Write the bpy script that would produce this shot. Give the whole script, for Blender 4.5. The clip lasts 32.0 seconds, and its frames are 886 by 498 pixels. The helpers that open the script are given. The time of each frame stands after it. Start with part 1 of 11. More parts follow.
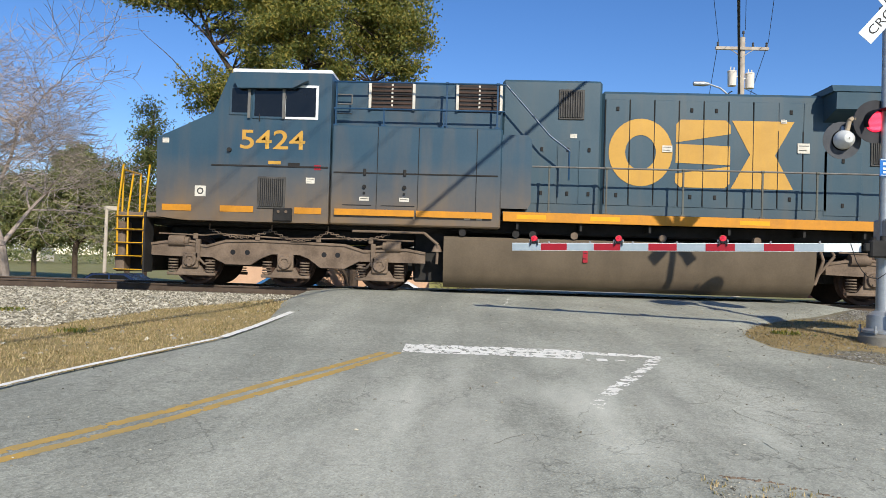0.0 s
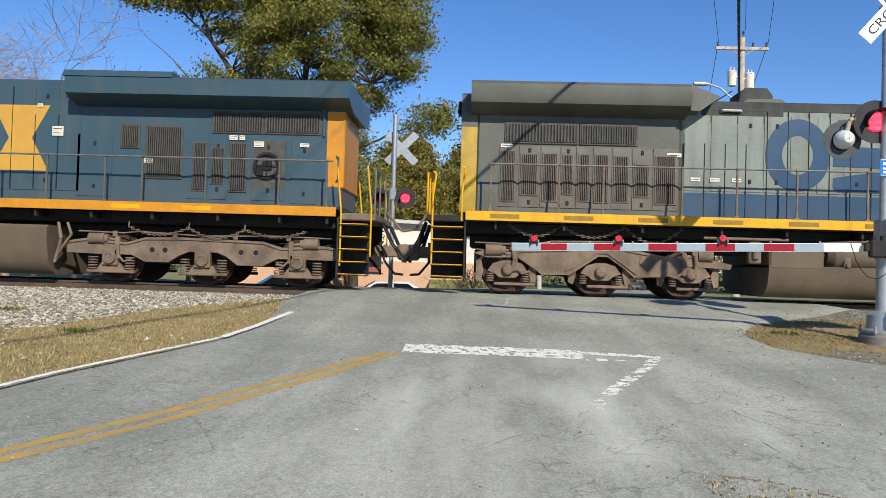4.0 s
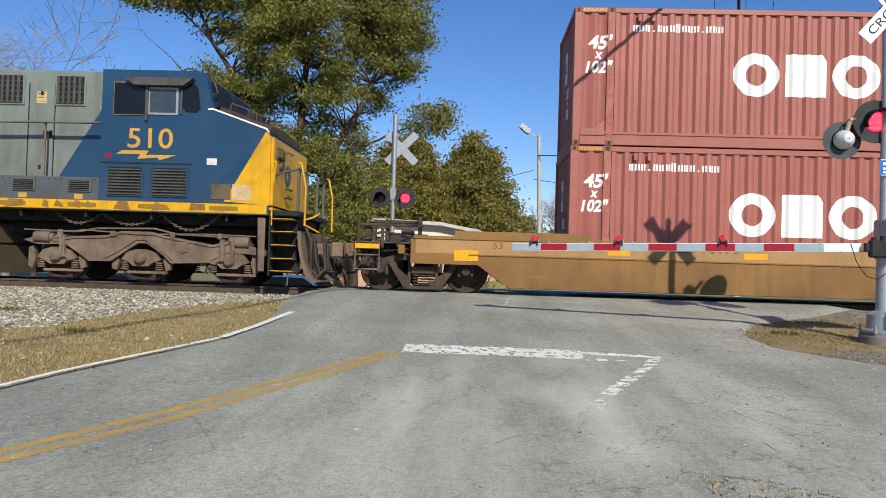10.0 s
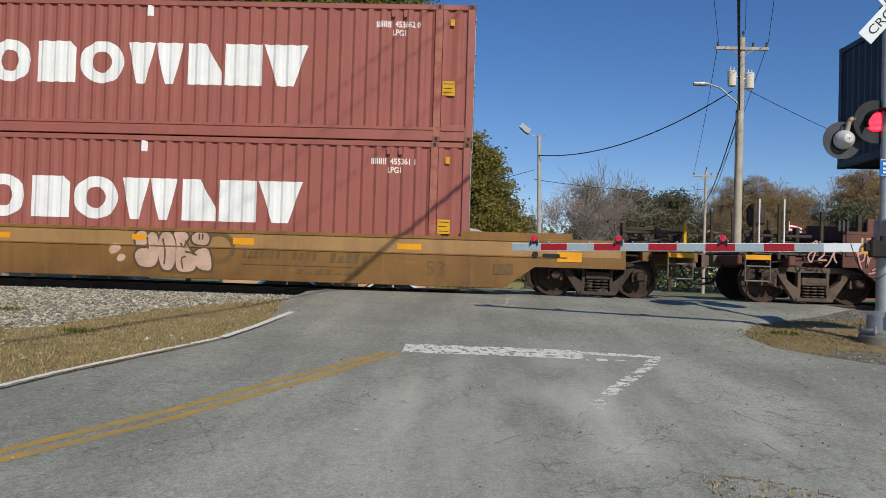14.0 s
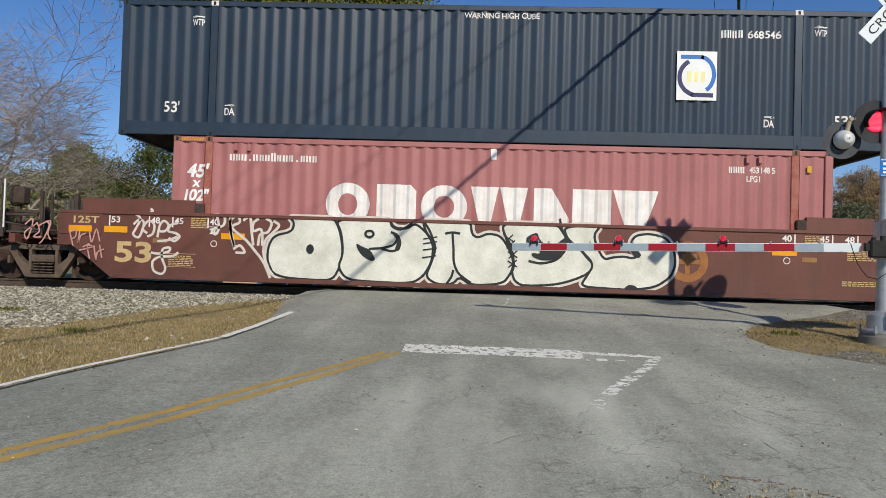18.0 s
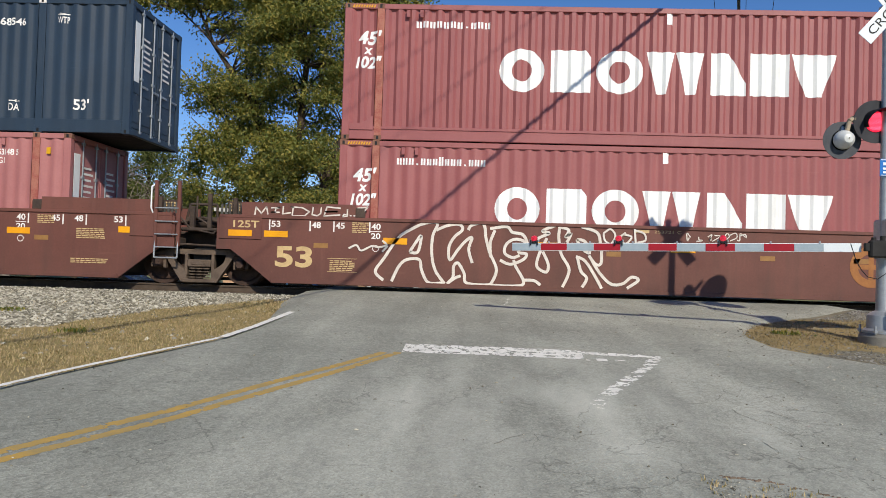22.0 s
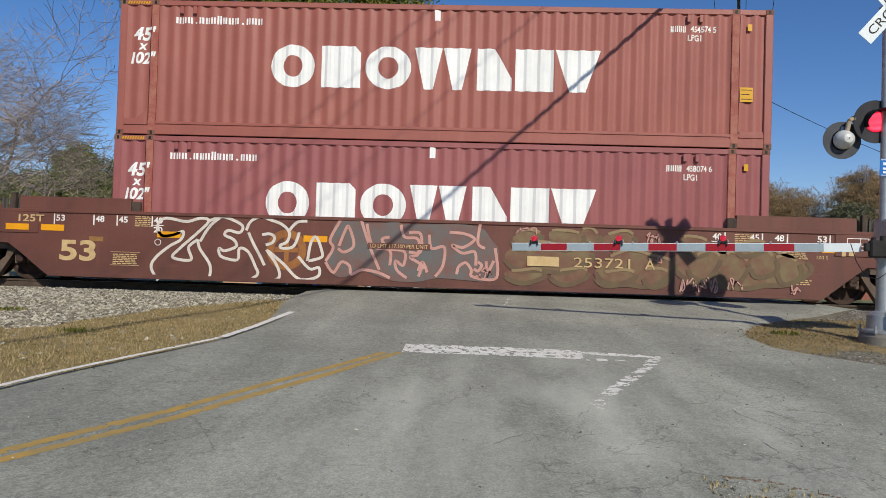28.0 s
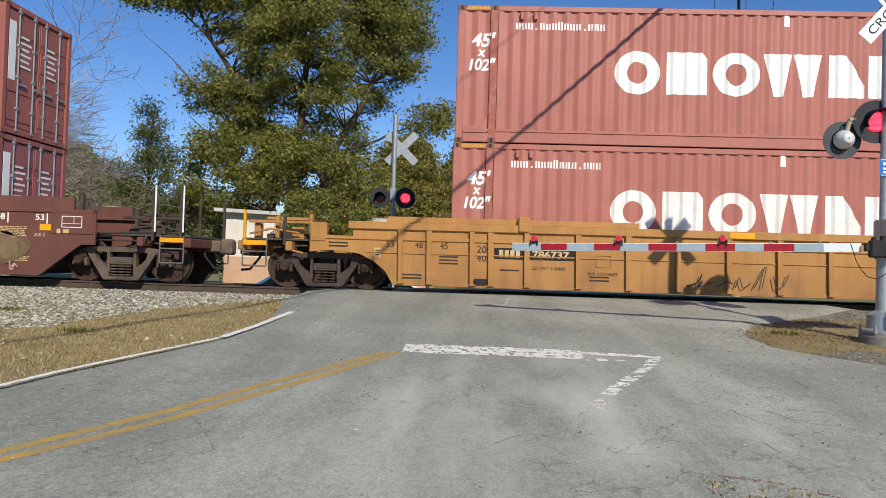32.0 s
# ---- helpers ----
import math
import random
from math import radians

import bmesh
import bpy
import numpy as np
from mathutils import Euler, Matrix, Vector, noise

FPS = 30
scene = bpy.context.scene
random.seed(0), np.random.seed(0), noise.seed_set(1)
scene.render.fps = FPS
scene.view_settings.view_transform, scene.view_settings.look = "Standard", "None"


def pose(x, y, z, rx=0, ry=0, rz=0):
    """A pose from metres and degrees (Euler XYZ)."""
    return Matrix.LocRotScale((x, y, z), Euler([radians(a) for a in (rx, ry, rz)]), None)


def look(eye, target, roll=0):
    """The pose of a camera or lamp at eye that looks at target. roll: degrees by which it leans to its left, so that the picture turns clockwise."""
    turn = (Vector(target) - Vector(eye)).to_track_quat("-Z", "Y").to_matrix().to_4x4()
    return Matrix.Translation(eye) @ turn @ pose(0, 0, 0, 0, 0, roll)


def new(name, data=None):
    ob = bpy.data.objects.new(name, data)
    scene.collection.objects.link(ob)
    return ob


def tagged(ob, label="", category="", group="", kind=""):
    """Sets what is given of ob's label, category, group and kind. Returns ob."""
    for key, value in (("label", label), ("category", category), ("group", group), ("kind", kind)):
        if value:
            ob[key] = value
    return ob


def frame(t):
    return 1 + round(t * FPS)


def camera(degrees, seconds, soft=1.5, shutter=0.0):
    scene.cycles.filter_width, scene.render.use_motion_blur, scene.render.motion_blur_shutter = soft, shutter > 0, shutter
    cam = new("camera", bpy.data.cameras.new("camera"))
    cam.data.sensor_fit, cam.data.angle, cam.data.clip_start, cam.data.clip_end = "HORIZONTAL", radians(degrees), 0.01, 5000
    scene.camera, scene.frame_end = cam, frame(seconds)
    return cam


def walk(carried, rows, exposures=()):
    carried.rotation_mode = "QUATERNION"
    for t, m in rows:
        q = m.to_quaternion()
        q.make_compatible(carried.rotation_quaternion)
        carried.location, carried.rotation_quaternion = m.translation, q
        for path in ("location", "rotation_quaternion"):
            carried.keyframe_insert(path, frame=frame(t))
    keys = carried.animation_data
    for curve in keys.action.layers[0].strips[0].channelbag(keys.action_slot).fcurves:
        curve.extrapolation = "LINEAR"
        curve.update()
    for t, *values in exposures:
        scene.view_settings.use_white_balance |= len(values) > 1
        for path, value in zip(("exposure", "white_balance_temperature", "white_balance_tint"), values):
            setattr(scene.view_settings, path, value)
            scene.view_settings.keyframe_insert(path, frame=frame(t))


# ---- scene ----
# the clip's camera dims as the bright containers fill its picture
EXPOSURES = [(t, s, 6600, 9) for t, s in ((0.0, 0.58), (7.5, 0.6), (9.0, 0.52), (10.0, 0.44), (11.0, 0.14), (12.0, 0.0), (13.0, -0.12), (14.0, -0.05), (17.0, 0.16), (18.0, 0.03), (19.0, -0.05), (20.0, 0.06), (21.0, 0.22), (22.0, 0.24), (24.0, 0.06), (25.0, 0.12), (28.0, 0.02), (29.0, 0.02), (30.0, 0.14), (31.0, 0.24), (32.0, 0.32))]
cam = camera(62.7, 32.0, soft=0.5)
EYE = (0.0, -16.421, 0.5955)
YAW, TILT, LEAN = radians(-2.2475), radians(1.2096), 1.743
AIM = (EYE[0] + math.sin(YAW) * math.cos(TILT), EYE[1] + math.cos(YAW) * math.cos(TILT), EYE[2] + math.sin(TILT))
walk(cam, [(0.0, look(EYE, AIM, LEAN)), (32.0, look(EYE, AIM, LEAN))], exposures=EXPOSURES)

# metres that the train has gone since the start, by seconds
GONE = [(0, 0), (0.5, 2.015), (1, 3.978), (1.5, 5.946), (2, 7.922), (2.5, 10.026), (3, 11.979), (3.5, 13.941), (4.5, 17.97), (5.5, 22.001),
        (6, 23.972), (6.5, 25.917), (7, 27.837), (7.5, 29.887), (8, 31.81), (8.5, 33.744), (9, 35.674), (9.5, 37.625), (10, 39.76),
        (10.5, 41.67), (11, 43.618), (11.5, 45.566), (12, 47.504), (12.5, 49.588), (13, 51.533), (13.5, 53.521), (14, 55.538),
        (14.5, 57.647), (15.5, 61.69), (16.5, 65.707), (17, 67.834), (17.5, 69.831), (18, 71.793), (18.5, 73.751), (19, 75.714),
        (19.5, 77.818), (20, 79.768), (20.5, 81.704), (21, 83.683), (21.5, 85.641), (22, 87.728), (22.5, 89.703), (23, 91.68),
        (23.5, 93.656), (24, 95.658), (24.5, 97.796), (25, 99.794), (25.5, 101.78), (26.5, 105.81), (27.5, 109.84), (28, 111.853),
        (28.5, 113.878), (29, 116.001), (29.5, 118.034), (30, 120.049), (30.5, 122.049), (31, 123.97), (31.5, 126.02), (32, 128.08)]

# ---- light ----
SUN = Vector((0.385, -1.0, 0.69)).normalized()
world = bpy.data.worlds.new("world")
scene.world = world
world.use_nodes = True
wn = world.node_tree
sky = wn.nodes.new("ShaderNodeTexSky")
sky.sky_type, sky.sun_disc = "NISHITA", False
sky.sun_elevation, sky.sun_rotation = math.asin(SUN.z), math.atan2(SUN.x, SUN.y)
sky.air_density, sky.dust_density, sky.ozone_density, sky.altitude = 1.0, 0.0, 2.5, 300
deep = wn.nodes.new("ShaderNodeHueSaturation")
deep.inputs["Saturation"].default_value = 1.18
tint = wn.nodes.new("ShaderNodeMix")
tint.data_type, tint.blend_type = "RGBA", "MULTIPLY"
tint.inputs["Factor"].default_value = 1.0
tint.inputs["B"].default_value = (0.9, 0.92, 1.1, 1)
wn.links.new(sky.outputs[0], tint.inputs["A"])
wn.links.new(tint.outputs["Result"], deep.inputs["Color"])
wn.links.new(deep.outputs[0], wn.nodes["Background"].inputs[0])
wn.nodes["Background"].inputs[1].default_value = 0.088
sun = new("sun", bpy.data.lights.new("sun", "SUN"))
sun.data.energy, sun.data.angle, sun.data.color = 3.6, radians(0.55), (1.0, 0.94, 0.83)
sun.matrix_world = look(SUN * 60, (0, 0, 0))


# ---- materials ----
def lin(c):
    c = c / 255
    return c / 12.92 if c <= 0.04045 else ((c + 0.055) / 1.055) ** 2.4


def rgb(r, g, b):
    """Linear colour from 0 to 255 values."""
    return (lin(r), lin(g), lin(b), 1)


def mat(name, base, other=None, rough=0.6, metal=0.0, scale=3.0, fine=40.0, bump=0.1, mix=0.5, streak=0.0, dirt=None, dirt_z=None, spread=0.12,
        coords="Object", dirt_cover=0.5):
    """Two colours mixed by noise at two scales, fine relief, dirt in upright streaks and, from dirt_z up to dirt_z[1], a coat of dust that thins out."""
    m = bpy.data.materials.new(name)
    m.use_nodes = True
    t = m.node_tree
    bs = t.nodes["Principled BSDF"]
    n, k = t.nodes.new, t.links.new
    tc = n("ShaderNodeTexCoord")
    co = tc.outputs[coords]
    other = other or tuple(v * 0.75 for v in base[:3]) + (1,)
    big = n("ShaderNodeTexNoise")
    big.inputs["Scale"].default_value, big.inputs["Detail"].default_value, big.inputs["Roughness"].default_value = scale, 6, 0.6
    k(co, big.inputs["Vector"])
    small = n("ShaderNodeTexNoise")
    small.inputs["Scale"].default_value, small.inputs["Detail"].default_value = fine, 4
    k(co, small.inputs["Vector"])
    add = n("ShaderNodeMath")
    add.operation = "MULTIPLY_ADD"
    k(small.outputs["Fac"], add.inputs[0])
    add.inputs[1].default_value = 0.4
    k(big.outputs["Fac"], add.inputs[2])
    ramp = n("ShaderNodeMapRange")
    ramp.inputs["From Min"].default_value, ramp.inputs["From Max"].default_value = 0.7 - spread * 1.6, 0.7 + spread * 1.6
    ramp.inputs["To Max"].default_value = mix * 2
    k(add.outputs[0], ramp.inputs["Value"])
    mx = n("ShaderNodeMix")
    mx.data_type = "RGBA"
    mx.inputs["A"].default_value, mx.inputs["B"].default_value = base, other
    k(ramp.outputs[0], mx.inputs["Factor"])
    col = mx.outputs["Result"]
    if dirt:
        mp = n("ShaderNodeMapping")
        mp.inputs["Scale"].default_value = (2.4, 2.4, 0.3)
        k(co, mp.inputs["Vector"])
        sn = n("ShaderNodeTexNoise")
        sn.inputs["Scale"].default_value, sn.inputs["Detail"].default_value = 1.6, 5
        k(mp.outputs[0], sn.inputs["Vector"])
        sr = n("ShaderNodeMapRange")
        sr.inputs["From Min"].default_value, sr.inputs["From Max"].default_value = 0.62 - dirt_cover * 0.3, 0.85
        sr.inputs["To Max"].default_value = streak
        k(sn.outputs["Fac"], sr.inputs["Value"])
        fac = sr.outputs[0]
        if dirt_z:
            sp = n("ShaderNodeSeparateXYZ")
            k(co, sp.inputs[0])
            zr = n("ShaderNodeMapRange")
            zr.inputs["From Min"].default_value, zr.inputs["From Max"].default_value = dirt_z[1], dirt_z[0]
            zr.inputs["To Max"].default_value = dirt_z[2]
            k(sp.outputs["Z"], zr.inputs["Value"])
            mul = n("ShaderNodeMath")
            mul.operation = "MULTIPLY"
            k(big.outputs["Fac"], mul.inputs[0])
            k(zr.outputs[0], mul.inputs[1])
            ad = n("ShaderNodeMath")
            ad.operation, ad.use_clamp = "ADD", True
            k(mul.outputs[0], ad.inputs[0])
            k(fac, ad.inputs[1])
            fac = ad.outputs[0]
        m2 = n("ShaderNodeMix")
        m2.data_type = "RGBA"
        k(fac, m2.inputs["Factor"])
        k(col, m2.inputs["A"])
        m2.inputs["B"].default_value = dirt
        col = m2.outputs["Result"]
    k(col, bs.inputs["Base Color"])
    rr = n("ShaderNodeMapRange")
    rr.inputs["To Min"].default_value, rr.inputs["To Max"].default_value = max(0.05, rough - 0.12), min(1, rough + 0.12)
    k(big.outputs["Fac"], rr.inputs["Value"])
    k(rr.outputs[0], bs.inputs["Roughness"])
    bs.inputs["Metallic"].default_value = metal
    bs.inputs["Specular IOR Level"].default_value = 0.35
    if bump:
        bp = n("ShaderNodeBump")
        bp.inputs["Strength"].default_value, bp.inputs["Distance"].default_value = bump, 0.02
        k(add.outputs[0], bp.inputs["Height"])
        k(bp.outputs[0], bs.inputs["Normal"])
    return m


def weathered(m, pale, rust, worn):
    """Adds to a paint: sun-bleached runs down the wall, chalky scuffs along it and small rust chips."""
    t = m.node_tree
    n, k = t.nodes.new, t.links.new
    bs = t.nodes["Principled BSDF"]
    col = bs.inputs["Base Color"].links[0].from_socket
    co = n("ShaderNodeTexCoord").outputs["Object"]
    for size, scale, lo, hi, most, tone in (((5.0, 5.0, 0.35), 1.0, 0.56, 0.78, 0.3 * worn, pale), ((0.6, 0.6, 7.0), 1.3, 0.64, 0.76, 0.28 * worn, pale), ((2.0, 2.0, 0.22), 2.2, 0.66, 0.8, 0.5 * worn, rust),
                                            ((1, 1, 0.8), 13.0, 0.715, 0.74, 0.75, rust), ((1, 1, 1), 21.0, 0.74, 0.76, 0.7, pale)):
        mp = n("ShaderNodeMapping")
        mp.inputs["Scale"].default_value = size
        k(co, mp.inputs["Vector"])
        no = n("ShaderNodeTexNoise")
        no.inputs["Scale"].default_value, no.inputs["Detail"].default_value, no.inputs["Roughness"].default_value = scale, 6, 0.62
        k(mp.outputs[0], no.inputs["Vector"])
        r = n("ShaderNodeMapRange")
        r.inputs["From Min"].default_value, r.inputs["From Max"].default_value, r.inputs["To Max"].default_value = lo, hi, most
        k(no.outputs["Fac"], r.inputs["Value"])
        mx = n("ShaderNodeMix")
        mx.data_type = "RGBA"
        k(r.outputs[0], mx.inputs["Factor"])
        k(col, mx.inputs["A"])
        mx.inputs["B"].default_value = tone
        col = mx.outputs["Result"]
    k(col, bs.inputs["Base Color"])
    return m


def glow(name, base, strength):
    m = mat(name, base, rough=0.3, bump=0)
    bs = m.node_tree.nodes["Principled BSDF"]
    bs.inputs["Emission Color"].default_value, bs.inputs["Emission Strength"].default_value = base, strength
    return m


def leaf_mat(name, a, b, c):
    """Foliage: three colours, one by each clump, and light through the leaves."""
    m = bpy.data.materials.new(name)
    m.use_nodes = True
    t = m.node_tree
    n, k = t.nodes.new, t.links.new
    bs = t.nodes["Principled BSDF"]
    geo = n("ShaderNodeNewGeometry")
    cr = n("ShaderNodeValToRGB")
    cr.color_ramp.elements[0].color, cr.color_ramp.elements[1].color = a, c
    cr.color_ramp.elements.new(0.5).color = b
    k(geo.outputs["Random Per Island"], cr.inputs[0])
    k(cr.outputs[0], bs.inputs["Base Color"])
    bs.inputs["Roughness"].default_value = 0.55
    tr = n("ShaderNodeBsdfTranslucent")
    k(cr.outputs[0], tr.inputs["Color"])
    ms = n("ShaderNodeMixShader")
    ms.inputs[0].default_value = 0.36
    k(bs.outputs[0], ms.inputs[1])
    k(tr.outputs[0], ms.inputs[2])
    k(ms.outputs[0], t.nodes["Material Output"].inputs["Surface"])
    return m


def island_mat(name, a, b, c, rough=0.85):
    m = bpy.data.materials.new(name)
    m.use_nodes = True
    t = m.node_tree
    n, k = t.nodes.new, t.links.new
    geo = n("ShaderNodeNewGeometry")
    cr = n("ShaderNodeValToRGB")
    cr.color_ramp.elements[0].color, cr.color_ramp.elements[1].color = a, c
    cr.color_ramp.elements.new(0.5).color = b
    k(geo.outputs["Random Per Island"], cr.inputs[0])
    k(cr.outputs[0], t.nodes["Principled BSDF"].inputs["Base Color"])
    t.nodes["Principled BSDF"].inputs["Roughness"].default_value = rough
    return m


def asphalt_mat(name, base, light):
    """Aggregate, faded patches, hairline cracks."""
    m = bpy.data.materials.new(name)
    m.use_nodes = True
    t = m.node_tree
    n, k = t.nodes.new, t.links.new
    bs = t.nodes["Principled BSDF"]
    tc = n("ShaderNodeTexCoord")
    co = tc.outputs["Object"]
    big = n("ShaderNodeTexNoise")
    big.inputs["Scale"].default_value, big.inputs["Detail"].default_value = 0.55, 8
    k(co, big.inputs["Vector"])
    grain = n("ShaderNodeTexVoronoi")
    grain.inputs["Scale"].default_value = 75
    k(co, grain.inputs["Vector"])
    mx = n("ShaderNodeMix")
    mx.data_type = "RGBA"
    mx.inputs["A"].default_value, mx.inputs["B"].default_value = base, light
    mr = n("ShaderNodeMapRange")
    mr.inputs["From Min"].default_value, mr.inputs["From Max"].default_value = 0.36, 0.66
    k(big.outputs["Fac"], mr.inputs["Value"])
    k(mr.outputs[0], mx.inputs["Factor"])
    sp = n("ShaderNodeMapRange")
    sp.inputs["To Min"].default_value, sp.inputs["To Max"].default_value = 0.72, 1.3
    k(grain.outputs["Color"], sp.inputs["Value"])
    vm = n("ShaderNodeMix")
    vm.data_type, vm.blend_type = "RGBA", "MULTIPLY"
    vm.inputs["Factor"].default_value = 1
    k(mx.outputs["Result"], vm.inputs["A"])
    chip = n("ShaderNodeTexVoronoi")
    chip.inputs["Scale"].default_value = 22
    k(co, chip.inputs["Vector"])
    cs = n("ShaderNodeMapRange")
    cs.inputs["To Min"].default_value, cs.inputs["To Max"].default_value = 0.86, 1.14
    k(chip.outputs["Color"], cs.inputs["Value"])
    both = n("ShaderNodeMath")
    both.operation = "MULTIPLY"
    k(sp.outputs[0], both.inputs[0])
    k(cs.outputs[0], both.inputs[1])
    k(both.outputs[0], vm.inputs["B"])
    wob = n("ShaderNodeTexNoise")
    wob.inputs["Scale"].default_value, wob.inputs["Detail"].default_value = 3, 4
    k(co, wob.inputs["Vector"])
    wa = n("ShaderNodeMix")
    wa.data_type, wa.blend_type = "RGBA", "LINEAR_LIGHT"
    wa.inputs["Factor"].default_value = 0.25
    k(co, wa.inputs["A"])
    k(wob.outputs["Color"], wa.inputs["B"])
    # pale worn field in the middle of the road, streaks along the lanes
    wear = n("ShaderNodeVectorMath")
    wear.operation = "DISTANCE"
    wear.inputs[1].default_value = (0.75, -10.5, -0.6)
    k(co, wear.inputs[0])
    wr = n("ShaderNodeMapRange")
    wr.inputs["From Min"].default_value, wr.inputs["From Max"].default_value = 3.3, 0.6
    wr.inputs["To Max"].default_value = 0.74
    k(wear.outputs["Value"], wr.inputs["Value"])
    wx = n("ShaderNodeMath")
    wx.operation = "MULTIPLY"
    k(wr.outputs[0], wx.inputs[0])
    # tyres have drawn the pale dust out in streaks
    drag = n("ShaderNodeMapping")
    drag.inputs["Rotation"].default_value = (0, 0, radians(-28))
    drag.inputs["Scale"].default_value = (2.6, 0.8, 1)
    k(co, drag.inputs["Vector"])
    dn = n("ShaderNodeTexNoise")
    dn.inputs["Scale"].default_value, dn.inputs["Detail"].default_value = 1.0, 7
    k(drag.outputs[0], dn.inputs["Vector"])
    dr = n("ShaderNodeMapRange")
    dr.inputs["From Min"].default_value, dr.inputs["From Max"].default_value = 0.36, 0.72
    k(dn.outputs["Fac"], dr.inputs["Value"])
    k(dr.outputs[0], wx.inputs[1])
    pale = n("ShaderNodeMix")
    pale.data_type = "RGBA"
    pale.inputs["B"].default_value = (0.58, 0.57, 0.475, 1)
    k(wx.outputs[0], pale.inputs["Factor"])
    k(vm.outputs["Result"], pale.inputs["A"])
    mp = n("ShaderNodeMapping")
    mp.inputs["Rotation"].default_value = (0, 0, radians(4))
    mp.inputs["Scale"].default_value = (1.7, 0.16, 1)
    k(co, mp.inputs["Vector"])
    st = n("ShaderNodeTexNoise")
    st.inputs["Scale"].default_value, st.inputs["Detail"].default_value = 1.0, 6
    k(mp.outputs[0], st.inputs["Vector"])
    sm = n("ShaderNodeMapRange")
    sm.inputs["From Min"].default_value, sm.inputs["From Max"].default_value = 0.35, 0.7
    sm.inputs["To Min"].default_value, sm.inputs["To Max"].default_value = 0.88, 1.13
    k(st.outputs["Fac"], sm.inputs["Value"])
    lane = n("ShaderNodeMix")
    lane.data_type, lane.blend_type = "RGBA", "MULTIPLY"
    lane.inputs["Factor"].default_value = 1
    k(pale.outputs["Result"], lane.inputs["A"])
    k(sm.outputs[0], lane.inputs["B"])
    cr = n("ShaderNodeTexVoronoi")
    cr.feature = "DISTANCE_TO_EDGE"
    cr.inputs["Scale"].default_value = 1.1
    k(wa.outputs["Result"], cr.inputs["Vector"])
    cm = n("ShaderNodeMapRange")
    cm.inputs["From Max"].default_value = 0.01
    cm.inputs["To Min"].default_value, cm.inputs["To Max"].default_value = 0.62, 1.0
    k(cr.outputs["Distance"], cm.inputs["Value"])
    patch = n("ShaderNodeTexNoise")
    patch.inputs["Scale"].default_value = 0.35
    k(co, patch.inputs["Vector"])
    pm = n("ShaderNodeMapRange")
    pm.inputs["From Min"].default_value, pm.inputs["From Max"].default_value = 0.5, 0.56
    k(patch.outputs["Fac"], pm.inputs["Value"])
    c2 = n("ShaderNodeMix")
    c2.inputs["A"].default_value = 1.0
    k(pm.outputs[0], c2.inputs["Factor"])
    k(cm.outputs[0], c2.inputs["B"])
    # a close net of cracks where the shoulder breaks up
    net = n("ShaderNodeTexVoronoi")
    net.feature = "DISTANCE_TO_EDGE"
    net.inputs["Scale"].default_value = 2.9
    k(wa.outputs["Result"], net.inputs["Vector"])
    nm = n("ShaderNodeMapRange")
    nm.inputs["From Max"].default_value = 0.022
    nm.inputs["To Min"].default_value, nm.inputs["To Max"].default_value = 0.5, 1.0
    k(net.outputs["Distance"], nm.inputs["Value"])
    far = n("ShaderNodeVectorMath")
    far.operation = "DISTANCE"
    far.inputs[1].default_value = (4.3, -10.2, -0.6)
    k(co, far.inputs[0])
    fm = n("ShaderNodeMapRange")
    fm.inputs["From Min"].default_value, fm.inputs["From Max"].default_value = 3.0, 1.6
    k(far.outputs["Value"], fm.inputs["Value"])
    fb = n("ShaderNodeMath")
    fb.operation = "MULTIPLY"
    k(fm.outputs[0], fb.inputs[0])
    k(mr.outputs[0], fb.inputs[1])
    c3 = n("ShaderNodeMix")
    c3.inputs["A"].default_value = 1.0
    k(fb.outputs[0], c3.inputs["Factor"])
    k(nm.outputs[0], c3.inputs["B"])
    c4 = n("ShaderNodeMath")
    c4.operation = "MULTIPLY"
    k(c2.outputs["Result"], c4.inputs[0])
    k(c3.outputs["Result"], c4.inputs[1])
    fin = n("ShaderNodeMix")
    fin.data_type, fin.blend_type = "RGBA", "MULTIPLY"
    fin.inputs["Factor"].default_value = 1
    k(lane.outputs["Result"], fin.inputs["A"])
    k(c4.outputs[0], fin.inputs["B"])
    k(fin.outputs["Result"], bs.inputs["Base Color"])
    bs.inputs["Roughness"].default_value = 0.88
    bs.inputs["Specular IOR Level"].default_value = 0.25
    bp = n("ShaderNodeBump")
    bp.inputs["Strength"].default_value, bp.inputs["Distance"].default_value = 0.5, 0.006
    k(grain.outputs["Distance"], bp.inputs["Height"])
    k(bp.outputs[0], bs.inputs["Normal"])
    return m


DUST = rgb(112, 96, 82)
M_ASPHALT = asphalt_mat("asphalt", (0.262, 0.263, 0.214, 1), (0.36, 0.356, 0.29, 1))
M_LOCO_BLUE = mat("loco blue paint", rgb(44, 70, 86), rgb(52, 77, 92), rough=0.42, scale=0.9, fine=25, bump=0.04, streak=0.3, dirt=rgb(116, 96, 72), dirt_z=(1.3, 2.75, 1.75))
M_LOCO_HOOD = mat("loco hood paint", rgb(50, 74, 86), rgb(58, 80, 91), rough=0.42, scale=0.9, fine=25, bump=0.04, streak=0.38, dirt=rgb(92, 88, 80), dirt_z=(1.5, 2.3, 0.7))
M_BLUE_CLEAN = mat("bright blue paint", rgb(27, 62, 92), rgb(34, 68, 96), rough=0.4, scale=1.1, fine=25, bump=0.04, streak=0.15, dirt=rgb(84, 80, 74), dirt_z=(1.2, 2.4, 0.7))
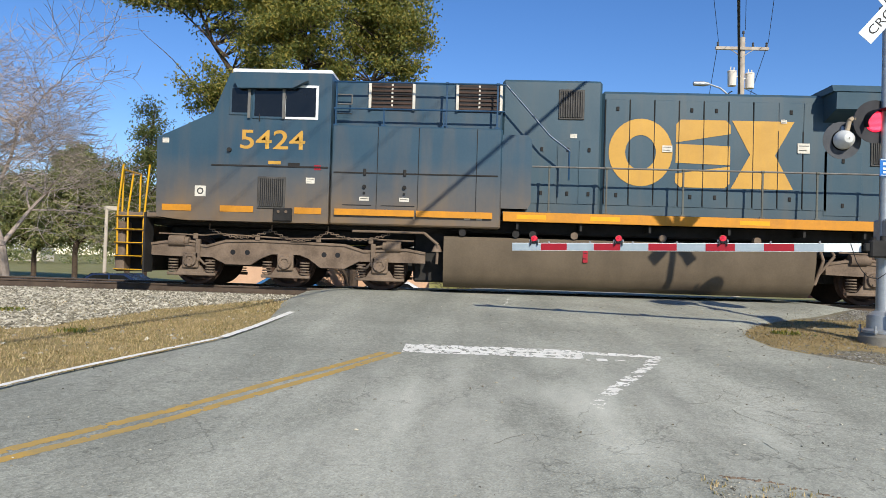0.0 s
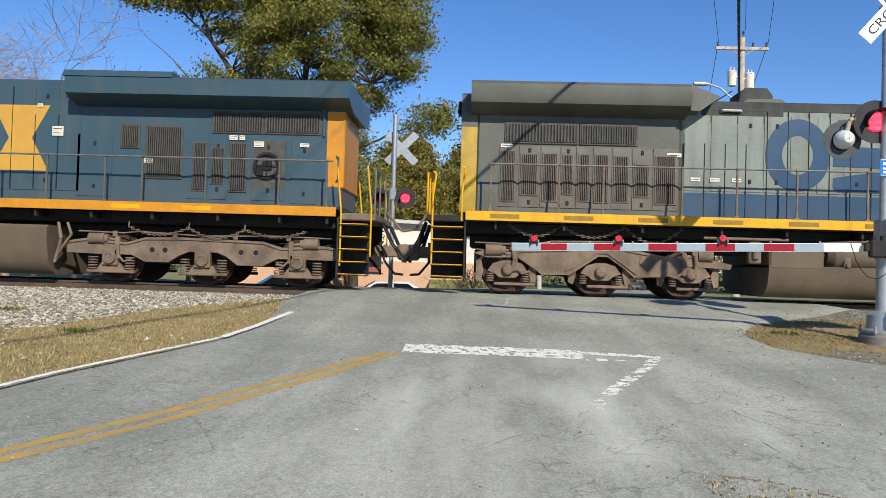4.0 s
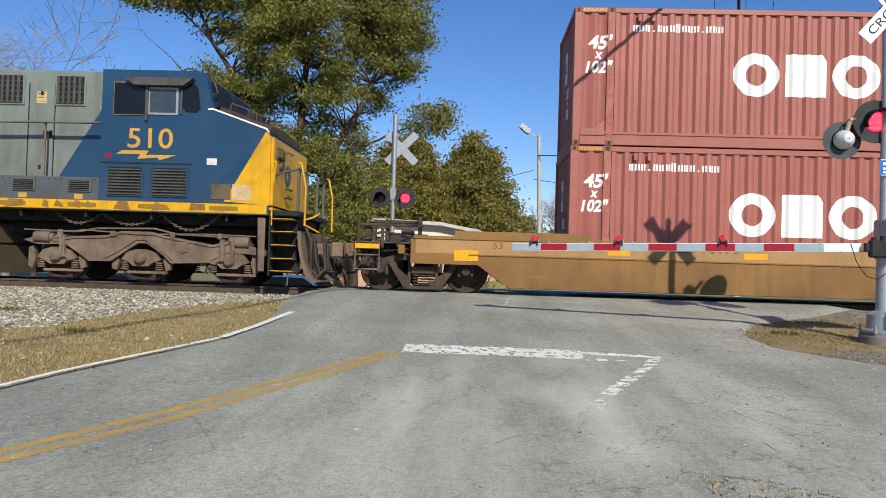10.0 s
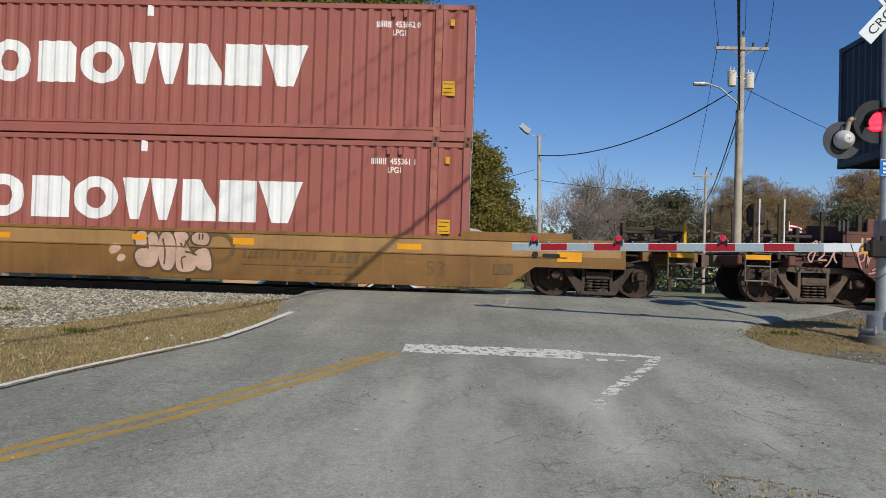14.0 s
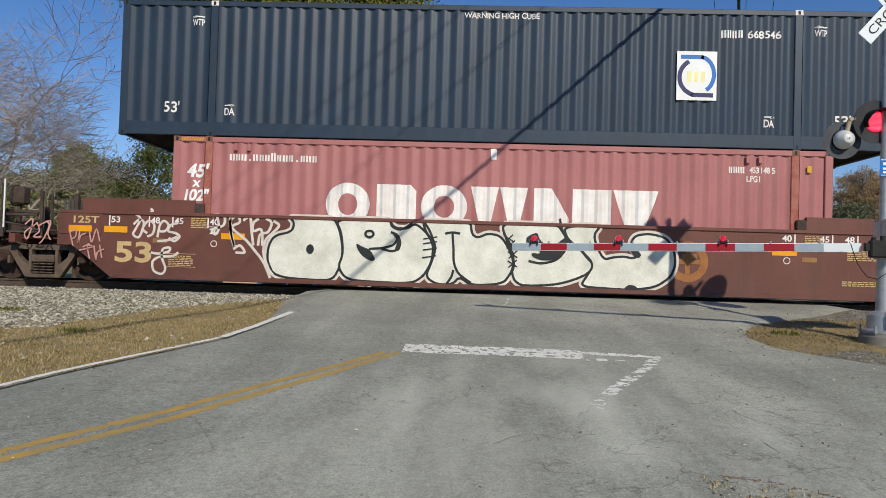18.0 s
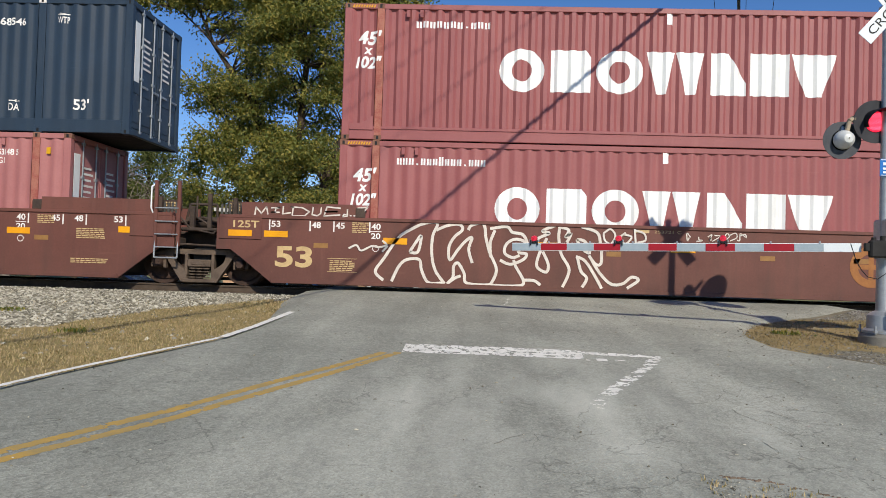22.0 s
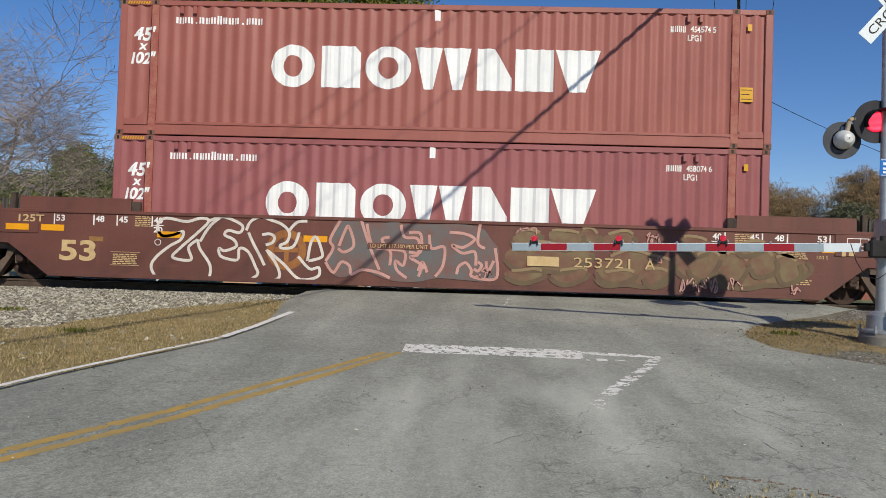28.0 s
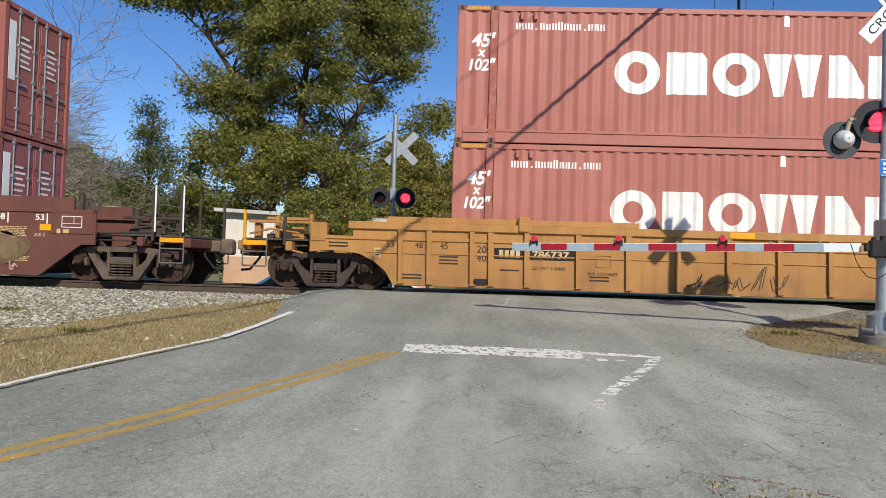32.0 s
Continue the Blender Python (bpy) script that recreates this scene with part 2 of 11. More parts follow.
M_GREY_PAINT = mat("weathered grey paint", rgb(126, 134, 128), rgb(108, 115, 109), rough=0.45, scale=1.0, fine=22, bump=0.04, streak=0.7, dirt=rgb(86, 80, 68), dirt_z=(1.4, 3.2, 0.7))
M_GREY_DARK = mat("sooty grey paint", rgb(92, 95, 88), rgb(76, 77, 71), rough=0.55, scale=1.0, fine=22, bump=0.04, streak=0.6, dirt=rgb(88, 76, 62))
M_YELLOW = mat("yellow paint", rgb(222, 166, 12), rgb(200, 148, 20), rough=0.45, scale=2.5, fine=30, bump=0.05, streak=0.5, dirt=rgb(134, 98, 44))
M_ORANGE = mat("amber sill stripe", rgb(204, 136, 26), rgb(182, 122, 34), rough=0.5, scale=2.5, fine=30, bump=0.03, streak=0.25, dirt=rgb(130, 96, 60))
M_GOLD = mat("gold lettering paint", rgb(196, 150, 62), rgb(182, 138, 58), rough=0.55, scale=1.5, fine=30, bump=0.03, streak=0.2, dirt=DUST)
M_WHITE = mat("white paint", rgb(240, 240, 237), rgb(226, 226, 222), rough=0.5, scale=2, fine=40, bump=0.03, streak=0.12, dirt=rgb(160, 140, 130))
M_WHITE_WORN = mat("worn white lettering", rgb(240, 238, 232), rgb(222, 214, 206), rough=0.6, scale=4, fine=60, bump=0.05, streak=0.3, dirt=rgb(160, 110, 100))
M_NAVY_INK = mat("dark blue sign ink", rgb(34, 36, 84), rgb(42, 44, 92), rough=0.5, scale=3, fine=40, bump=0.02)
M_PALE_YELLOW = mat("faded yellow sign ink", rgb(238, 232, 150), rgb(230, 224, 168), rough=0.5, scale=3, fine=40, bump=0.02)
M_DECAL = mat("sun-faded decal", rgb(214, 208, 194), rgb(190, 184, 170), rough=0.55, scale=6, fine=60, bump=0.02)
M_TRUCK = mat("brown running gear grime", rgb(128, 110, 93), rgb(96, 82, 69), rough=0.85, scale=3, fine=35, bump=0.3, streak=0.4, dirt=rgb(72, 60, 50))
M_TRUCK_MID = mat("dusty rusty side frame", rgb(108, 92, 78), rgb(80, 67, 57), rough=0.85, scale=3, fine=35, bump=0.3, streak=0.4, dirt=rgb(62, 52, 44))
M_TRUCK_DARK = mat("dark rusty running gear", rgb(82, 68, 58), rgb(58, 48, 42), rough=0.85, scale=3, fine=35, bump=0.3, streak=0.4, dirt=rgb(50, 41, 36))
M_GREY_DOOR = mat("dusty grey door paint", rgb(106, 103, 95), rgb(88, 84, 77), rough=0.55, scale=1.4, fine=22, bump=0.04, streak=0.6, dirt=rgb(86, 72, 60), dirt_z=(1.7, 2.9, 0.9))
M_GRILLE_BROWN = mat("dusty brown grille", rgb(104, 92, 82), rgb(84, 73, 65), rough=0.7, scale=5, fine=40, bump=0.05)
M_SOOT = mat("soot on grey paint", rgb(62, 64, 60), rgb(46, 47, 45), rough=0.7, scale=1.6, fine=22, bump=0.04, streak=0.5, dirt=rgb(84, 82, 76))
M_DARK = mat("dark grimy steel", rgb(44, 42, 40), rgb(30, 29, 28), rough=0.8, scale=4, fine=40, bump=0.2)
M_BLACK = mat("black rubber and paint", rgb(24, 24, 25), rgb(16, 16, 17), rough=0.6, scale=5, fine=50, bump=0.05)
M_WHEEL = mat("rusty wheel steel", rgb(78, 58, 48), rgb(56, 44, 38), rough=0.7, metal=0.2, scale=5, fine=50, bump=0.15)
M_TANK = mat("dusty tank paint", rgb(102, 89, 72), rgb(88, 77, 62), rough=0.75, scale=1.5, fine=30, bump=0.08, streak=0.4, dirt=rgb(74, 63, 52))
M_RAIL_STEEL = mat("rusty rail", rgb(88, 74, 62), rgb(68, 57, 48), rough=0.85, scale=4, fine=60, bump=0.2)
M_RAIL_TOP = mat("polished rail head", rgb(170, 168, 166), rough=0.3, metal=0.9, scale=4, fine=60, bump=0.02)
M_TIE = mat("creosoted tie", rgb(78, 66, 56), rgb(56, 48, 42), rough=0.9, scale=6, fine=60, bump=0.4)
M_HANDRAIL = mat("handrail steel", rgb(112, 112, 108), rgb(90, 84, 78), rough=0.5, scale=4, fine=40, bump=0.05)
M_GRILLE = mat("grille slats", rgb(82, 80, 76), rgb(64, 61, 57), rough=0.7, scale=5, fine=40, bump=0.05)
M_GLASS = mat("dark cab glass", rgb(18, 20, 22), rgb(24, 26, 28), rough=0.12, scale=2, fine=20, bump=0)
M_RED_BOX = {}
for key, a, b, worn in (("brick", (160, 95, 83), (148, 87, 77), 0.55), ("faded", (174, 108, 94), (160, 97, 86), 0.85), ("wine", (154, 91, 89), (142, 82, 82), 0.5), ("rose", (174, 114, 110), (160, 102, 100), 0.65)):
    M_RED_BOX[key] = weathered(mat(key + " red container paint", rgb(*a), rgb(*b), rough=0.5, scale=0.8, fine=25, bump=0.04, streak=0.22, dirt=rgb(124, 72, 62), dirt_cover=0.35), rgb(204, 146, 134), rgb(104, 58, 42), worn)
M_NAVY = weathered(mat("dark slate container paint", rgb(46, 60, 75), rgb(40, 52, 65), rough=0.42, scale=0.8, fine=25, bump=0.04, streak=0.25, dirt=rgb(78, 82, 84), dirt_cover=0.35), rgb(96, 106, 114), rgb(70, 56, 48), 0.35)
M_CAST = mat("rusty corner casting", rgb(136, 96, 78), rgb(110, 74, 60), rough=0.8, scale=8, fine=60, bump=0.2)
M_TAN_SILL = weathered(mat("pale tan sill paint", rgb(170, 132, 84), rgb(150, 114, 72), rough=0.6, scale=0.9, fine=25, bump=0.06, streak=0.5, dirt=rgb(112, 84, 60)), rgb(196, 160, 96), rgb(104, 72, 52), 0.8)
# the shade on the inward-sloping lower side is put into this darker tan
M_WELL_TAN_SHADED = weathered(mat("tan well car paint darkened for shade", rgb(142, 104, 52), rgb(120, 86, 42), rough=0.6, scale=0.9, fine=25, bump=0.06, streak=0.5, dirt=rgb(96, 66, 40), dirt_z=(0.1, 0.9, 0.9)), rgb(184, 150, 70), rgb(84, 58, 38), 0.8)
M_WELL_RED = weathered(mat("oxide red well car paint", rgb(112, 70, 59), rgb(98, 59, 50), rough=0.6, scale=0.9, fine=25, bump=0.06, streak=0.5, dirt=rgb(76, 56, 48), dirt_z=(0.0, 0.8, 0.6)), rgb(146, 104, 88), rgb(64, 44, 36), 0.6)
M_WELL_YEL = weathered(mat("orange yellow well car paint", rgb(180, 130, 70), rgb(160, 112, 58), rough=0.6, scale=0.9, fine=25, bump=0.06, streak=0.6, dirt=rgb(128, 90, 56), dirt_z=(0.1, 0.9, 0.9)), rgb(206, 172, 120), rgb(104, 70, 44), 0.9)
M_REFLECT = mat("amber reflective tape", rgb(236, 164, 20), rgb(222, 148, 20), rough=0.4, scale=3, fine=60, bump=0.02)
M_TAPE_OLD = mat("faded old tape", rgb(152, 112, 62), rgb(136, 96, 56), rough=0.6, scale=6, fine=60, bump=0.02)
M_CREAM = mat("cream stencil paint", rgb(206, 178, 128), rgb(184, 154, 108), rough=0.65, scale=6, fine=60, bump=0.03)
M_GRAF_FILL = mat("silver graffiti fill", rgb(228, 226, 212), rgb(198, 196, 180), rough=0.5, scale=2.5, fine=40, bump=0.02)
M_GRAF_LINE = mat("dark graffiti outline", rgb(40, 44, 44), rough=0.6, scale=4, fine=40, bump=0.0)
M_GRAF_BROWN = mat("brown graffiti outline", rgb(84, 66, 50), rgb(96, 76, 56), rough=0.6, scale=4, fine=40, bump=0.0)
M_GRAF_WHITE = mat("white graffiti line", rgb(222, 214, 202), rgb(200, 188, 176), rough=0.6, scale=5, fine=60, bump=0.0)
M_GRAF_TEAL = mat("grey graffiti fill", rgb(96, 102, 100), rgb(118, 84, 76), rough=0.6, scale=3, fine=40, bump=0.0)
M_GALV = mat("galvanised steel", rgb(168, 172, 174), rgb(148, 152, 156), rough=0.45, metal=0.5, scale=8, fine=60, bump=0.04)
M_LAMP_SHELL = mat("painted lamp housing", rgb(206, 207, 202), rgb(190, 191, 188), rough=0.4, scale=8, fine=60, bump=0.03)
M_ALU = mat("cast aluminium", rgb(196, 198, 196), rgb(176, 178, 178), rough=0.42, metal=0.35, scale=8, fine=60, bump=0.04)
M_SIGN_WHITE = mat("white reflective sheeting", rgb(226, 232, 232), rgb(214, 220, 222), rough=0.4, scale=3, fine=60, bump=0.01)
M_SIGN_BLUE = mat("blue sign sheeting", rgb(20, 110, 190), rough=0.4, scale=3, fine=60, bump=0.01)
M_ARM_RED = mat("red reflective stripe", rgb(160, 26, 40), rgb(146, 22, 36), rough=0.4, scale=8, fine=80, bump=0.01)
M_ARM_GREY = mat("silver reflective stripe", rgb(158, 170, 176), rgb(146, 160, 168), rough=0.4, scale=8, fine=80, bump=0.01)
M_LAMP_RED = glow("lit red lamp", (0.85, 0.012, 0.045, 1), 0.8)
M_DIODE = glow("bright red diode", (1.0, 0.09, 0.16, 1), 2.2)
M_LENS_RED = mat("red lens", rgb(190, 20, 44), rgb(230, 60, 80), rough=0.2, scale=30, fine=90, bump=0.02)
M_LENS_DARK = mat("unlit red lens", rgb(64, 14, 18), rough=0.2, scale=10, fine=60, bump=0.02)
M_WOODPOLE = mat("weathered utility pole wood", rgb(196, 186, 170), rgb(168, 154, 138), rough=0.9, scale=2, fine=60, bump=0.2, streak=0.5, dirt=rgb(124, 110, 98))
M_CABLE = mat("black cable sheath", rgb(30, 30, 32), rough=0.6, scale=5, fine=50, bump=0.05)
M_BARK = mat("grey brown bark", rgb(86, 72, 60), rgb(60, 50, 42), rough=0.95, scale=5, fine=50, bump=0.5)
M_BARK_PALE = mat("pale bark", rgb(178, 164, 154), rgb(150, 136, 128), rough=0.95, scale=5, fine=50, bump=0.3)
M_LEAF_OAK = leaf_mat("olive autumn leaves", rgb(86, 98, 42), rgb(116, 120, 52), rgb(166, 150, 68))
M_LEAF_RUST = leaf_mat("rust autumn leaves", rgb(160, 138, 102), rgb(176, 144, 104), rgb(152, 142, 108))
M_HAZE = mat("olive spray haze", rgb(112, 74, 60), rgb(122, 106, 76), rough=0.65, scale=1.9, fine=5, bump=0.0, mix=0.5, spread=0.1)
M_LEAF_GREY = leaf_mat("grey green leaves", rgb(104, 116, 66), rgb(130, 134, 84), rgb(156, 150, 100))
M_GRASS_DRY = island_mat("dry grass", rgb(190, 168, 124), rgb(164, 143, 99), rgb(118, 113, 64))
M_WEED_BROWN = island_mat("dead brown weeds", rgb(170, 146, 104), rgb(142, 120, 80), rgb(104, 98, 58))
M_STONE_GREY = island_mat("grey shoulder gravel", rgb(156, 152, 142), rgb(120, 115, 105), rgb(82, 77, 68))
M_STONE = island_mat("limestone ballast", rgb(196, 189, 170), rgb(144, 137, 118), rgb(86, 80, 66))
M_EARTH = mat("gravelly earth", rgb(132, 124, 102), rgb(106, 100, 80), rough=0.95, scale=1.4, fine=30, bump=0.6)
M_LAWN = mat("dry lawn", rgb(140, 132, 84), rgb(116, 116, 66), rough=0.95, scale=0.5, fine=12, bump=0.4)
M_MUD = mat("dry grass thatch", rgb(158, 136, 94), rgb(130, 116, 74), rough=0.95, scale=2, fine=40, bump=0.6)
M_ROAD_WHITE = mat("worn white road paint", rgb(240, 237, 226), rgb(220, 216, 204), rough=0.7, scale=5, fine=70, bump=0.1)
M_ROAD_YELLOW = mat("worn yellow road paint", rgb(192, 154, 76), rgb(164, 142, 92), rough=0.75, scale=5, fine=70, bump=0.1)
M_FOOTING = mat("grey footing concrete", rgb(136, 132, 122), rgb(112, 108, 100), rough=0.95, scale=4, fine=50, bump=0.3)
M_POST_TAN = mat("weathered tan casting", rgb(176, 160, 136), rgb(150, 134, 112), rough=0.7, scale=8, fine=60, bump=0.1)
M_LAMP_GREY = mat("weathered dark lamp disc", rgb(78, 80, 84), rgb(66, 68, 72), rough=0.8, scale=5, fine=50, bump=0.05)
M_POST_WORN = mat("scuffed container post", rgb(150, 80, 70), rgb(168, 112, 94), rough=0.7, scale=4, fine=30, bump=0.1, mix=0.4, spread=0.05)
M_SLATE = mat("grimy slate paint", rgb(84, 92, 98), rgb(68, 74, 78), rough=0.6, scale=1.2, fine=25, bump=0.05, streak=0.6, dirt=rgb(92, 78, 62), dirt_z=(1.4, 2.1, 1.0))
M_SILL_GRIME = mat("rust and grime on the sill", rgb(150, 110, 44), rgb(118, 86, 44), rough=0.8, scale=6, fine=40, bump=0.15)
M_YELLOW_SOOT = mat("sooty yellow paint", rgb(188, 152, 36), rgb(134, 112, 42), rough=0.55, scale=1.6, fine=30, bump=0.05, streak=0.7, dirt=rgb(84, 70, 44))
M_CRACK = mat("dirt in asphalt cracks", rgb(138, 135, 122), rgb(118, 115, 104), rough=0.95, scale=9, fine=60, bump=0.2)
M_SILL_PATCH = mat("worn sill patch", rgb(150, 116, 30), rgb(126, 98, 36), rough=0.55, scale=8, fine=50, bump=0.03)
# what the pane mirrors is painted in as a lighter base colour
M_GLASS_REFLECTION = mat("glass with painted reflection", rgb(64, 76, 84), rgb(50, 60, 68), rough=0.1, scale=2, fine=20, bump=0)
M_LEAF_GOLD = leaf_mat("yellow green leaves", rgb(104, 106, 48), rgb(134, 126, 58), rgb(164, 142, 72))
# distance haze is put into these greyer, paler leaf colours
M_LEAF_FAR = leaf_mat("far leaves with painted haze", rgb(92, 98, 74), rgb(110, 112, 84), rgb(128, 124, 94))
M_OLIVE = mat("olive spray paint", rgb(98, 74, 58), rgb(104, 92, 64), rough=0.65, scale=3, fine=9, bump=0.0)
M_OLIVE_LIGHT = mat("pale olive spray", rgb(134, 112, 82), rgb(146, 126, 92), rough=0.65, scale=3, fine=9, bump=0.0)
M_EMBLEM = mat("faded amber emblem", rgb(160, 106, 54), rgb(140, 88, 50), rough=0.65, scale=6, fine=40, bump=0)
M_PINK = mat("pink graffiti line", rgb(200, 152, 140), rgb(182, 132, 120), rough=0.6, scale=4, fine=40, bump=0)
M_LAMP_BACK = mat("weathered black lamp disc", rgb(52, 52, 55), rgb(44, 44, 47), rough=0.75, scale=5, fine=50, bump=0.05)
M_LEAF_DARK = leaf_mat("dark olive leaves", rgb(74, 90, 44), rgb(98, 106, 54), rgb(126, 124, 66))
M_CONCRETE = mat("concrete", rgb(186, 180, 170), rgb(164, 158, 150), rough=0.9, scale=3, fine=50, bump=0.2)
M_PEACH = mat("peach stucco", rgb(206, 168, 138), rgb(190, 152, 122), rough=0.9, scale=1, fine=40, bump=0.1)
M_BRICK = mat("red brick", rgb(150, 96, 80), rgb(128, 78, 66), rough=0.9, scale=3, fine=30, bump=0.2)
M_SLATE_ROOF = mat("grey shingle", rgb(120, 118, 114), rgb(98, 96, 94), rough=0.9, scale=3, fine=30, bump=0.2)
M_OFFWHITE = mat("off white siding", rgb(226, 218, 204), rgb(210, 200, 186), rough=0.8, scale=1, fine=40, bump=0.05)
M_ROOFING = mat("pale sheet roofing", rgb(200, 196, 188), rgb(180, 176, 168), rough=0.6, scale=1, fine=30, bump=0.05)
M_CAR = {k: mat(k + " car paint", c, rough=0.25, scale=1, fine=20, bump=0) for k, c in
         (("navy", rgb(30, 44, 74)), ("white", rgb(220, 222, 224)), ("blue", rgb(60, 110, 160)), ("silver", rgb(160, 164, 168)))}


# ---- mesh kit ----
OX = 0.0  # what is taken off x, so that each vehicle is built round its own base


class Shape:
    """Vertices and faces of one part."""

    def __init__(self):
        self.v, self.f = [], []

    def put(self, verts, faces):
        o = len(self.v)
        self.v += [tuple(p) for p in verts]
        self.f += [tuple(i + o for i in f) for f in faces]
        return self

    def hull(self, verts, faces):
        """Faces of a convex body, turned outwards."""
        vs = [Vector(p) for p in verts]
        mid = sum(vs, Vector()) / len(vs)
        out = []
        for f in faces:
            c = sum((vs[i] for i in f), Vector()) / len(f)
            nrm = (vs[f[1]] - vs[f[0]]).cross(vs[f[2]] - vs[f[1]])
            out.append(f if nrm.dot(c - mid) >= 0 else tuple(reversed(f)))
        return self.put(verts, out)

    def box(self, x0, x1, y0, y1, z0, z1, c=0.012):
        (x0, x1), (y0, y1), (z0, z1) = sorted((x0, x1)), sorted((y0, y1)), sorted((z0, z1))
        c = min(c, (x1 - x0) / 3, (y1 - y0) / 3, (z1 - z0) / 3)
        vs, at = [], {}
        for i, x in enumerate((x0, x1)):
            for j, y in enumerate((y0, y1)):
                for k, z in enumerate((z0, z1)):
                    dx, dy, dz = (c if i == 0 else -c), (c if j == 0 else -c), (c if k == 0 else -c)
                    for a, p in enumerate(((x, y + dy, z + dz), (x + dx, y, z + dz), (x + dx, y + dy, z))):
                        at[i, j, k, a] = len(vs)
                        vs.append(p)
        fs = []
        for s in (0, 1):
            fs.append((at[s, 0, 0, 0], at[s, 1, 0, 0], at[s, 1, 1, 0], at[s, 0, 1, 0]))
            fs.append((at[0, s, 0, 1], at[1, s, 0, 1], at[1, s, 1, 1], at[0, s, 1, 1]))
            fs.append((at[0, 0, s, 2], at[1, 0, s, 2], at[1, 1, s, 2], at[0, 1, s, 2]))
            for q in (0, 1):
                fs.append((at[0, s, q, 1], at[1, s, q, 1], at[1, s, q, 2], at[0, s, q, 2]))
                fs.append((at[s, 0, q, 0], at[s, 1, q, 0], at[s, 1, q, 2], at[s, 0, q, 2]))
                fs.append((at[s, q, 0, 0], at[s, q, 1, 0], at[s, q, 1, 1], at[s, q, 0, 1]))
                for r in (0, 1):
                    fs.append((at[s, q, r, 0], at[s, q, r, 1], at[s, q, r, 2]))
        return self.hull(vs, fs)

    def prism(self, pts, y0, y1):
        """An outline in x and z, from y0 to y1."""
        y0, y1 = min(y0, y1), max(y0, y1)
        n = len(pts)
        if sum(pts[i][0] * pts[(i + 1) % n][1] - pts[(i + 1) % n][0] * pts[i][1] for i in range(n)) < 0:
            pts = pts[::-1]
        vs = [(x, y0, z) for x, z in pts] + [(x, y1, z) for x, z in pts]
        fs = [tuple(range(n)), tuple(reversed(range(n, 2 * n)))]
        fs += [(i, n + i, n + (i + 1) % n, (i + 1) % n) for i in range(n)]
        return self.put(vs, fs)

    def bar(self, pts, x0, x1, lift=lambda x: 0.0):
        """An outline in y and z, from x0 to x1; lift raises it along x."""
        n = len(pts)
        if sum(pts[i][0] * pts[(i + 1) % n][1] - pts[(i + 1) % n][0] * pts[i][1] for i in range(n)) < 0:
            pts = pts[::-1]
        vs = [(x1, y, z + lift(x1)) for y, z in pts] + [(x0, y, z + lift(x0)) for y, z in pts]
        fs = [tuple(range(n)), tuple(reversed(range(n, 2 * n)))]
        fs += [(i, n + i, n + (i + 1) % n, (i + 1) % n) for i in range(n)]
        return self.put(vs, fs)

    def cyl(self, a, b, r0, r1=None, n=12):
        a, b = Vector(a), Vector(b)
        r1 = r0 if r1 is None else r1
        d = (b - a).normalized()
        u = d.orthogonal().normalized()
        w = d.cross(u)
        vs = []
        for p, r in ((a, r0), (b, r1)):
            vs += [p + (u * math.cos(2 * math.pi * i / n) + w * math.sin(2 * math.pi * i / n)) * r for i in range(n)]
        fs = [(i, (i + 1) % n, n + (i + 1) % n, n + i) for i in range(n)] + [tuple(reversed(range(n))), tuple(range(n, 2 * n))]
        return self.put(vs, fs)

    def tube(self, path, r, n=8):
        for a, b in zip(path, path[1:]):
            self.cyl(a, b, r, r, n)
        return self

    def lathe(self, profile, c, n=28, axis="y"):
        """A closed outline of (radius, along) turned round an axis through c."""
        vs, k = [], len(profile)
        for i in range(n):
            a = 2 * math.pi * i / n
            for r, s in profile:
                p = {"y": (r * math.cos(a), s, r * math.sin(a)), "x": (s, r * math.cos(a), r * math.sin(a)), "z": (r * math.cos(a), r * math.sin(a), s)}[axis]
                vs.append((c[0] + p[0], c[1] + p[1], c[2] + p[2]))
        fs = [(i * k + j, i * k + (j + 1) % k, ((i + 1) % n) * k + (j + 1) % k, ((i + 1) % n) * k + j) for i in range(n) for j in range(k)]
        return self.put(vs, fs)

    def slats(self, x0, x1, z0, z1, y, n, depth=0.03, upright=True, fill=0.55):
        for i in range(n):
            if upright:
                s = (x1 - x0) / n
                self.box(x0 + s * i, x0 + s * (i + fill), y, y + depth, z0, z1, 0.004)
            else:
                s = (z1 - z0) / n
                self.box(x0, x1, y, y + depth, z0 + s * i, z0 + s * (i + fill), 0.004)
        return self


def mesh_of(name, sh, material, smooth=True):
    me = bpy.data.meshes.new(name)
    me.from_pydata([(x - OX, y, z) for x, y, z in sh.v], [], sh.f)
    me.materials.append(material)
    if smooth:
        me.shade_smooth()
        me.set_sharp_from_angle(angle=radians(35))
    me.update()
    return me


def part(name, sh, material, parent=None, label=""):
    ob = new(name, mesh_of(name, sh, material))
    ob.parent = parent
    return tagged(ob, label)


def thing(name, sh, material, label, category, group="", kind=""):
    return tagged(new(name, mesh_of(name, sh, material)), label, category, group, kind)


def base(name, label, category, at=(0, 0, 0), group=""):
    ob = new(name)
    ob.location = at
    return tagged(ob, label, category, group)


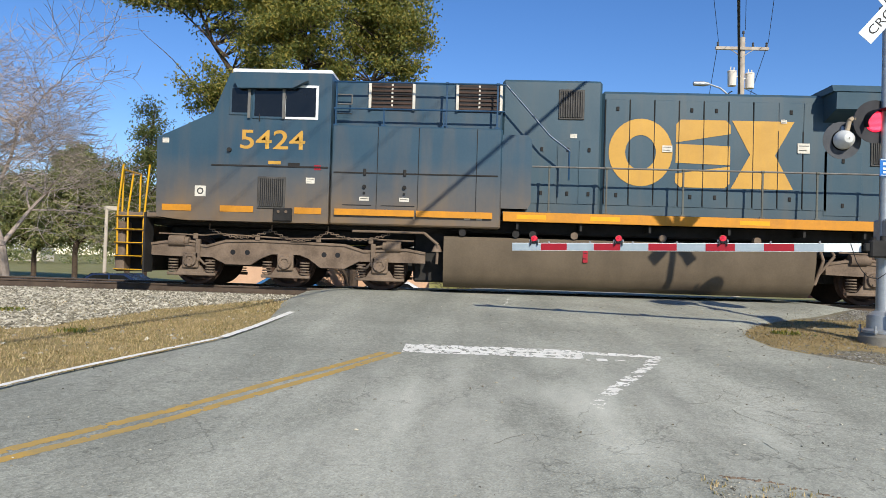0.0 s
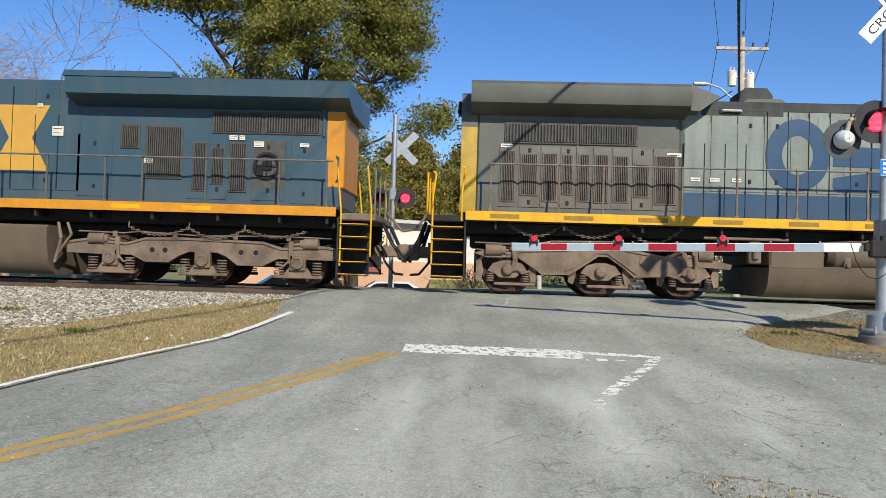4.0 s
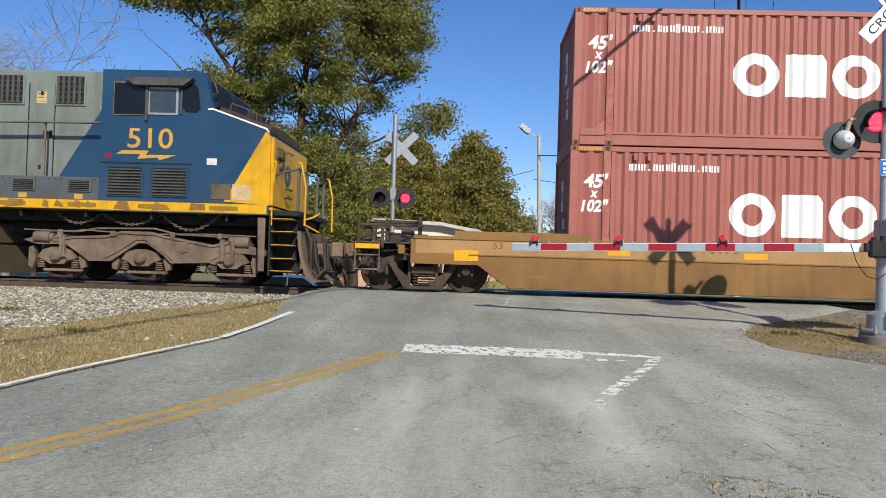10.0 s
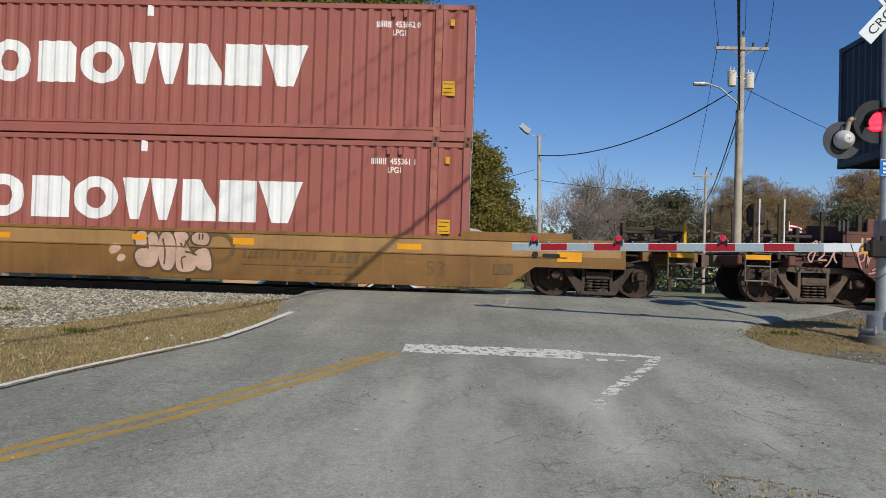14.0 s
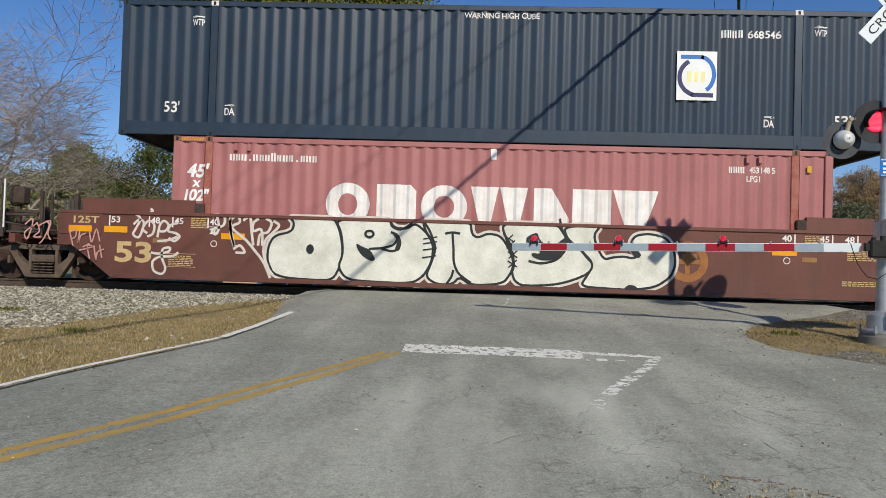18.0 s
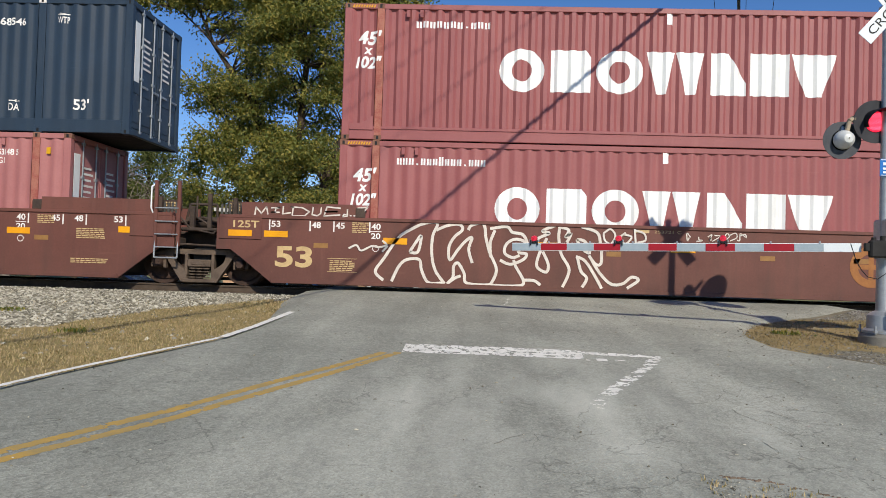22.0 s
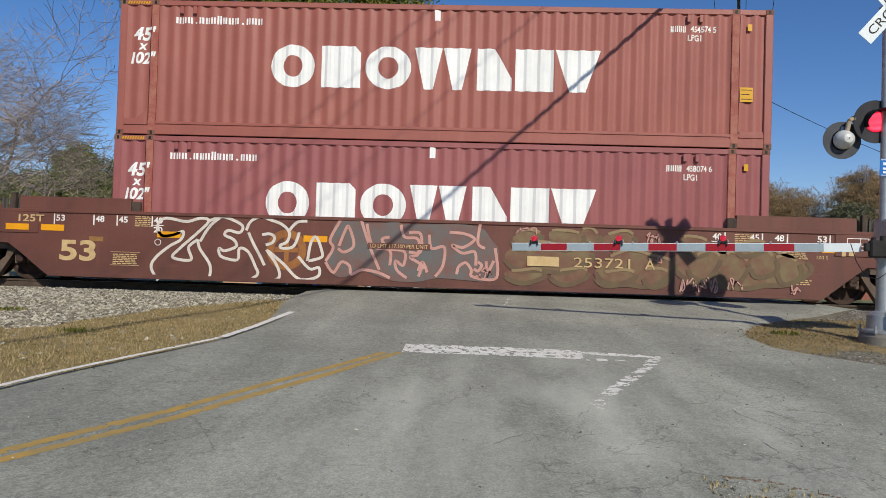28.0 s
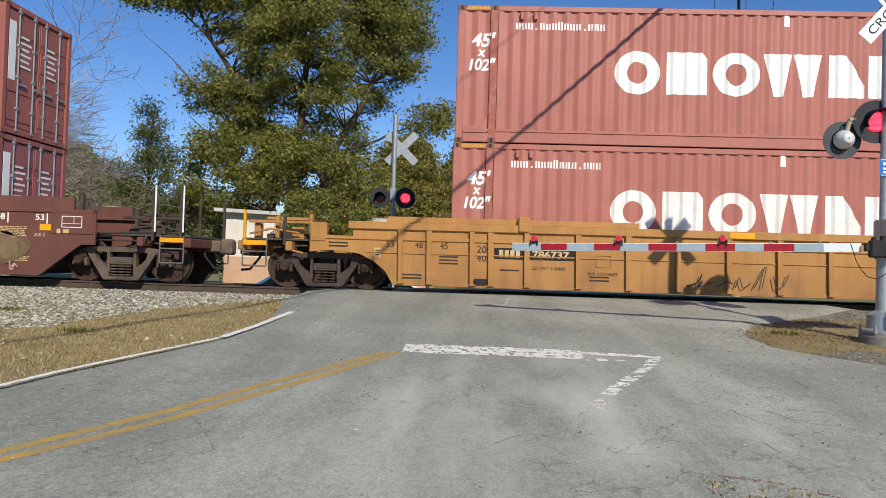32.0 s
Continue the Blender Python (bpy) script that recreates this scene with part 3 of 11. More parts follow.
def text(name, words, x0, x1, z0, z1, y, material, parent, slant=0.0, bold=0.0):
    """Words, fitted into a box on a wall that faces -y."""
    cu = bpy.data.curves.new("words", "FONT")
    cu.body = words
    cu.offset = bold
    tmp = bpy.data.objects.new("words", cu)
    me = bpy.data.meshes.new_from_object(tmp)
    bpy.data.objects.remove(tmp)
    bpy.data.curves.remove(cu)
    vs = np.array([v.co[:2] for v in me.vertices])
    lo, hi = vs.min(0), vs.max(0)
    for v in me.vertices:
        a, b = (v.co.x - lo[0]) / (hi[0] - lo[0]), (v.co.y - lo[1]) / (hi[1] - lo[1])
        v.co = (x0 + (x1 - x0) * a + slant * b * (z1 - z0) - OX, y, z0 + (z1 - z0) * b)
    me.materials.append(material)
    me.name = name
    ob = new(name, me)
    ob.parent = parent
    return ob


def ellipse(cx, cz, rx, rz, n=28, a0=0, a1=360):
    return [(cx + rx * math.cos(radians(a0 + (a1 - a0) * i / n)), cz + rz * math.sin(radians(a0 + (a1 - a0) * i / n))) for i in range(n + (a1 - a0 < 360))]


def ring(sh, cx, cz, rx, rz, w, y, d=0.004, n=32):
    """A flat ring on a wall."""
    o, i = ellipse(cx, cz, rx, rz, n), ellipse(cx, cz, rx - w, rz - w, n)
    vs = [(x, y, z) for x, z in o] + [(x, y, z) for x, z in i]
    return sh.put(vs, [(k, (k + 1) % n, n + (k + 1) % n, n + k) for k in range(n)])


def flat(sh, pts, y):
    """A flat patch of paint on a wall that faces -y."""
    n = len(pts)
    if sum(pts[i][0] * pts[(i + 1) % n][1] - pts[(i + 1) % n][0] * pts[i][1] for i in range(n)) < 0:
        pts = pts[::-1]
    return sh.put([(x, y, z) for x, z in pts], [tuple(range(n))])


def stroke(sh, pts, w, y):
    """A painted line on a wall through the points, rounded by a spline."""
    q = []
    for i in range(len(pts) - 1):
        p0, p1, p2, p3 = pts[max(i - 1, 0)], pts[i], pts[i + 1], pts[min(i + 2, len(pts) - 1)]
        for s in range(6):
            t = s / 6
            q.append(tuple(0.5 * (2 * p1[a] + (p2[a] - p0[a]) * t + (2 * p0[a] - 5 * p1[a] + 4 * p2[a] - p3[a]) * t * t + (3 * p1[a] - p0[a] - 3 * p2[a] + p3[a]) * t ** 3) for a in (0, 1)))
    q.append(pts[-1])
    vs = []
    for i, p in enumerate(q):
        a, b = q[max(i - 1, 0)], q[min(i + 1, len(q) - 1)]
        dx, dz = b[0] - a[0], b[1] - a[1]
        l = math.hypot(dx, dz) or 1
        vs += [(p[0] - dz / l * w / 2, y, p[1] + dx / l * w / 2), (p[0] + dz / l * w / 2, y, p[1] - dx / l * w / 2)]
    return sh.put(vs, [(2 * i, 2 * i + 1, 2 * i + 3, 2 * i + 2) for i in range(len(q) - 1)])


def crisp(pts):
    """Adds points beside each corner, so that a painted line keeps it."""
    out = []
    for (a, b), (c, d) in zip(pts, pts[1:]):
        out += [(a + (c - a) * f, b + (d - b) * f) for f in (0.0, 0.12, 0.88)]
    return out + [pts[-1]]


def strokes(sh, w, y, *paths):
    """Painted lines, each laid a little over the one before."""
    for i, p in enumerate(paths):
        stroke(sh, p, w, y - 0.0006 * i)


def patches(sh, y, *outlines):
    """Painted patches with rounded outlines, each laid a little over the one before."""
    for i, p in enumerate(outlines):
        flat(sh, rounded(p), y - 0.0006 * i)


def rounded(p):
    """A closed outline with its corners cut twice."""
    for _ in range(2):
        p = [(a[0] + (b[0] - a[0]) * t, a[1] + (b[1] - a[1]) * t) for a, b in zip(p, p[1:] + p[:1]) for t in (0.22, 0.78)]
    return p


def pieces(sh):
    """The separate pieces of a shape."""
    up = list(range(len(sh.v)))

    def root(i):
        while up[i] != i:
            up[i] = up[up[i]]
            i = up[i]
        return i
    for f in sh.f:
        for i in f[1:]:
            up[root(i)] = root(f[0])
    out = {}
    for f in sh.f:
        out.setdefault(root(f[0]), []).append(f)
    res = []
    for fs in out.values():
        ids = sorted({i for f in fs for i in f})
        at = {i: k for k, i in enumerate(ids)}
        res.append(Shape().put([sh.v[i] for i in ids], [tuple(at[i] for i in f) for f in fs]))
    return res


def part_each(name, shapes, material, parent, label=""):
    """Several alike pieces, each a part of its own."""
    return [part(name, sh, material, parent, label) for sh in shapes]


def parts_of(name, sh, material, parent, label=""):
    """Each separate piece of a shape as a part of its own."""
    return part_each(name, pieces(sh), material, parent, label)


# ---- ground, road, track ----
def road_z(y, x=4.0):
    """Height of the road over the rail tops' level: a hump at the track; beyond it the yard on the -x side lies lower."""
    if y < -1.6:
        return max(0.07 * (y + 1.6), -1.15)
    if y > 1.6:
        yard, road = max(-0.14 * (y - 1.6), -1.6), max(-0.028 * (y - 1.6), -1.6)
        t = min(max((x + 4.5) / 5.0, 0.0), 1.0)
        return yard + (road - yard) * t * t * (3 - 2 * t)
    return 0.0


def lerp(v, pts):
    return float(np.interp(v, [p[0] for p in pts], [p[1] for p in pts]))


ROAD_LEFT = [(-60, -16), (-30, -9.5), (-18, -8.1), (-14, -6.0), (-11.5, -4.8), (-10.1, -4.27), (-9.5, -4.1), (-8.9, -3.86), (-8.2, -3.56), (-7.3, -3.23), (-6.4, -3.1),
             (-5.6, -3.04), (-4.5, -3.18), (-3.3, -3.4), (-1.7, -3.4), (1.7, -3.6), (8, -3.2), (20, 0.5), (45, 7.5), (90, 22)]
ROAD_RIGHT = [(-60, 40), (-30, 30), (-14, 24), (-11, 14), (-9.6, 8.0), (-9.0, 6.9), (-8.2, 5.9), (-7.57, 5.0), (-7.0, 4.45), (-6.57, 4.15), (-5.56, 4.1), (-4.9, 4.35), (-4.43, 4.7), (-3.3, 6.07),
              (-2.3, 7.05), (-1.6, 7.7), (1.7, 7.9), (8, 6.5), (20, 9), (45, 15), (90, 29)]


def on_thatch(x, y):
    """Where dry grass grows beside the road."""
    left = x < lerp(y, ROAD_LEFT) + 0.1 and y < lerp(x, [(-30, -7.2), (-6.5, -6.6), (-5.9, -5.9), (-5.4, -4.9), (-4.9, -4.0), (-4.3, -3.2), (-3.0, -2.9)]) + 0.5 * noise.noise((x * 1.7, y * 1.7, 8)) and y > -16
    right = x > lerp(y, ROAD_RIGHT) - 0.1 and -6.9 + 0.7 * noise.noise((x * 1.4, y * 1.4, 6)) < y < -3.6 + 0.1 * (x - 5) and x < 10
    return left or right


def soil_z(x, y):
    z = road_z(y, x) - (0.02 if x > 0 else 0.05)
    if abs(y) < (1.75 if x > 0 else 2.4):
        z = min(z, -0.42)
    elif x < lerp(y, ROAD_LEFT) and -9 < y < 0:
        z -= 0.05 * min(1, (lerp(y, ROAD_LEFT) - x))
    return z + 0.03 * noise.noise((x * 0.7, y * 0.7, 3.1)) - 0.02


def spread_of(near0, near1, step, far):
    out = list(np.arange(near0, near1 + step / 2, step))
    a, d = near0, step
    while a > -far:
        d *= 1.35
        a -= d
        out.insert(0, a)
    a, d = near1, step
    while a < far:
        d *= 1.35
        a += d
        out.append(a)
    return out


def build_ground():
    xs, ys = spread_of(-15, 12, 0.3, 900), spread_of(-13.5, 5, 0.3, 900)
    vs = [(x, y, soil_z(x, y)) for y in ys for x in xs]
    nx = len(xs)
    fs, mi = [], []
    for j in range(len(ys) - 1):
        for i in range(nx - 1):
            fs.append((j * nx + i, j * nx + i + 1, (j + 1) * nx + i + 1, (j + 1) * nx + i))
            x, y = (xs[i] + xs[i + 1]) / 2, (ys[j] + ys[j + 1]) / 2
            mi.append(1 if on_thatch(x, y) else 2 if y > 2.7 or x < -25 or x > 25 or y < -20 else 0)
    me = bpy.data.meshes.new("ground")
    me.from_pydata(vs, [], fs)
    for m in (M_EARTH, M_MUD, M_LAWN):
        me.materials.append(m)
    me.polygons.foreach_set("material_index", mi)
    me.shade_smooth()
    tagged(new("ground", me), "pale gravelly earth with strips of dry grass and lawn", "ground", kind="structure")


def road_strip(name, y0, y1, label, step=0.4):
    ys = list(np.linspace(y0, y1, max(2, int((y1 - y0) / step))))
    vs, fs, n = [], [], 24
    for y in ys:
        a, b = lerp(y, ROAD_LEFT), lerp(y, ROAD_RIGHT)
        wob = 0.05 * noise.noise((y * 2.1, 0, 0)), 0.09 * noise.noise((y * 2.3, 9, 0))
        for i in range(n + 1):
            x = a + wob[0] + (b + wob[1] - a - wob[0]) * i / n
            e = min(i, n - i)
            vs.append((x, y, road_z(y, x) - (0.055 if e == 0 else 0)))
    w = n + 1
    for j in range(len(ys) - 1):
        fs += [(j * w + i, j * w + i + 1, (j + 1) * w + i + 1, (j + 1) * w + i) for i in range(n)]
    top = len(vs)
    edge = [j * w for j in range(len(ys))] + [(len(ys) - 1) * w + i for i in range(1, w)] + [j * w + n for j in range(len(ys) - 2, -1, -1)] + list(range(n - 1, 0, -1))
    vs += [(vs[i][0], vs[i][1], vs[i][2] - 0.1) for i in edge]
    k = len(edge)
    fs += [(edge[i], edge[(i + 1) % k], top + (i + 1) % k, top + i) for i in range(k)]
    sh = Shape().put(vs, fs)
    return thing(name, sh, M_ASPHALT, label, "road", kind="structure")


def paint(name, path, width, material, label, keep=1.0, cell=0.05, seed=1, lift=0.0014):
    """A painted line on the road along a path in plan, worn in chips: keep is the share that is left."""
    rnd = random.Random(seed)
    q = []
    for (ax, ay), (bx, by) in zip(path, path[1:]):
        l = math.hypot(bx - ax, by - ay)
        m = max(1, int(l / cell))
        q += [(ax + (bx - ax) * i / m, ay + (by - ay) * i / m) for i in range(m)]
    q.append(path[-1])
    rows = max(2, int(width / cell))
    vs, fs = [], []
    for i, p in enumerate(q):
        a, b = q[max(i - 1, 0)], q[min(i + 1, len(q) - 1)]
        dx, dy = b[0] - a[0], b[1] - a[1]
        l = math.hypot(dx, dy)
        for r in range(rows + 1):
            s = (r / rows - 0.5) * width + rnd.uniform(-0.3, 0.3) * cell
            x, y = p[0] - dy / l * s, p[1] + dx / l * s
            vs.append((x, y, road_z(y) + lift))
    w = rows + 1
    for i in range(len(q) - 1):
        for r in range(rows):
            x, y, z = vs[i * w + r]
            edge = 0.12 * (r in (0, rows - 1))
            if noise.noise((x * 9, y * 11, seed)) * 0.42 + noise.noise((x * 27, y * 27, seed)) * 0.3 + 0.5 + edge + rnd.uniform(-0.08, 0.08) < keep:
                fs.append((i * w + r, (i + 1) * w + r, (i + 1) * w + r + 1, i * w + r + 1))
    return thing(name, Shape().put(vs, fs), material, label, "road marking", kind="structure")


def stones(name, spots, size, material, label, seed):
    """Loose stones: squashed, turned octahedra and wedges at the spots (x, y, z)."""
    rnd = np.random.RandomState(seed)
    n = len(spots)
    corner = np.array([(1, 0, 0), (0, 1, 0), (-1, 0, 0), (0, -1, 0), (0, 0, 1), (0, 0, -1), (0.7, 0.7, 0.5), (-0.7, -0.6, 0.55)], float)
    tri = [(0, 6, 4), (6, 1, 4), (1, 2, 4), (2, 7, 4), (7, 3, 4), (3, 0, 4), (0, 1, 6), (2, 3, 7), (1, 0, 5), (2, 1, 5), (3, 2, 5), (0, 3, 5)]
    v = np.repeat(corner[None], n, 0) * rnd.uniform(0.6, 1.25, (n, 8, 1))
    v *= rnd.uniform(0.5, 1.3, (n, 1, 3)) * np.array([1, 1, 0.75])
    v *= (size * rnd.uniform(0.55, 1.5, n) ** 1.3)[:, None, None]
    a = rnd.uniform(0, 6.283, n)
    ca, sa = np.cos(a)[:, None], np.sin(a)[:, None]
    v = np.stack([v[..., 0] * ca - v[..., 1] * sa, v[..., 0] * sa + v[..., 1] * ca, v[..., 2]], -1) + np.array(spots)[:, None]
    fs = (np.array(tri)[None] + np.arange(n)[:, None, None] * 8).reshape(-1, 3)
    me = bpy.data.meshes.new(name)
    me.from_pydata(v.reshape(-1, 3).tolist(), [], fs.tolist())
    me.materials.append(material)
    return tagged(new(name, me), label, "gravel", kind="stuff")


def blades(name, spots, height, material, label, seed, width=0.008, lean=0.7):
    """Grass blades, each a bent sliver."""
    rnd = np.random.RandomState(seed)
    n = len(spots)
    p = np.array(spots)
    a = rnd.uniform(0, 6.283, n)
    h = height * rnd.uniform(0.4, 1.3, n)
    d = np.stack([np.cos(a), np.sin(a), np.zeros(n)], -1)
    o = np.stack([-np.sin(a), np.cos(a), np.zeros(n)], -1) * (width * rnd.uniform(0.6, 1.4, n))[:, None]
    l = rnd.uniform(0.15, lean, n)[:, None] * h[:, None]
    up = np.array([0, 0, 1.0])
    mid = p + d * l * 0.35 + up * (h * 0.6)[:, None]
    tip = p + d * l * 1.15 + up * (h * 0.9)[:, None]
    v = np.stack([p - o, p + o, mid + o * 0.7, mid - o * 0.7, tip], 1)
    k = np.arange(n)[:, None] * 5
    fs = np.concatenate([np.concatenate([k, k + 1, k + 2], 1), np.concatenate([k, k + 2, k + 3], 1), np.concatenate([k + 3, k + 2, k + 4], 1)]).tolist()
    me = bpy.data.meshes.new(name)
    me.from_pydata(v.reshape(-1, 3).tolist(), [], fs)
    me.materials.append(material)
    return tagged(new(name, me), label, "grass", kind="stuff")


def build_roads():
    road_strip("road_near", -60, -0.83, "worn grey asphalt road with cracks and faded patches")
    road_strip("road_between_rails", -0.665, 0.665, "grey asphalt between the rails of the crossing")
    road_strip("road_far", 0.83, 90, "grey asphalt road beyond the track", 1.0)
    paint("edge_line", [(-7.4, -17), (-4.9, -12.2), (-4.14, -10.1), (-3.97, -9.52), (-3.73, -8.9), (-3.43, -8.17), (-3.12, -7.4)], 0.075, M_ROAD_WHITE, "thin white road edge line", 0.95, 0.03, 2)
    paint("edge_line", [(-3.1, -7.34), (-2.97, -6.46), (-2.83, -4.91)], 0.11, M_ROAD_WHITE, "bright white road edge line by the crossing", 1.0, 0.03, 3)
    paint("centre_line", [(-4.6, -14.2), (-3.03, -11.77), (-2.37, -10.68), (-1.77, -9.5), (-1.36, -8.75), (-0.98, -7.98)], 0.105, M_ROAD_YELLOW, "worn yellow centre line", 0.9, 0.03, 4)
    paint("centre_line", [(-4.45, -14.4), (-2.93, -11.92), (-2.27, -10.91), (-1.31, -9.02), (-0.81, -7.95)], 0.105, M_ROAD_YELLOW, "worn yellow centre line", 0.9, 0.03, 5)
    paint("stop_line", [(-0.78, -7.66), (0.48, -7.66), (1.35, -7.72)], 0.55, M_ROAD_WHITE, "chipped white stop line", 0.6, 0.017, 6)
    paint("stop_line", [(1.35, -7.6), (2.15, -7.66), (2.24, -7.74)], 0.18, M_ROAD_WHITE, "chipped white stop line", 0.58, 0.017, 7)
    paint("stop_line", [(1.35, -7.97), (1.8, -7.98)], 0.12, M_ROAD_WHITE, "chipped white stop line", 0.5, 0.04, 8)
    paint("lane_line", [(2.2, -7.75), (1.98, -8.3), (1.52, -9.16), (1.3, -9.6)], 0.15, M_ROAD_WHITE, "flaked white lane line", 0.5, 0.017, 9)
    paint("lane_line", [(1.3, -9.6), (1.1, -10.1)], 0.15, M_ROAD_WHITE, "flaked white lane line", 0.36, 0.017, 10)
    paint("lane_line", [(0.62, -3.3), (0.72, -2.5), (0.75, -2.0)], 0.05, M_ROAD_WHITE, "faint white line", 0.5, 0.03, 12)


def build_track():
    bed = Shape()
    for x0, x1 in ((-220, -3.5), (7.8, 220)):
        bed.bar([(-3.4, -0.5), (-2.2, -0.2), (-1.55, -0.16), (1.55, -0.16), (2.2, -0.22), (3.4, -0.55), (3.4, -0.9), (-3.4, -0.9)], x0, x1)
    thing("ballast_bed", bed, M_EARTH, "pale limestone ballast bed under the track", "ballast", kind="structure")
    track = tagged(new("track"), "single railway track with rusty rails on wooden ties", "track", kind="structure")
    for s in (-1, 1):
        y = s * 0.7525
        prof = [(-0.07, -0.17), (0.07, -0.17), (0.07, -0.155), (0.012, -0.14), (0.012, -0.045), (0.036, -0.035), (0.036, -0.008), (0.028, 0.0), (-0.028, 0.0), (-0.036, -0.008), (-0.036, -0.035), (-0.012, -0.045), (-0.012, -0.14), (-0.07, -0.155)]
        r = part("rail", Shape().bar([(y + a, b - 0.003) for a, b in prof], -220, 220), M_RAIL_STEEL, track)
        part("rail_head", Shape().box(-220, 220, y - 0.025, y + 0.025, -0.006, 0.0, 0.002), M_RAIL_TOP, r)
    tie = Shape().box(-0.11, 0.11, -1.3, 1.3, -0.36, -0.165, 0.012)
    me = mesh_of("tie", tie, M_TIE)
    for i in range(70):
        x = -3.7 - i * 0.5 if i < 50 else 8.0 + (i - 50) * 0.5
        o = new("tie", me)
        o.location = (x, random.uniform(-0.04, 0.04), random.uniform(-0.006, 0.006))
        o.parent = track
    sp = Shape().box(-0.12, 0.12, -0.9, -0.62, -0.17, -0.15, 0.004).cyl((-0.05, -0.85, -0.16), (-0.05, -0.85, -0.12), 0.018, n=6).cyl((0.05, -0.85, -0.16), (0.05, -0.85, -0.12), 0.018, n=6)
    me = mesh_of("tie_plate", sp, M_RAIL_STEEL)
    for i in range(40):
        o = new("tie_plate", me)
        o.location = (-3.7 - i * 0.5, 0, 0)
        o.parent = track


def crack(x, y, way, length, kids, rnd):
    """A crack as a thin ribbon that wanders and sends out finer ones."""
    sh = Shape()

    def run(x, y, a, l, w, kids):
        n = max(3, int(l / 0.045))
        vs, forks = [], []
        for i in range(n + 1):
            h = w * (1 - 0.8 * i / n) * rnd.uniform(0.6, 1.3)
            s, c = math.sin(a), math.cos(a)
            vs += [(x - s * h, y + c * h, road_z(y + c * h) + 0.0035), (x + s * h, y - c * h, road_z(y - c * h) + 0.0035)]
            forks.append((x, y, a))
            a += rnd.uniform(-0.45, 0.45)
            x, y = x + math.cos(a) * l / n, y + math.sin(a) * l / n
        sh.put(vs, [(2 * i + 1, 2 * i + 3, 2 * i + 2, 2 * i) for i in range(n)])
        for _ in range(kids):
            fx, fy, fa = rnd.choice(forks[1:])
            run(fx, fy, fa + rnd.choice((-1, 1)) * rnd.uniform(0.5, 1.2), l * rnd.uniform(0.35, 0.6), w * 0.7, kids - 1)
    run(x, y, radians(way), length, 0.0034, min(kids, 2))
    return sh


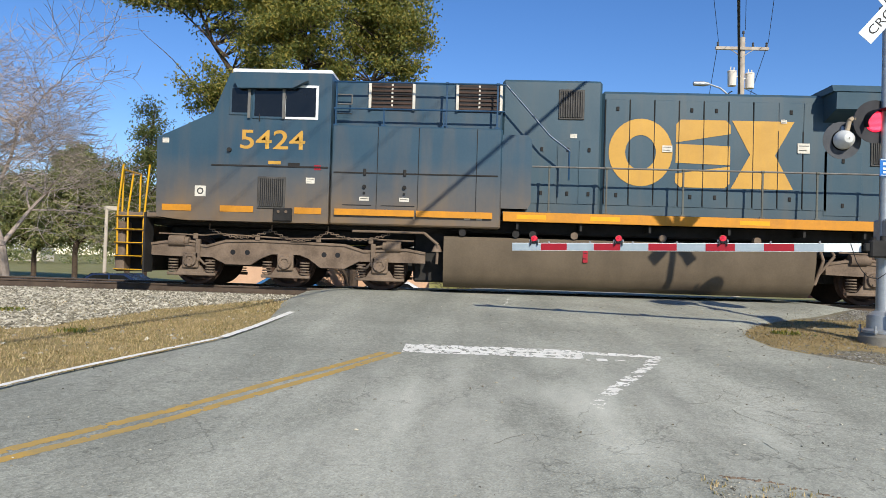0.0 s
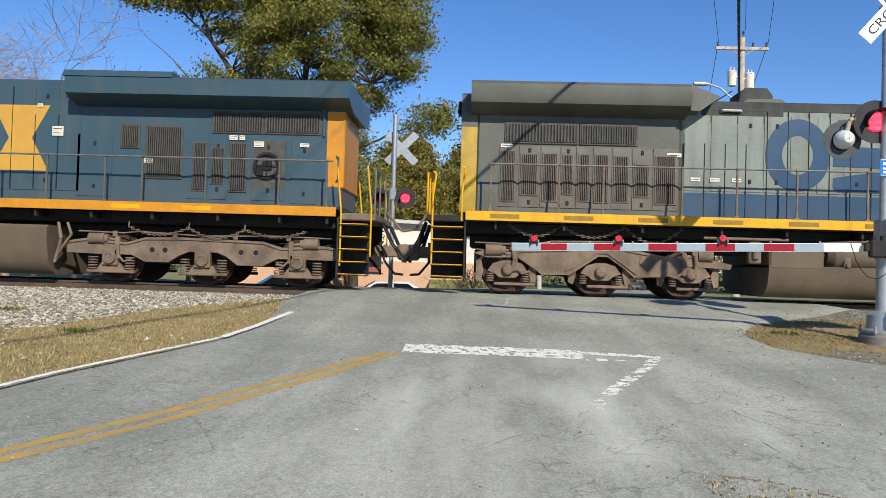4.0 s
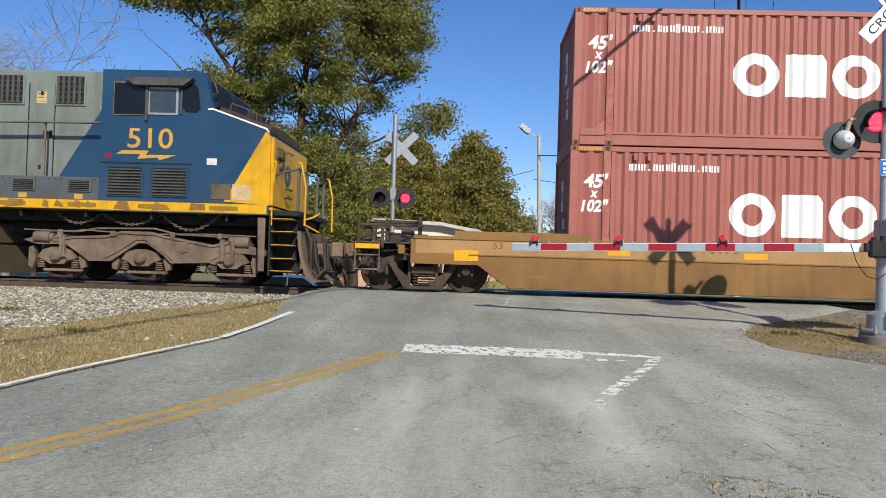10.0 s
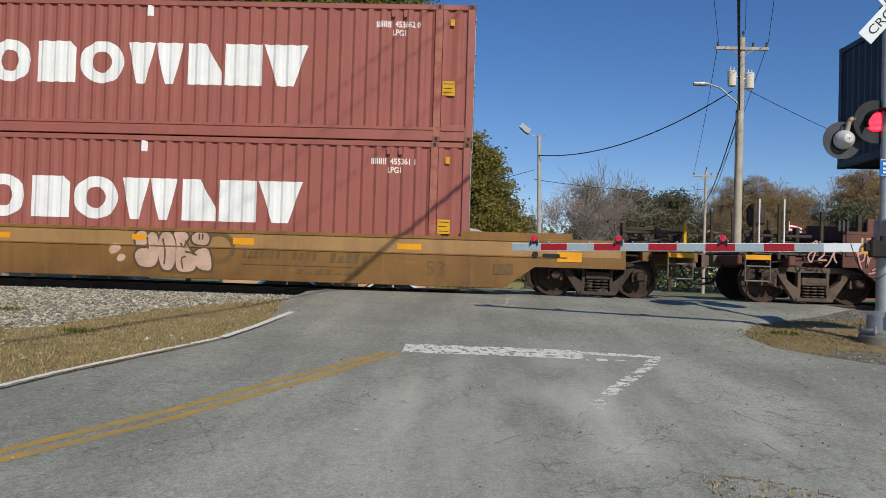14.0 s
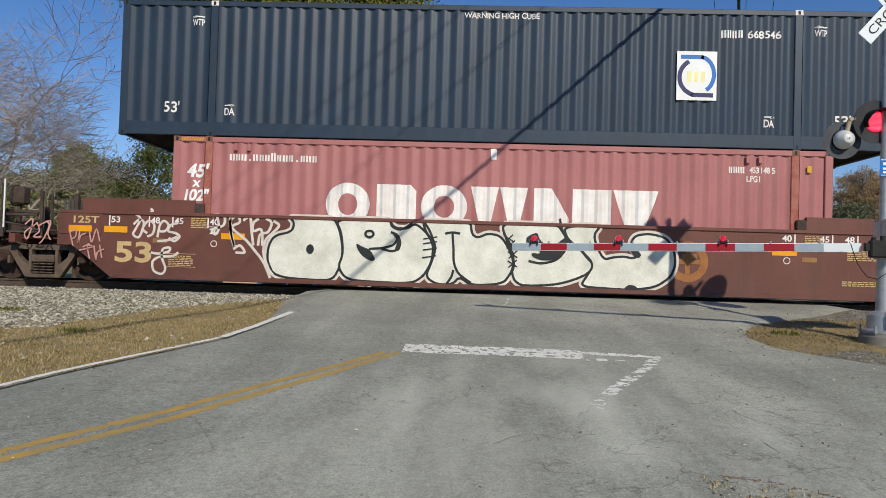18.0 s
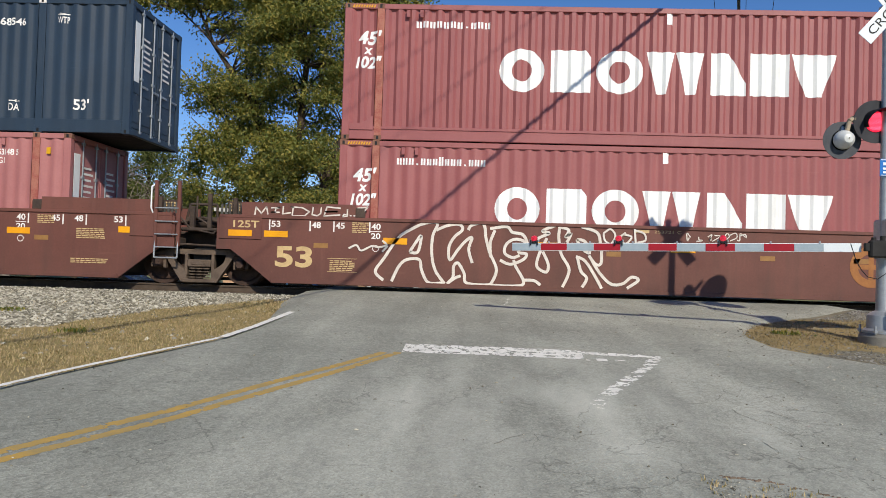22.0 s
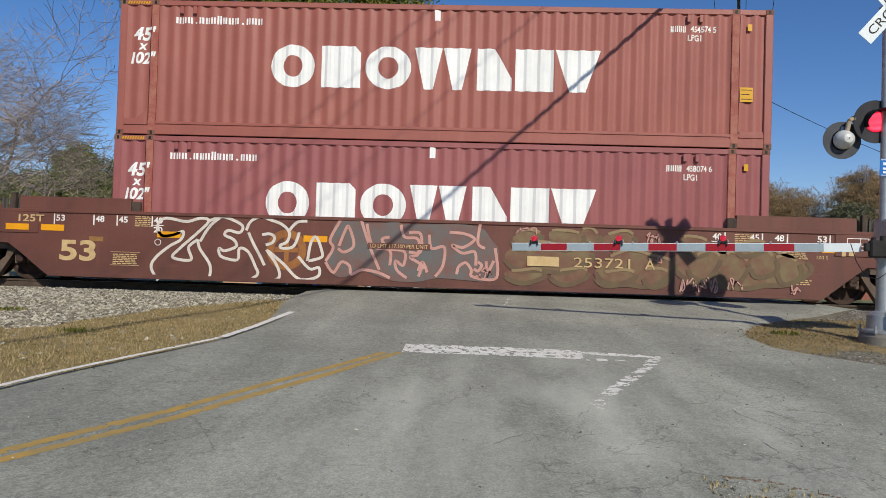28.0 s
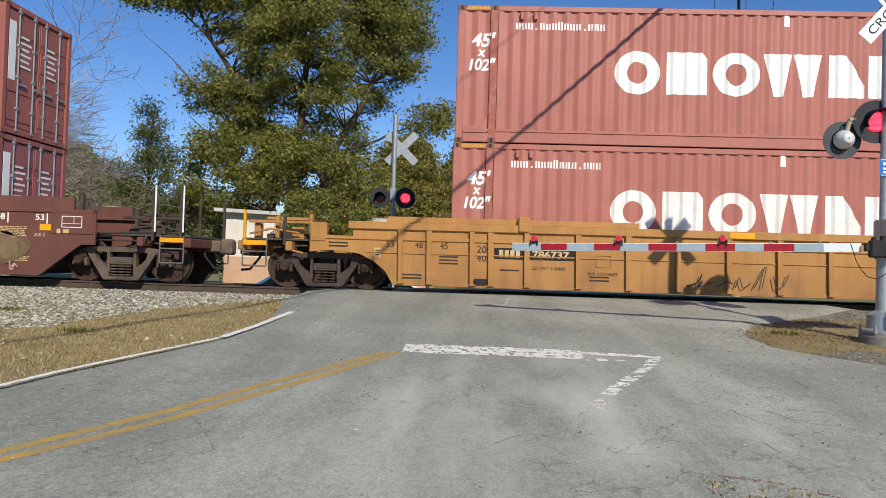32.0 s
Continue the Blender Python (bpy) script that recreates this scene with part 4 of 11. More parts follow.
def build_litter():
    rnd = random.Random(4)
    spots = []
    while len(spots) < 46000:
        x, y = rnd.uniform(-15, -3.3), rnd.uniform(-8.6, -1.35)
        if x > lerp(y, ROAD_LEFT) - 0.08:
            continue
        if on_thatch(x, y) and rnd.random() > 0.015:
            continue
        z = -0.16 - max(0, -1.55 - y) * 0.06 if y > -2.2 else soil_z(x, y)
        if y > -3.4:
            z = max(z, lerp(y, [(-3.4, -0.5), (-2.2, -0.2), (-1.55, -0.16)]))
        spots.append((x, y, z))
    stones("ballast_stones", spots, 0.026, M_STONE, "loose pale limestone ballast stones", 5)
    spots = []
    while len(spots) < 15000:
        x, y = rnd.uniform(4.0, 9.5), rnd.uniform(-9, -1.4)
        if x < lerp(y, ROAD_RIGHT) + (0.1 if y > -5 else -0.2) or (on_thatch(x, y) and rnd.random() > 0.16) or (x < lerp(y, ROAD_RIGHT) + 0.12 and rnd.random() > 0.3):
            continue
        spots.append((x, y, max(soil_z(x, y), -0.3 if y > -2.6 else -9) if x > lerp(y, ROAD_RIGHT) else road_z(y)))
    stones("shoulder_gravel", spots, 0.012, M_STONE_GREY, "loose grey gravel on the road shoulder", 6)
    spots = []
    while len(spots) < 1500:
        x, y = rnd.uniform(-4, 6.5), rnd.uniform(-12.5, -2)
        if lerp(y, ROAD_LEFT) < x < lerp(y, ROAD_RIGHT) and rnd.random() < 0.12 + 0.2 * (x > 2.2) + 0.68 * (x > 3.6):
            spots.append((x, y, road_z(y) + 0.002))
    stones("road_grit", spots, 0.009, M_STONE, "scattered grit on the asphalt", 7)
    spots = []
    while len(spots) < 60000:
        x, y = rnd.uniform(-10, -2.9), rnd.uniform(-11, -2.9)
        if not on_thatch(x, y) and x < lerp(y, ROAD_LEFT) and rnd.random() < 0.05 and noise.noise((x * 0.8, y * 0.8, 4)) > -0.1:
            spots.append((x, y, soil_z(x, y)))
        if on_thatch(x, y) and noise.noise((x * 0.9, y * 0.9, 1)) + rnd.uniform(-0.5, 0.7) > -0.1:
            spots.append((x, y, soil_z(x, y)))
    blades("dry_grass", spots, 0.036, M_GRASS_DRY, "dry straw-coloured grass along the road edge", 8, 0.004, 1.8)
    spots = []
    while len(spots) < 17000:
        x, y = rnd.uniform(4.0, 9.5), rnd.uniform(-7.6, -3.3)
        if on_thatch(x, y) and noise.noise((x * 1.3, y * 1.3, 5)) + rnd.uniform(-0.5, 0.7) > 0:
            spots.append((x, y, soil_z(x, y)))
    blades("dry_weeds", spots, 0.03, M_WEED_BROWN, "dry brown weeds round the signal base", 9, 0.004, 2.6)
    spots = []
    while len(spots) < 900:
        x, y = rnd.uniform(1.5, 2.4), rnd.uniform(-12.6, -11.66)
        if y < -11.7 - max(0, x - 1.7) * 0.45 - rnd.random() ** 2 * 0.3:
            spots.append((x, y, road_z(y) + 0.001))
    stones("hole_grit", spots, 0.006, M_STONE, "pale grit in the broken asphalt hole", 17)
    rim = Shape()
    for i in range(34):
        s = i / 33
        x, y = lerp(s, [(0, 1.64), (0.3, 1.78), (0.6, 1.97), (1, 2.35)]), lerp(s, [(0, -11.68), (0.3, -11.71), (0.6, -11.78), (1, -12.05)])
        r = rnd.uniform(0.008, 0.022)
        y += rnd.uniform(-0.012, 0.012)
        rim.box(x - r, x + r * 0.8, y - r * 0.4, y + r * 0.5, road_z(y) - 0.02, road_z(y) + rnd.uniform(0.001, 0.011), 0.004)
    thing("asphalt_rim", rim, M_TRUCK, "crumbled dark asphalt rim of the hole", "pothole", kind="structure")
    spots = [(x, y, road_z(y)) for x, y in ((rnd.uniform(1.48, 2.3), rnd.uniform(-12.5, -11.68)) for _ in range(900)) if y < -11.68 - (x - 1.5) * 0.35 and noise.noise((x * 9, y * 9, 2)) > 0.05]
    blades("hole_grass", spots, 0.03, M_GRASS_DRY, "dry grass growing in the asphalt hole", 10, 0.004)
    # cracks wander over the worn right half of the road
    for i, (x, y, way, l, kids) in enumerate(((1.95, -9.85, 0, 1.3, 3), (2.75, -9.55, 40, 1.0, 2), (2.3, -10.0, -70, 0.9, 2), (2.6, -10.0, -60, 1.0, 2), (3.2, -9.3, -95, 0.8, 2), (2.8, -9.95, 10, 0.9, 1), (2.3, -6.7, -15, 1.0, 1),
                                              (2.2, -10.9, -95, 0.6, 1), (0.2, -11.2, 15, 0.8, 2), (-1.75, -8.6, 5, 1.0, 1), (3.3, -8.6, -30, 0.9, 2))):
        thing("road_crack", crack(x, y, way, l, kids, random.Random(60 + i)), M_CRACK, "thin dark crack in the asphalt", "crack", kind="structure")
    # two green weeds
    for cx, cy, n in ((4.75, -5.35, 90), (-7.4, -5.0, 160), (-5.4, -6.6, 120)):
        spots = [(cx + rnd.gauss(0, 0.12), cy + rnd.gauss(0, 0.1), soil_z(cx, cy)) for _ in range(n)]
        blades("green_weed", spots, 0.06, M_LEAF_OAK, "small green weed tuft in the gravel", n, 0.014)


# ---- crossing signals and gate ----
def blade_sign(parent, at, turn, words):
    o = new("crossbuck_blade", mesh_of("crossbuck_blade", Shape().box(-0.61, 0.61, -0.004, 0.004, -0.115, 0.115, 0.003), M_SIGN_WHITE if words else M_GALV))
    o.parent = parent
    o.matrix_basis = pose(*at) @ pose(0, 0, 0, 0, turn, 0)
    if words:
        text("lettering", words, -0.5, 0.5, -0.06, 0.06, -0.007, M_BLACK, o)
    return o


def flasher(parent, x, y, z, lit, face=-1, k=1.0):
    """One lamp unit: round background, hood, lens. face -1 looks to -y."""
    f = face
    bg = part("lamp_background", Shape().lathe([(0.09 * k, 0), (0.30 * k, 0), (0.30 * k, 0.006), (0.09 * k, 0.006)], (x, y, z), 32), M_LAMP_GREY if f > 0 else M_LAMP_BACK, parent)
    part("lamp_housing", Shape().lathe([(0.01, -f * 0.01), (0.15 * k, -f * 0.01), (0.155 * k, -f * 0.06), (0.13 * k, -f * 0.13), (0.07 * k, -f * 0.19), (0.01, -f * 0.2)], (x, y, z), 24), M_LAMP_SHELL if f > 0 else M_BLACK, bg)
    hood = Shape()
    n = 20
    vs = []
    for i in range(n + 1):
        a = radians(-30 + 240 * i / n)
        vs += [(x + 0.165 * math.cos(a), y, z + 0.165 * math.sin(a)), (x + 0.16 * math.cos(a), y + f * (0.12 + 0.18 * max(0, math.sin(a))), z + 0.16 * math.sin(a) - 0.02)]
    hood.put(vs, [(2 * i, 2 * i + 1, 2 * i + 3, 2 * i + 2) for i in range(n)])
    part("lamp_hood", hood, M_BLACK, bg)
    lens = part("lens", Shape().lathe([(0.002, f * 0.03), (0.08, f * 0.026), (0.145, f * 0.01), (0.145, 0.0), (0.002, 0.0)], (x, y, z), 28), M_LAMP_RED if lit else M_LENS_DARK, bg, "glowing red lens" if lit else "unlit red lens")
    if lit:
        dots = Shape()
        for i in range(-7, 8):
            for j in range(-8, 9):
                dx, dz = (i + 0.5 * (j % 2)) * 0.019, j * 0.0165
                r = math.hypot(dx, dz)
                if r < 0.132:
                    yy = y + f * (0.031 - 0.02 * (r / 0.145) ** 2)
                    dots.lathe([(0.0005, f * 0.006), (0.0055, f * 0.003), (0.0065, 0.0), (0.0005, 0.0)], (x + dx, yy, z + dz), 6)
        tagged(part("diode_field", dots, M_DIODE, lens, "rows of bright red diodes"), kind="stuff")
    return bg


def build_near_signal():
    mx, my = 5.66, -6.2
    s = base("crossing_signal", "grey steel crossing signal with crossbuck, lamps and gate arm", "crossing signal", (5.826, -5.9, -0.326))
    s.scale = (1.0294, 1.0294, 1.0294)
    inv = Matrix.Translation((-mx, -my, 0.3))

    def p(name, sh, m, label=""):
        o = part(name, sh, m, s, label)
        o.matrix_parent_inverse = inv
        return o
    p("foundation", Shape().lathe([(0.01, -0.5), (0.32, -0.5), (0.32, -0.21), (0.29, -0.17), (0.01, -0.16)], (mx + 0.03, my, 0), 28, "z"), M_FOOTING, "round concrete footing")
    p("base_casting", Shape().lathe([(0.05, -0.165), (0.25, -0.165), (0.25, -0.13), (0.2, -0.1), (0.19, 0.08), (0.12, 0.13), (0.05, 0.16)], (mx, my, 0), 20, "z"), M_GALV)
    for a in (-1, 1):
        for b in (-1, 1):
            p("anchor_bolt", Shape().cyl((mx + a * 0.2, my + b * 0.2, -0.17), (mx + a * 0.2, my + b * 0.2, -0.06), 0.016).cyl((mx + a * 0.2, my + b * 0.2, -0.15), (mx + a * 0.2, my + b * 0.2, -0.12), 0.03, n=6), M_GALV)
    jb = p("junction_box", Shape().box(mx - 0.03, mx + 0.32, my - 0.34, my - 0.16, -0.1, 0.16, 0.015), M_ALU, "grey junction box with a white plate")
    part("plate", Shape().box(mx - 0.01, mx + 0.3, my - 0.346, my - 0.341, -0.08, 0.14, 0.004), M_SIGN_WHITE, jb)
    p("mast", Shape().cyl((mx, my, 0.1), (mx, my, 4.68), 0.062, n=20), M_GALV)
    p("pedestal", Shape().cyl((mx, my, 0.14), (mx, my, 0.86), 0.088, n=20), M_GALV)
    p("mast_cap", Shape().lathe([(0.01, 4.68), (0.07, 4.68), (0.06, 4.72), (0.01, 4.74)], (mx, my, 0), 16, "z"), M_GALV)
    for w, turn in (("CROSSING", -49), ("RAILROAD", 49)):
        b = blade_sign(s, (mx + 0.03, my - 0.1 - (0.012 if turn < 0 else 0), 4.32), turn, w)
        b.matrix_parent_inverse = inv
    p("crossbuck_clamp", Shape().box(mx - 0.09, mx + 0.12, my - 0.14, my + 0.075, 4.22, 4.36, 0.01), M_GALV)
    arm = p("lamp_crossarm", Shape().tube([(mx - 0.62, my + 0.2, 2.72), (mx + 0.62, my + 0.2, 2.72)], 0.03, 10).box(mx - 0.08, mx + 0.08, my + 0.07, my + 0.24, 2.62, 2.82, 0.01).tube([(mx - 0.5, my + 0.2, 2.72), (mx - 0.51, my + 0.12, 2.6)], 0.03), M_ALU)
    for x, y, z, lit, face in ((mx - 0.125, my + 0.03, 2.75, True, -1), (mx + 0.62, my - 0.2, 2.7, False, -1), (mx - 0.51, my + 0.16, 2.505, False, 1), (mx + 0.6, my + 0.1, 2.5, False, 1)):
        f = flasher(s, x, y, z, lit, face, 0.88 if face > 0 else 1.0)
        f.matrix_parent_inverse = inv
    p("lamp_conduit", Shape().tube([(mx - 0.36, my + 0.1, 2.78), (mx - 0.42, my + 0.06, 2.79), (mx - 0.47, my + 0.05, 2.76), (mx - 0.49, my + 0.07, 2.62)], 0.032, 10).cyl((mx - 0.39, my + 0.08, 2.785), (mx - 0.42, my + 0.06, 2.79), 0.045), M_POST_TAN)
    p("side_arm", Shape().tube([(mx, my, 3.1), (mx + 0.85, my, 3.1), (mx + 0.85, my - 0.04, 3.26)], 0.03, 10).tube([(mx + 0.4, my, 3.18), (mx + 0.6, my, 3.42)], 0.035, 8), M_ALU)
    f = flasher(s, mx + 0.85, my - 0.1, 3.3, False, -1)
    f.matrix_basis = Matrix.Translation((mx + 0.85, my - 0.1, 3.3)) @ Matrix.Rotation(radians(50), 4, "Z") @ Matrix.Translation((-mx - 0.85, 0.1 - my, -3.3))
    f.matrix_parent_inverse = inv
    p("bell", Shape().lathe([(0.01, 3.13), (0.13, 3.15), (0.1, 3.28), (0.01, 3.36)], (mx + 0.34, my, 0), 16, "z"), M_ALU)
    sg = p("notice", Shape().box(mx - 0.12, mx + 0.14, my - 0.09, my - 0.083, 1.98, 2.22, 0.006), M_SIGN_BLUE, "small blue notice plate")
    part("notice_print", Shape().box(mx - 0.11, mx + 0.13, my - 0.0945, my - 0.091, 2.2, 2.21, 0.001).box(mx - 0.11, mx + 0.13, my - 0.0945, my - 0.091, 1.99, 2.0, 0.001).box(mx - 0.08, mx + 0.1, my - 0.0945, my - 0.091, 2.13, 2.17, 0.001).box(mx - 0.08, mx + 0.1, my - 0.0945, my - 0.091, 2.07, 2.1, 0.001).box(mx - 0.08, mx + 0.1, my - 0.0945, my - 0.091, 2.02, 2.05, 0.001), M_SIGN_WHITE, sg)
    mech = p("gate_mechanism", Shape().box(mx - 0.05, mx + 0.34, my - 0.2, my + 0.2, 0.85, 1.4, 0.03).box(mx - 0.12, mx + 0.1, my - 0.24, my - 0.1, 0.86, 1.1, 0.02), M_GALV, "grey gate machine housing")
    part("counterweight", Shape().box(mx + 0.4, mx + 1.05, my - 0.16, my - 0.08, 0.86, 1.24, 0.02).box(mx + 0.4, mx + 1.0, my + 0.08, my + 0.16, 0.9, 1.2, 0.02), M_GALV, mech)
    part("hub", Shape().cyl((mx - 0.02, my - 0.24, 1.0), (mx - 0.02, my - 0.34, 1.0), 0.12, n=20), M_DARK, mech)
    part("bracket", Shape().box(mx - 0.36, mx - 0.1, my - 0.36, my - 0.26, 0.86, 1.09, 0.02).box(mx - 0.42, mx - 0.3, my - 0.33, my - 0.27, 0.94, 1.05, 0.01).cyl((mx - 0.3, my - 0.3, 1.05), (mx - 0.3, my - 0.3, 1.13), 0.03).cyl((mx - 0.18, my - 0.3, 1.05), (mx - 0.18, my - 0.3, 1.15), 0.035), M_DARK, mech)
    wire = [(mx - 0.61, my - 0.32, 1.04), (mx - 0.535, my - 0.33, 0.8), (mx - 0.46, my - 0.33, 0.68), (mx - 0.38, my - 0.32, 0.6), (mx - 0.24, my - 0.3, 0.575), (mx - 0.06, my - 0.22, 0.67)]
    part("cable", Shape().tube(wire, 0.0055, 6), M_BLACK, mech)
    # the arm, level, over the road
    a, b = Vector((5.24, -6.42, 0.99)), Vector((0.63, -5.14, 0.9))
    d = b - a
    ang = math.degrees(math.atan2(d.y, d.x))
    dip = math.degrees(math.atan2(d.z, math.hypot(d.x, d.y)))
    L = d.length
    ar = new("gate_arm", mesh_of("gate_arm", Shape().box(0, L, -0.02, 0.02, -0.06, 0.06, 0.004), M_SIGN_WHITE))
    tagged(ar, "lowered gate arm with red and silver stripes")
    ar.parent = s
    ar.matrix_parent_inverse = inv
    ar.matrix_basis = Matrix.Translation(a) @ Matrix.Rotation(radians(ang), 4, "Z") @ Matrix.Rotation(radians(-dip), 4, "Y")
    edges = [0.456, 0.822, 1.21, 1.584, 1.975, 2.364, 2.761, 3.158, 3.547, 3.944, 4.34, L]
    for i, (e0, e1) in enumerate(zip(edges, edges[1:])):
        o = part("stripe", Shape().box(e0, e1 - 0.002, 0.0205, 0.023, -0.052, 0.052, 0.0008), M_ARM_RED if i % 2 else M_ARM_GREY, ar)
    for q in (1.741, 3.183, 4.443):
        l = part("arm_lamp", Shape().lathe([(0.005, 0.05), (0.042, 0.045), (0.052, 0.0), (0.042, -0.045), (0.005, -0.05)], (q, 0.0, 0.125), 16), M_LENS_RED, ar, "small red gate lamp")
        part("lamp_bracket", Shape().box(q - 0.035, q + 0.035, -0.026, 0.045, 0.052, 0.09, 0.004).box(q - 0.06, q - 0.045, 0.02, 0.05, 0.02, 0.1, 0.003).box(q + 0.045, q + 0.06, 0.02, 0.05, 0.02, 0.1, 0.003), M_BLACK, l)
        part("lamp_foot", Shape().box(q - 0.05, q + 0.05, -0.03, 0.03, 0.06, 0.085, 0.006).cyl((q, 0, 0.06), (q, 0, 0.09), 0.03).box(q - 0.075, q - 0.05, -0.02, 0.02, 0.07, 0.11, 0.004).box(q + 0.05, q + 0.075, -0.02, 0.02, 0.07, 0.11, 0.004), M_GALV, l)
    for q in np.arange(0.5, L, 0.62):
        part("clip", Shape().box(q - 0.012, q + 0.012, -0.01, 0.026, 0.055, 0.085, 0.003), M_GALV, ar)


def build_far_signal():
    mx, my = -2.36, 4.95
    s = base("crossing_signal", "galvanised crossing signal with crossbuck beyond the track", "crossing signal", (mx, my, -0.2))
    inv = Matrix.Translation((-mx, -my, 0.2))

    def p(name, sh, m, label=""):
        o = part(name, sh, m, s, label)
        o.matrix_parent_inverse = inv
        return o
    p("foundation", Shape().box(mx - 0.3, mx + 0.3, my - 0.3, my + 0.3, -0.8, -0.35, 0.03), M_CONCRETE)
    p("mast", Shape().cyl((mx, my, -0.4), (mx, my, 4.97), 0.066, n=18), M_GALV)
    p("mast_cap", Shape().cyl((mx, my, 4.9), (mx, my, 4.99), 0.085, n=18), M_GALV)
    for turn in (-45, 45):
        b = blade_sign(s, (mx + 0.2, my + 0.09 + (0.012 if turn > 0 else 0), 4.0), turn, "")
        b.matrix_parent_inverse = inv
    p("lamp_crossarm", Shape().tube([(mx - 0.36, my, 2.55), (mx + 0.36, my, 2.55)], 0.03).box(mx - 0.09, mx + 0.09, my - 0.09, my + 0.09, 2.45, 2.8, 0.01), M_GALV)
    for x, lit in ((mx - 0.36, False), (mx + 0.38, True)):
        f = flasher(s, x, my - 0.16, 2.5, lit, -1)
        f.matrix_parent_inverse = inv


# ---- rolling stock ----
WHEELS = []  # wheelsets and their radius
RIDERS = []  # (thing, its place along the train)


def wheelset(x, r, parent, face=M_WHEEL):
    sh = Shape()
    for s in (-1, 1):
        prof = [(0.09, s * 0.66), (r - 0.14, s * 0.69), (r - 0.075, s * 0.66), (r + 0.025, s * 0.675), (r + 0.025, s * 0.705), (r, s * 0.72), (r - 0.004, s * 0.805), (r - 0.075, s * 0.805), (r - 0.12, s * 0.755), (0.14, s * 0.78), (0.12, s * 0.84), (0.09, s * 0.84)]
        sh.lathe([(a, b) for a, b in (prof if s > 0 else prof[::-1])], (OX, 0, 0), 32)
    sh.cyl((OX, -0.95, 0), (OX, 0.95, 0), 0.085, n=14)
    for k in range(6):
        a = k * math.pi / 3
        sh.box(OX + math.cos(a) * (r - 0.2) - 0.02, OX + math.cos(a) * (r - 0.2) + 0.02, -0.785, -0.745, math.sin(a) * (r - 0.2) - 0.02, math.sin(a) * (r - 0.2) + 0.02, 0.004)
    o = new("wheelset", mesh_of("wheelset", sh, face))
    o.parent = parent
    o.location = (x - OX, 0, r)
    WHEELS.append((o, x - OX, r))
    return o


def spring(sh, x, y, z0, z1, r=0.05, turns=5):
    for i in range(turns):
        z = z0 + (z1 - z0) * (i + 0.5) / turns
        sh.lathe([(r - 0.018, z - 0.014), (r, z - 0.014), (r + 0.006, z), (r, z + 0.014), (r - 0.018, z + 0.014)], (x, y, 0), 12, "z")


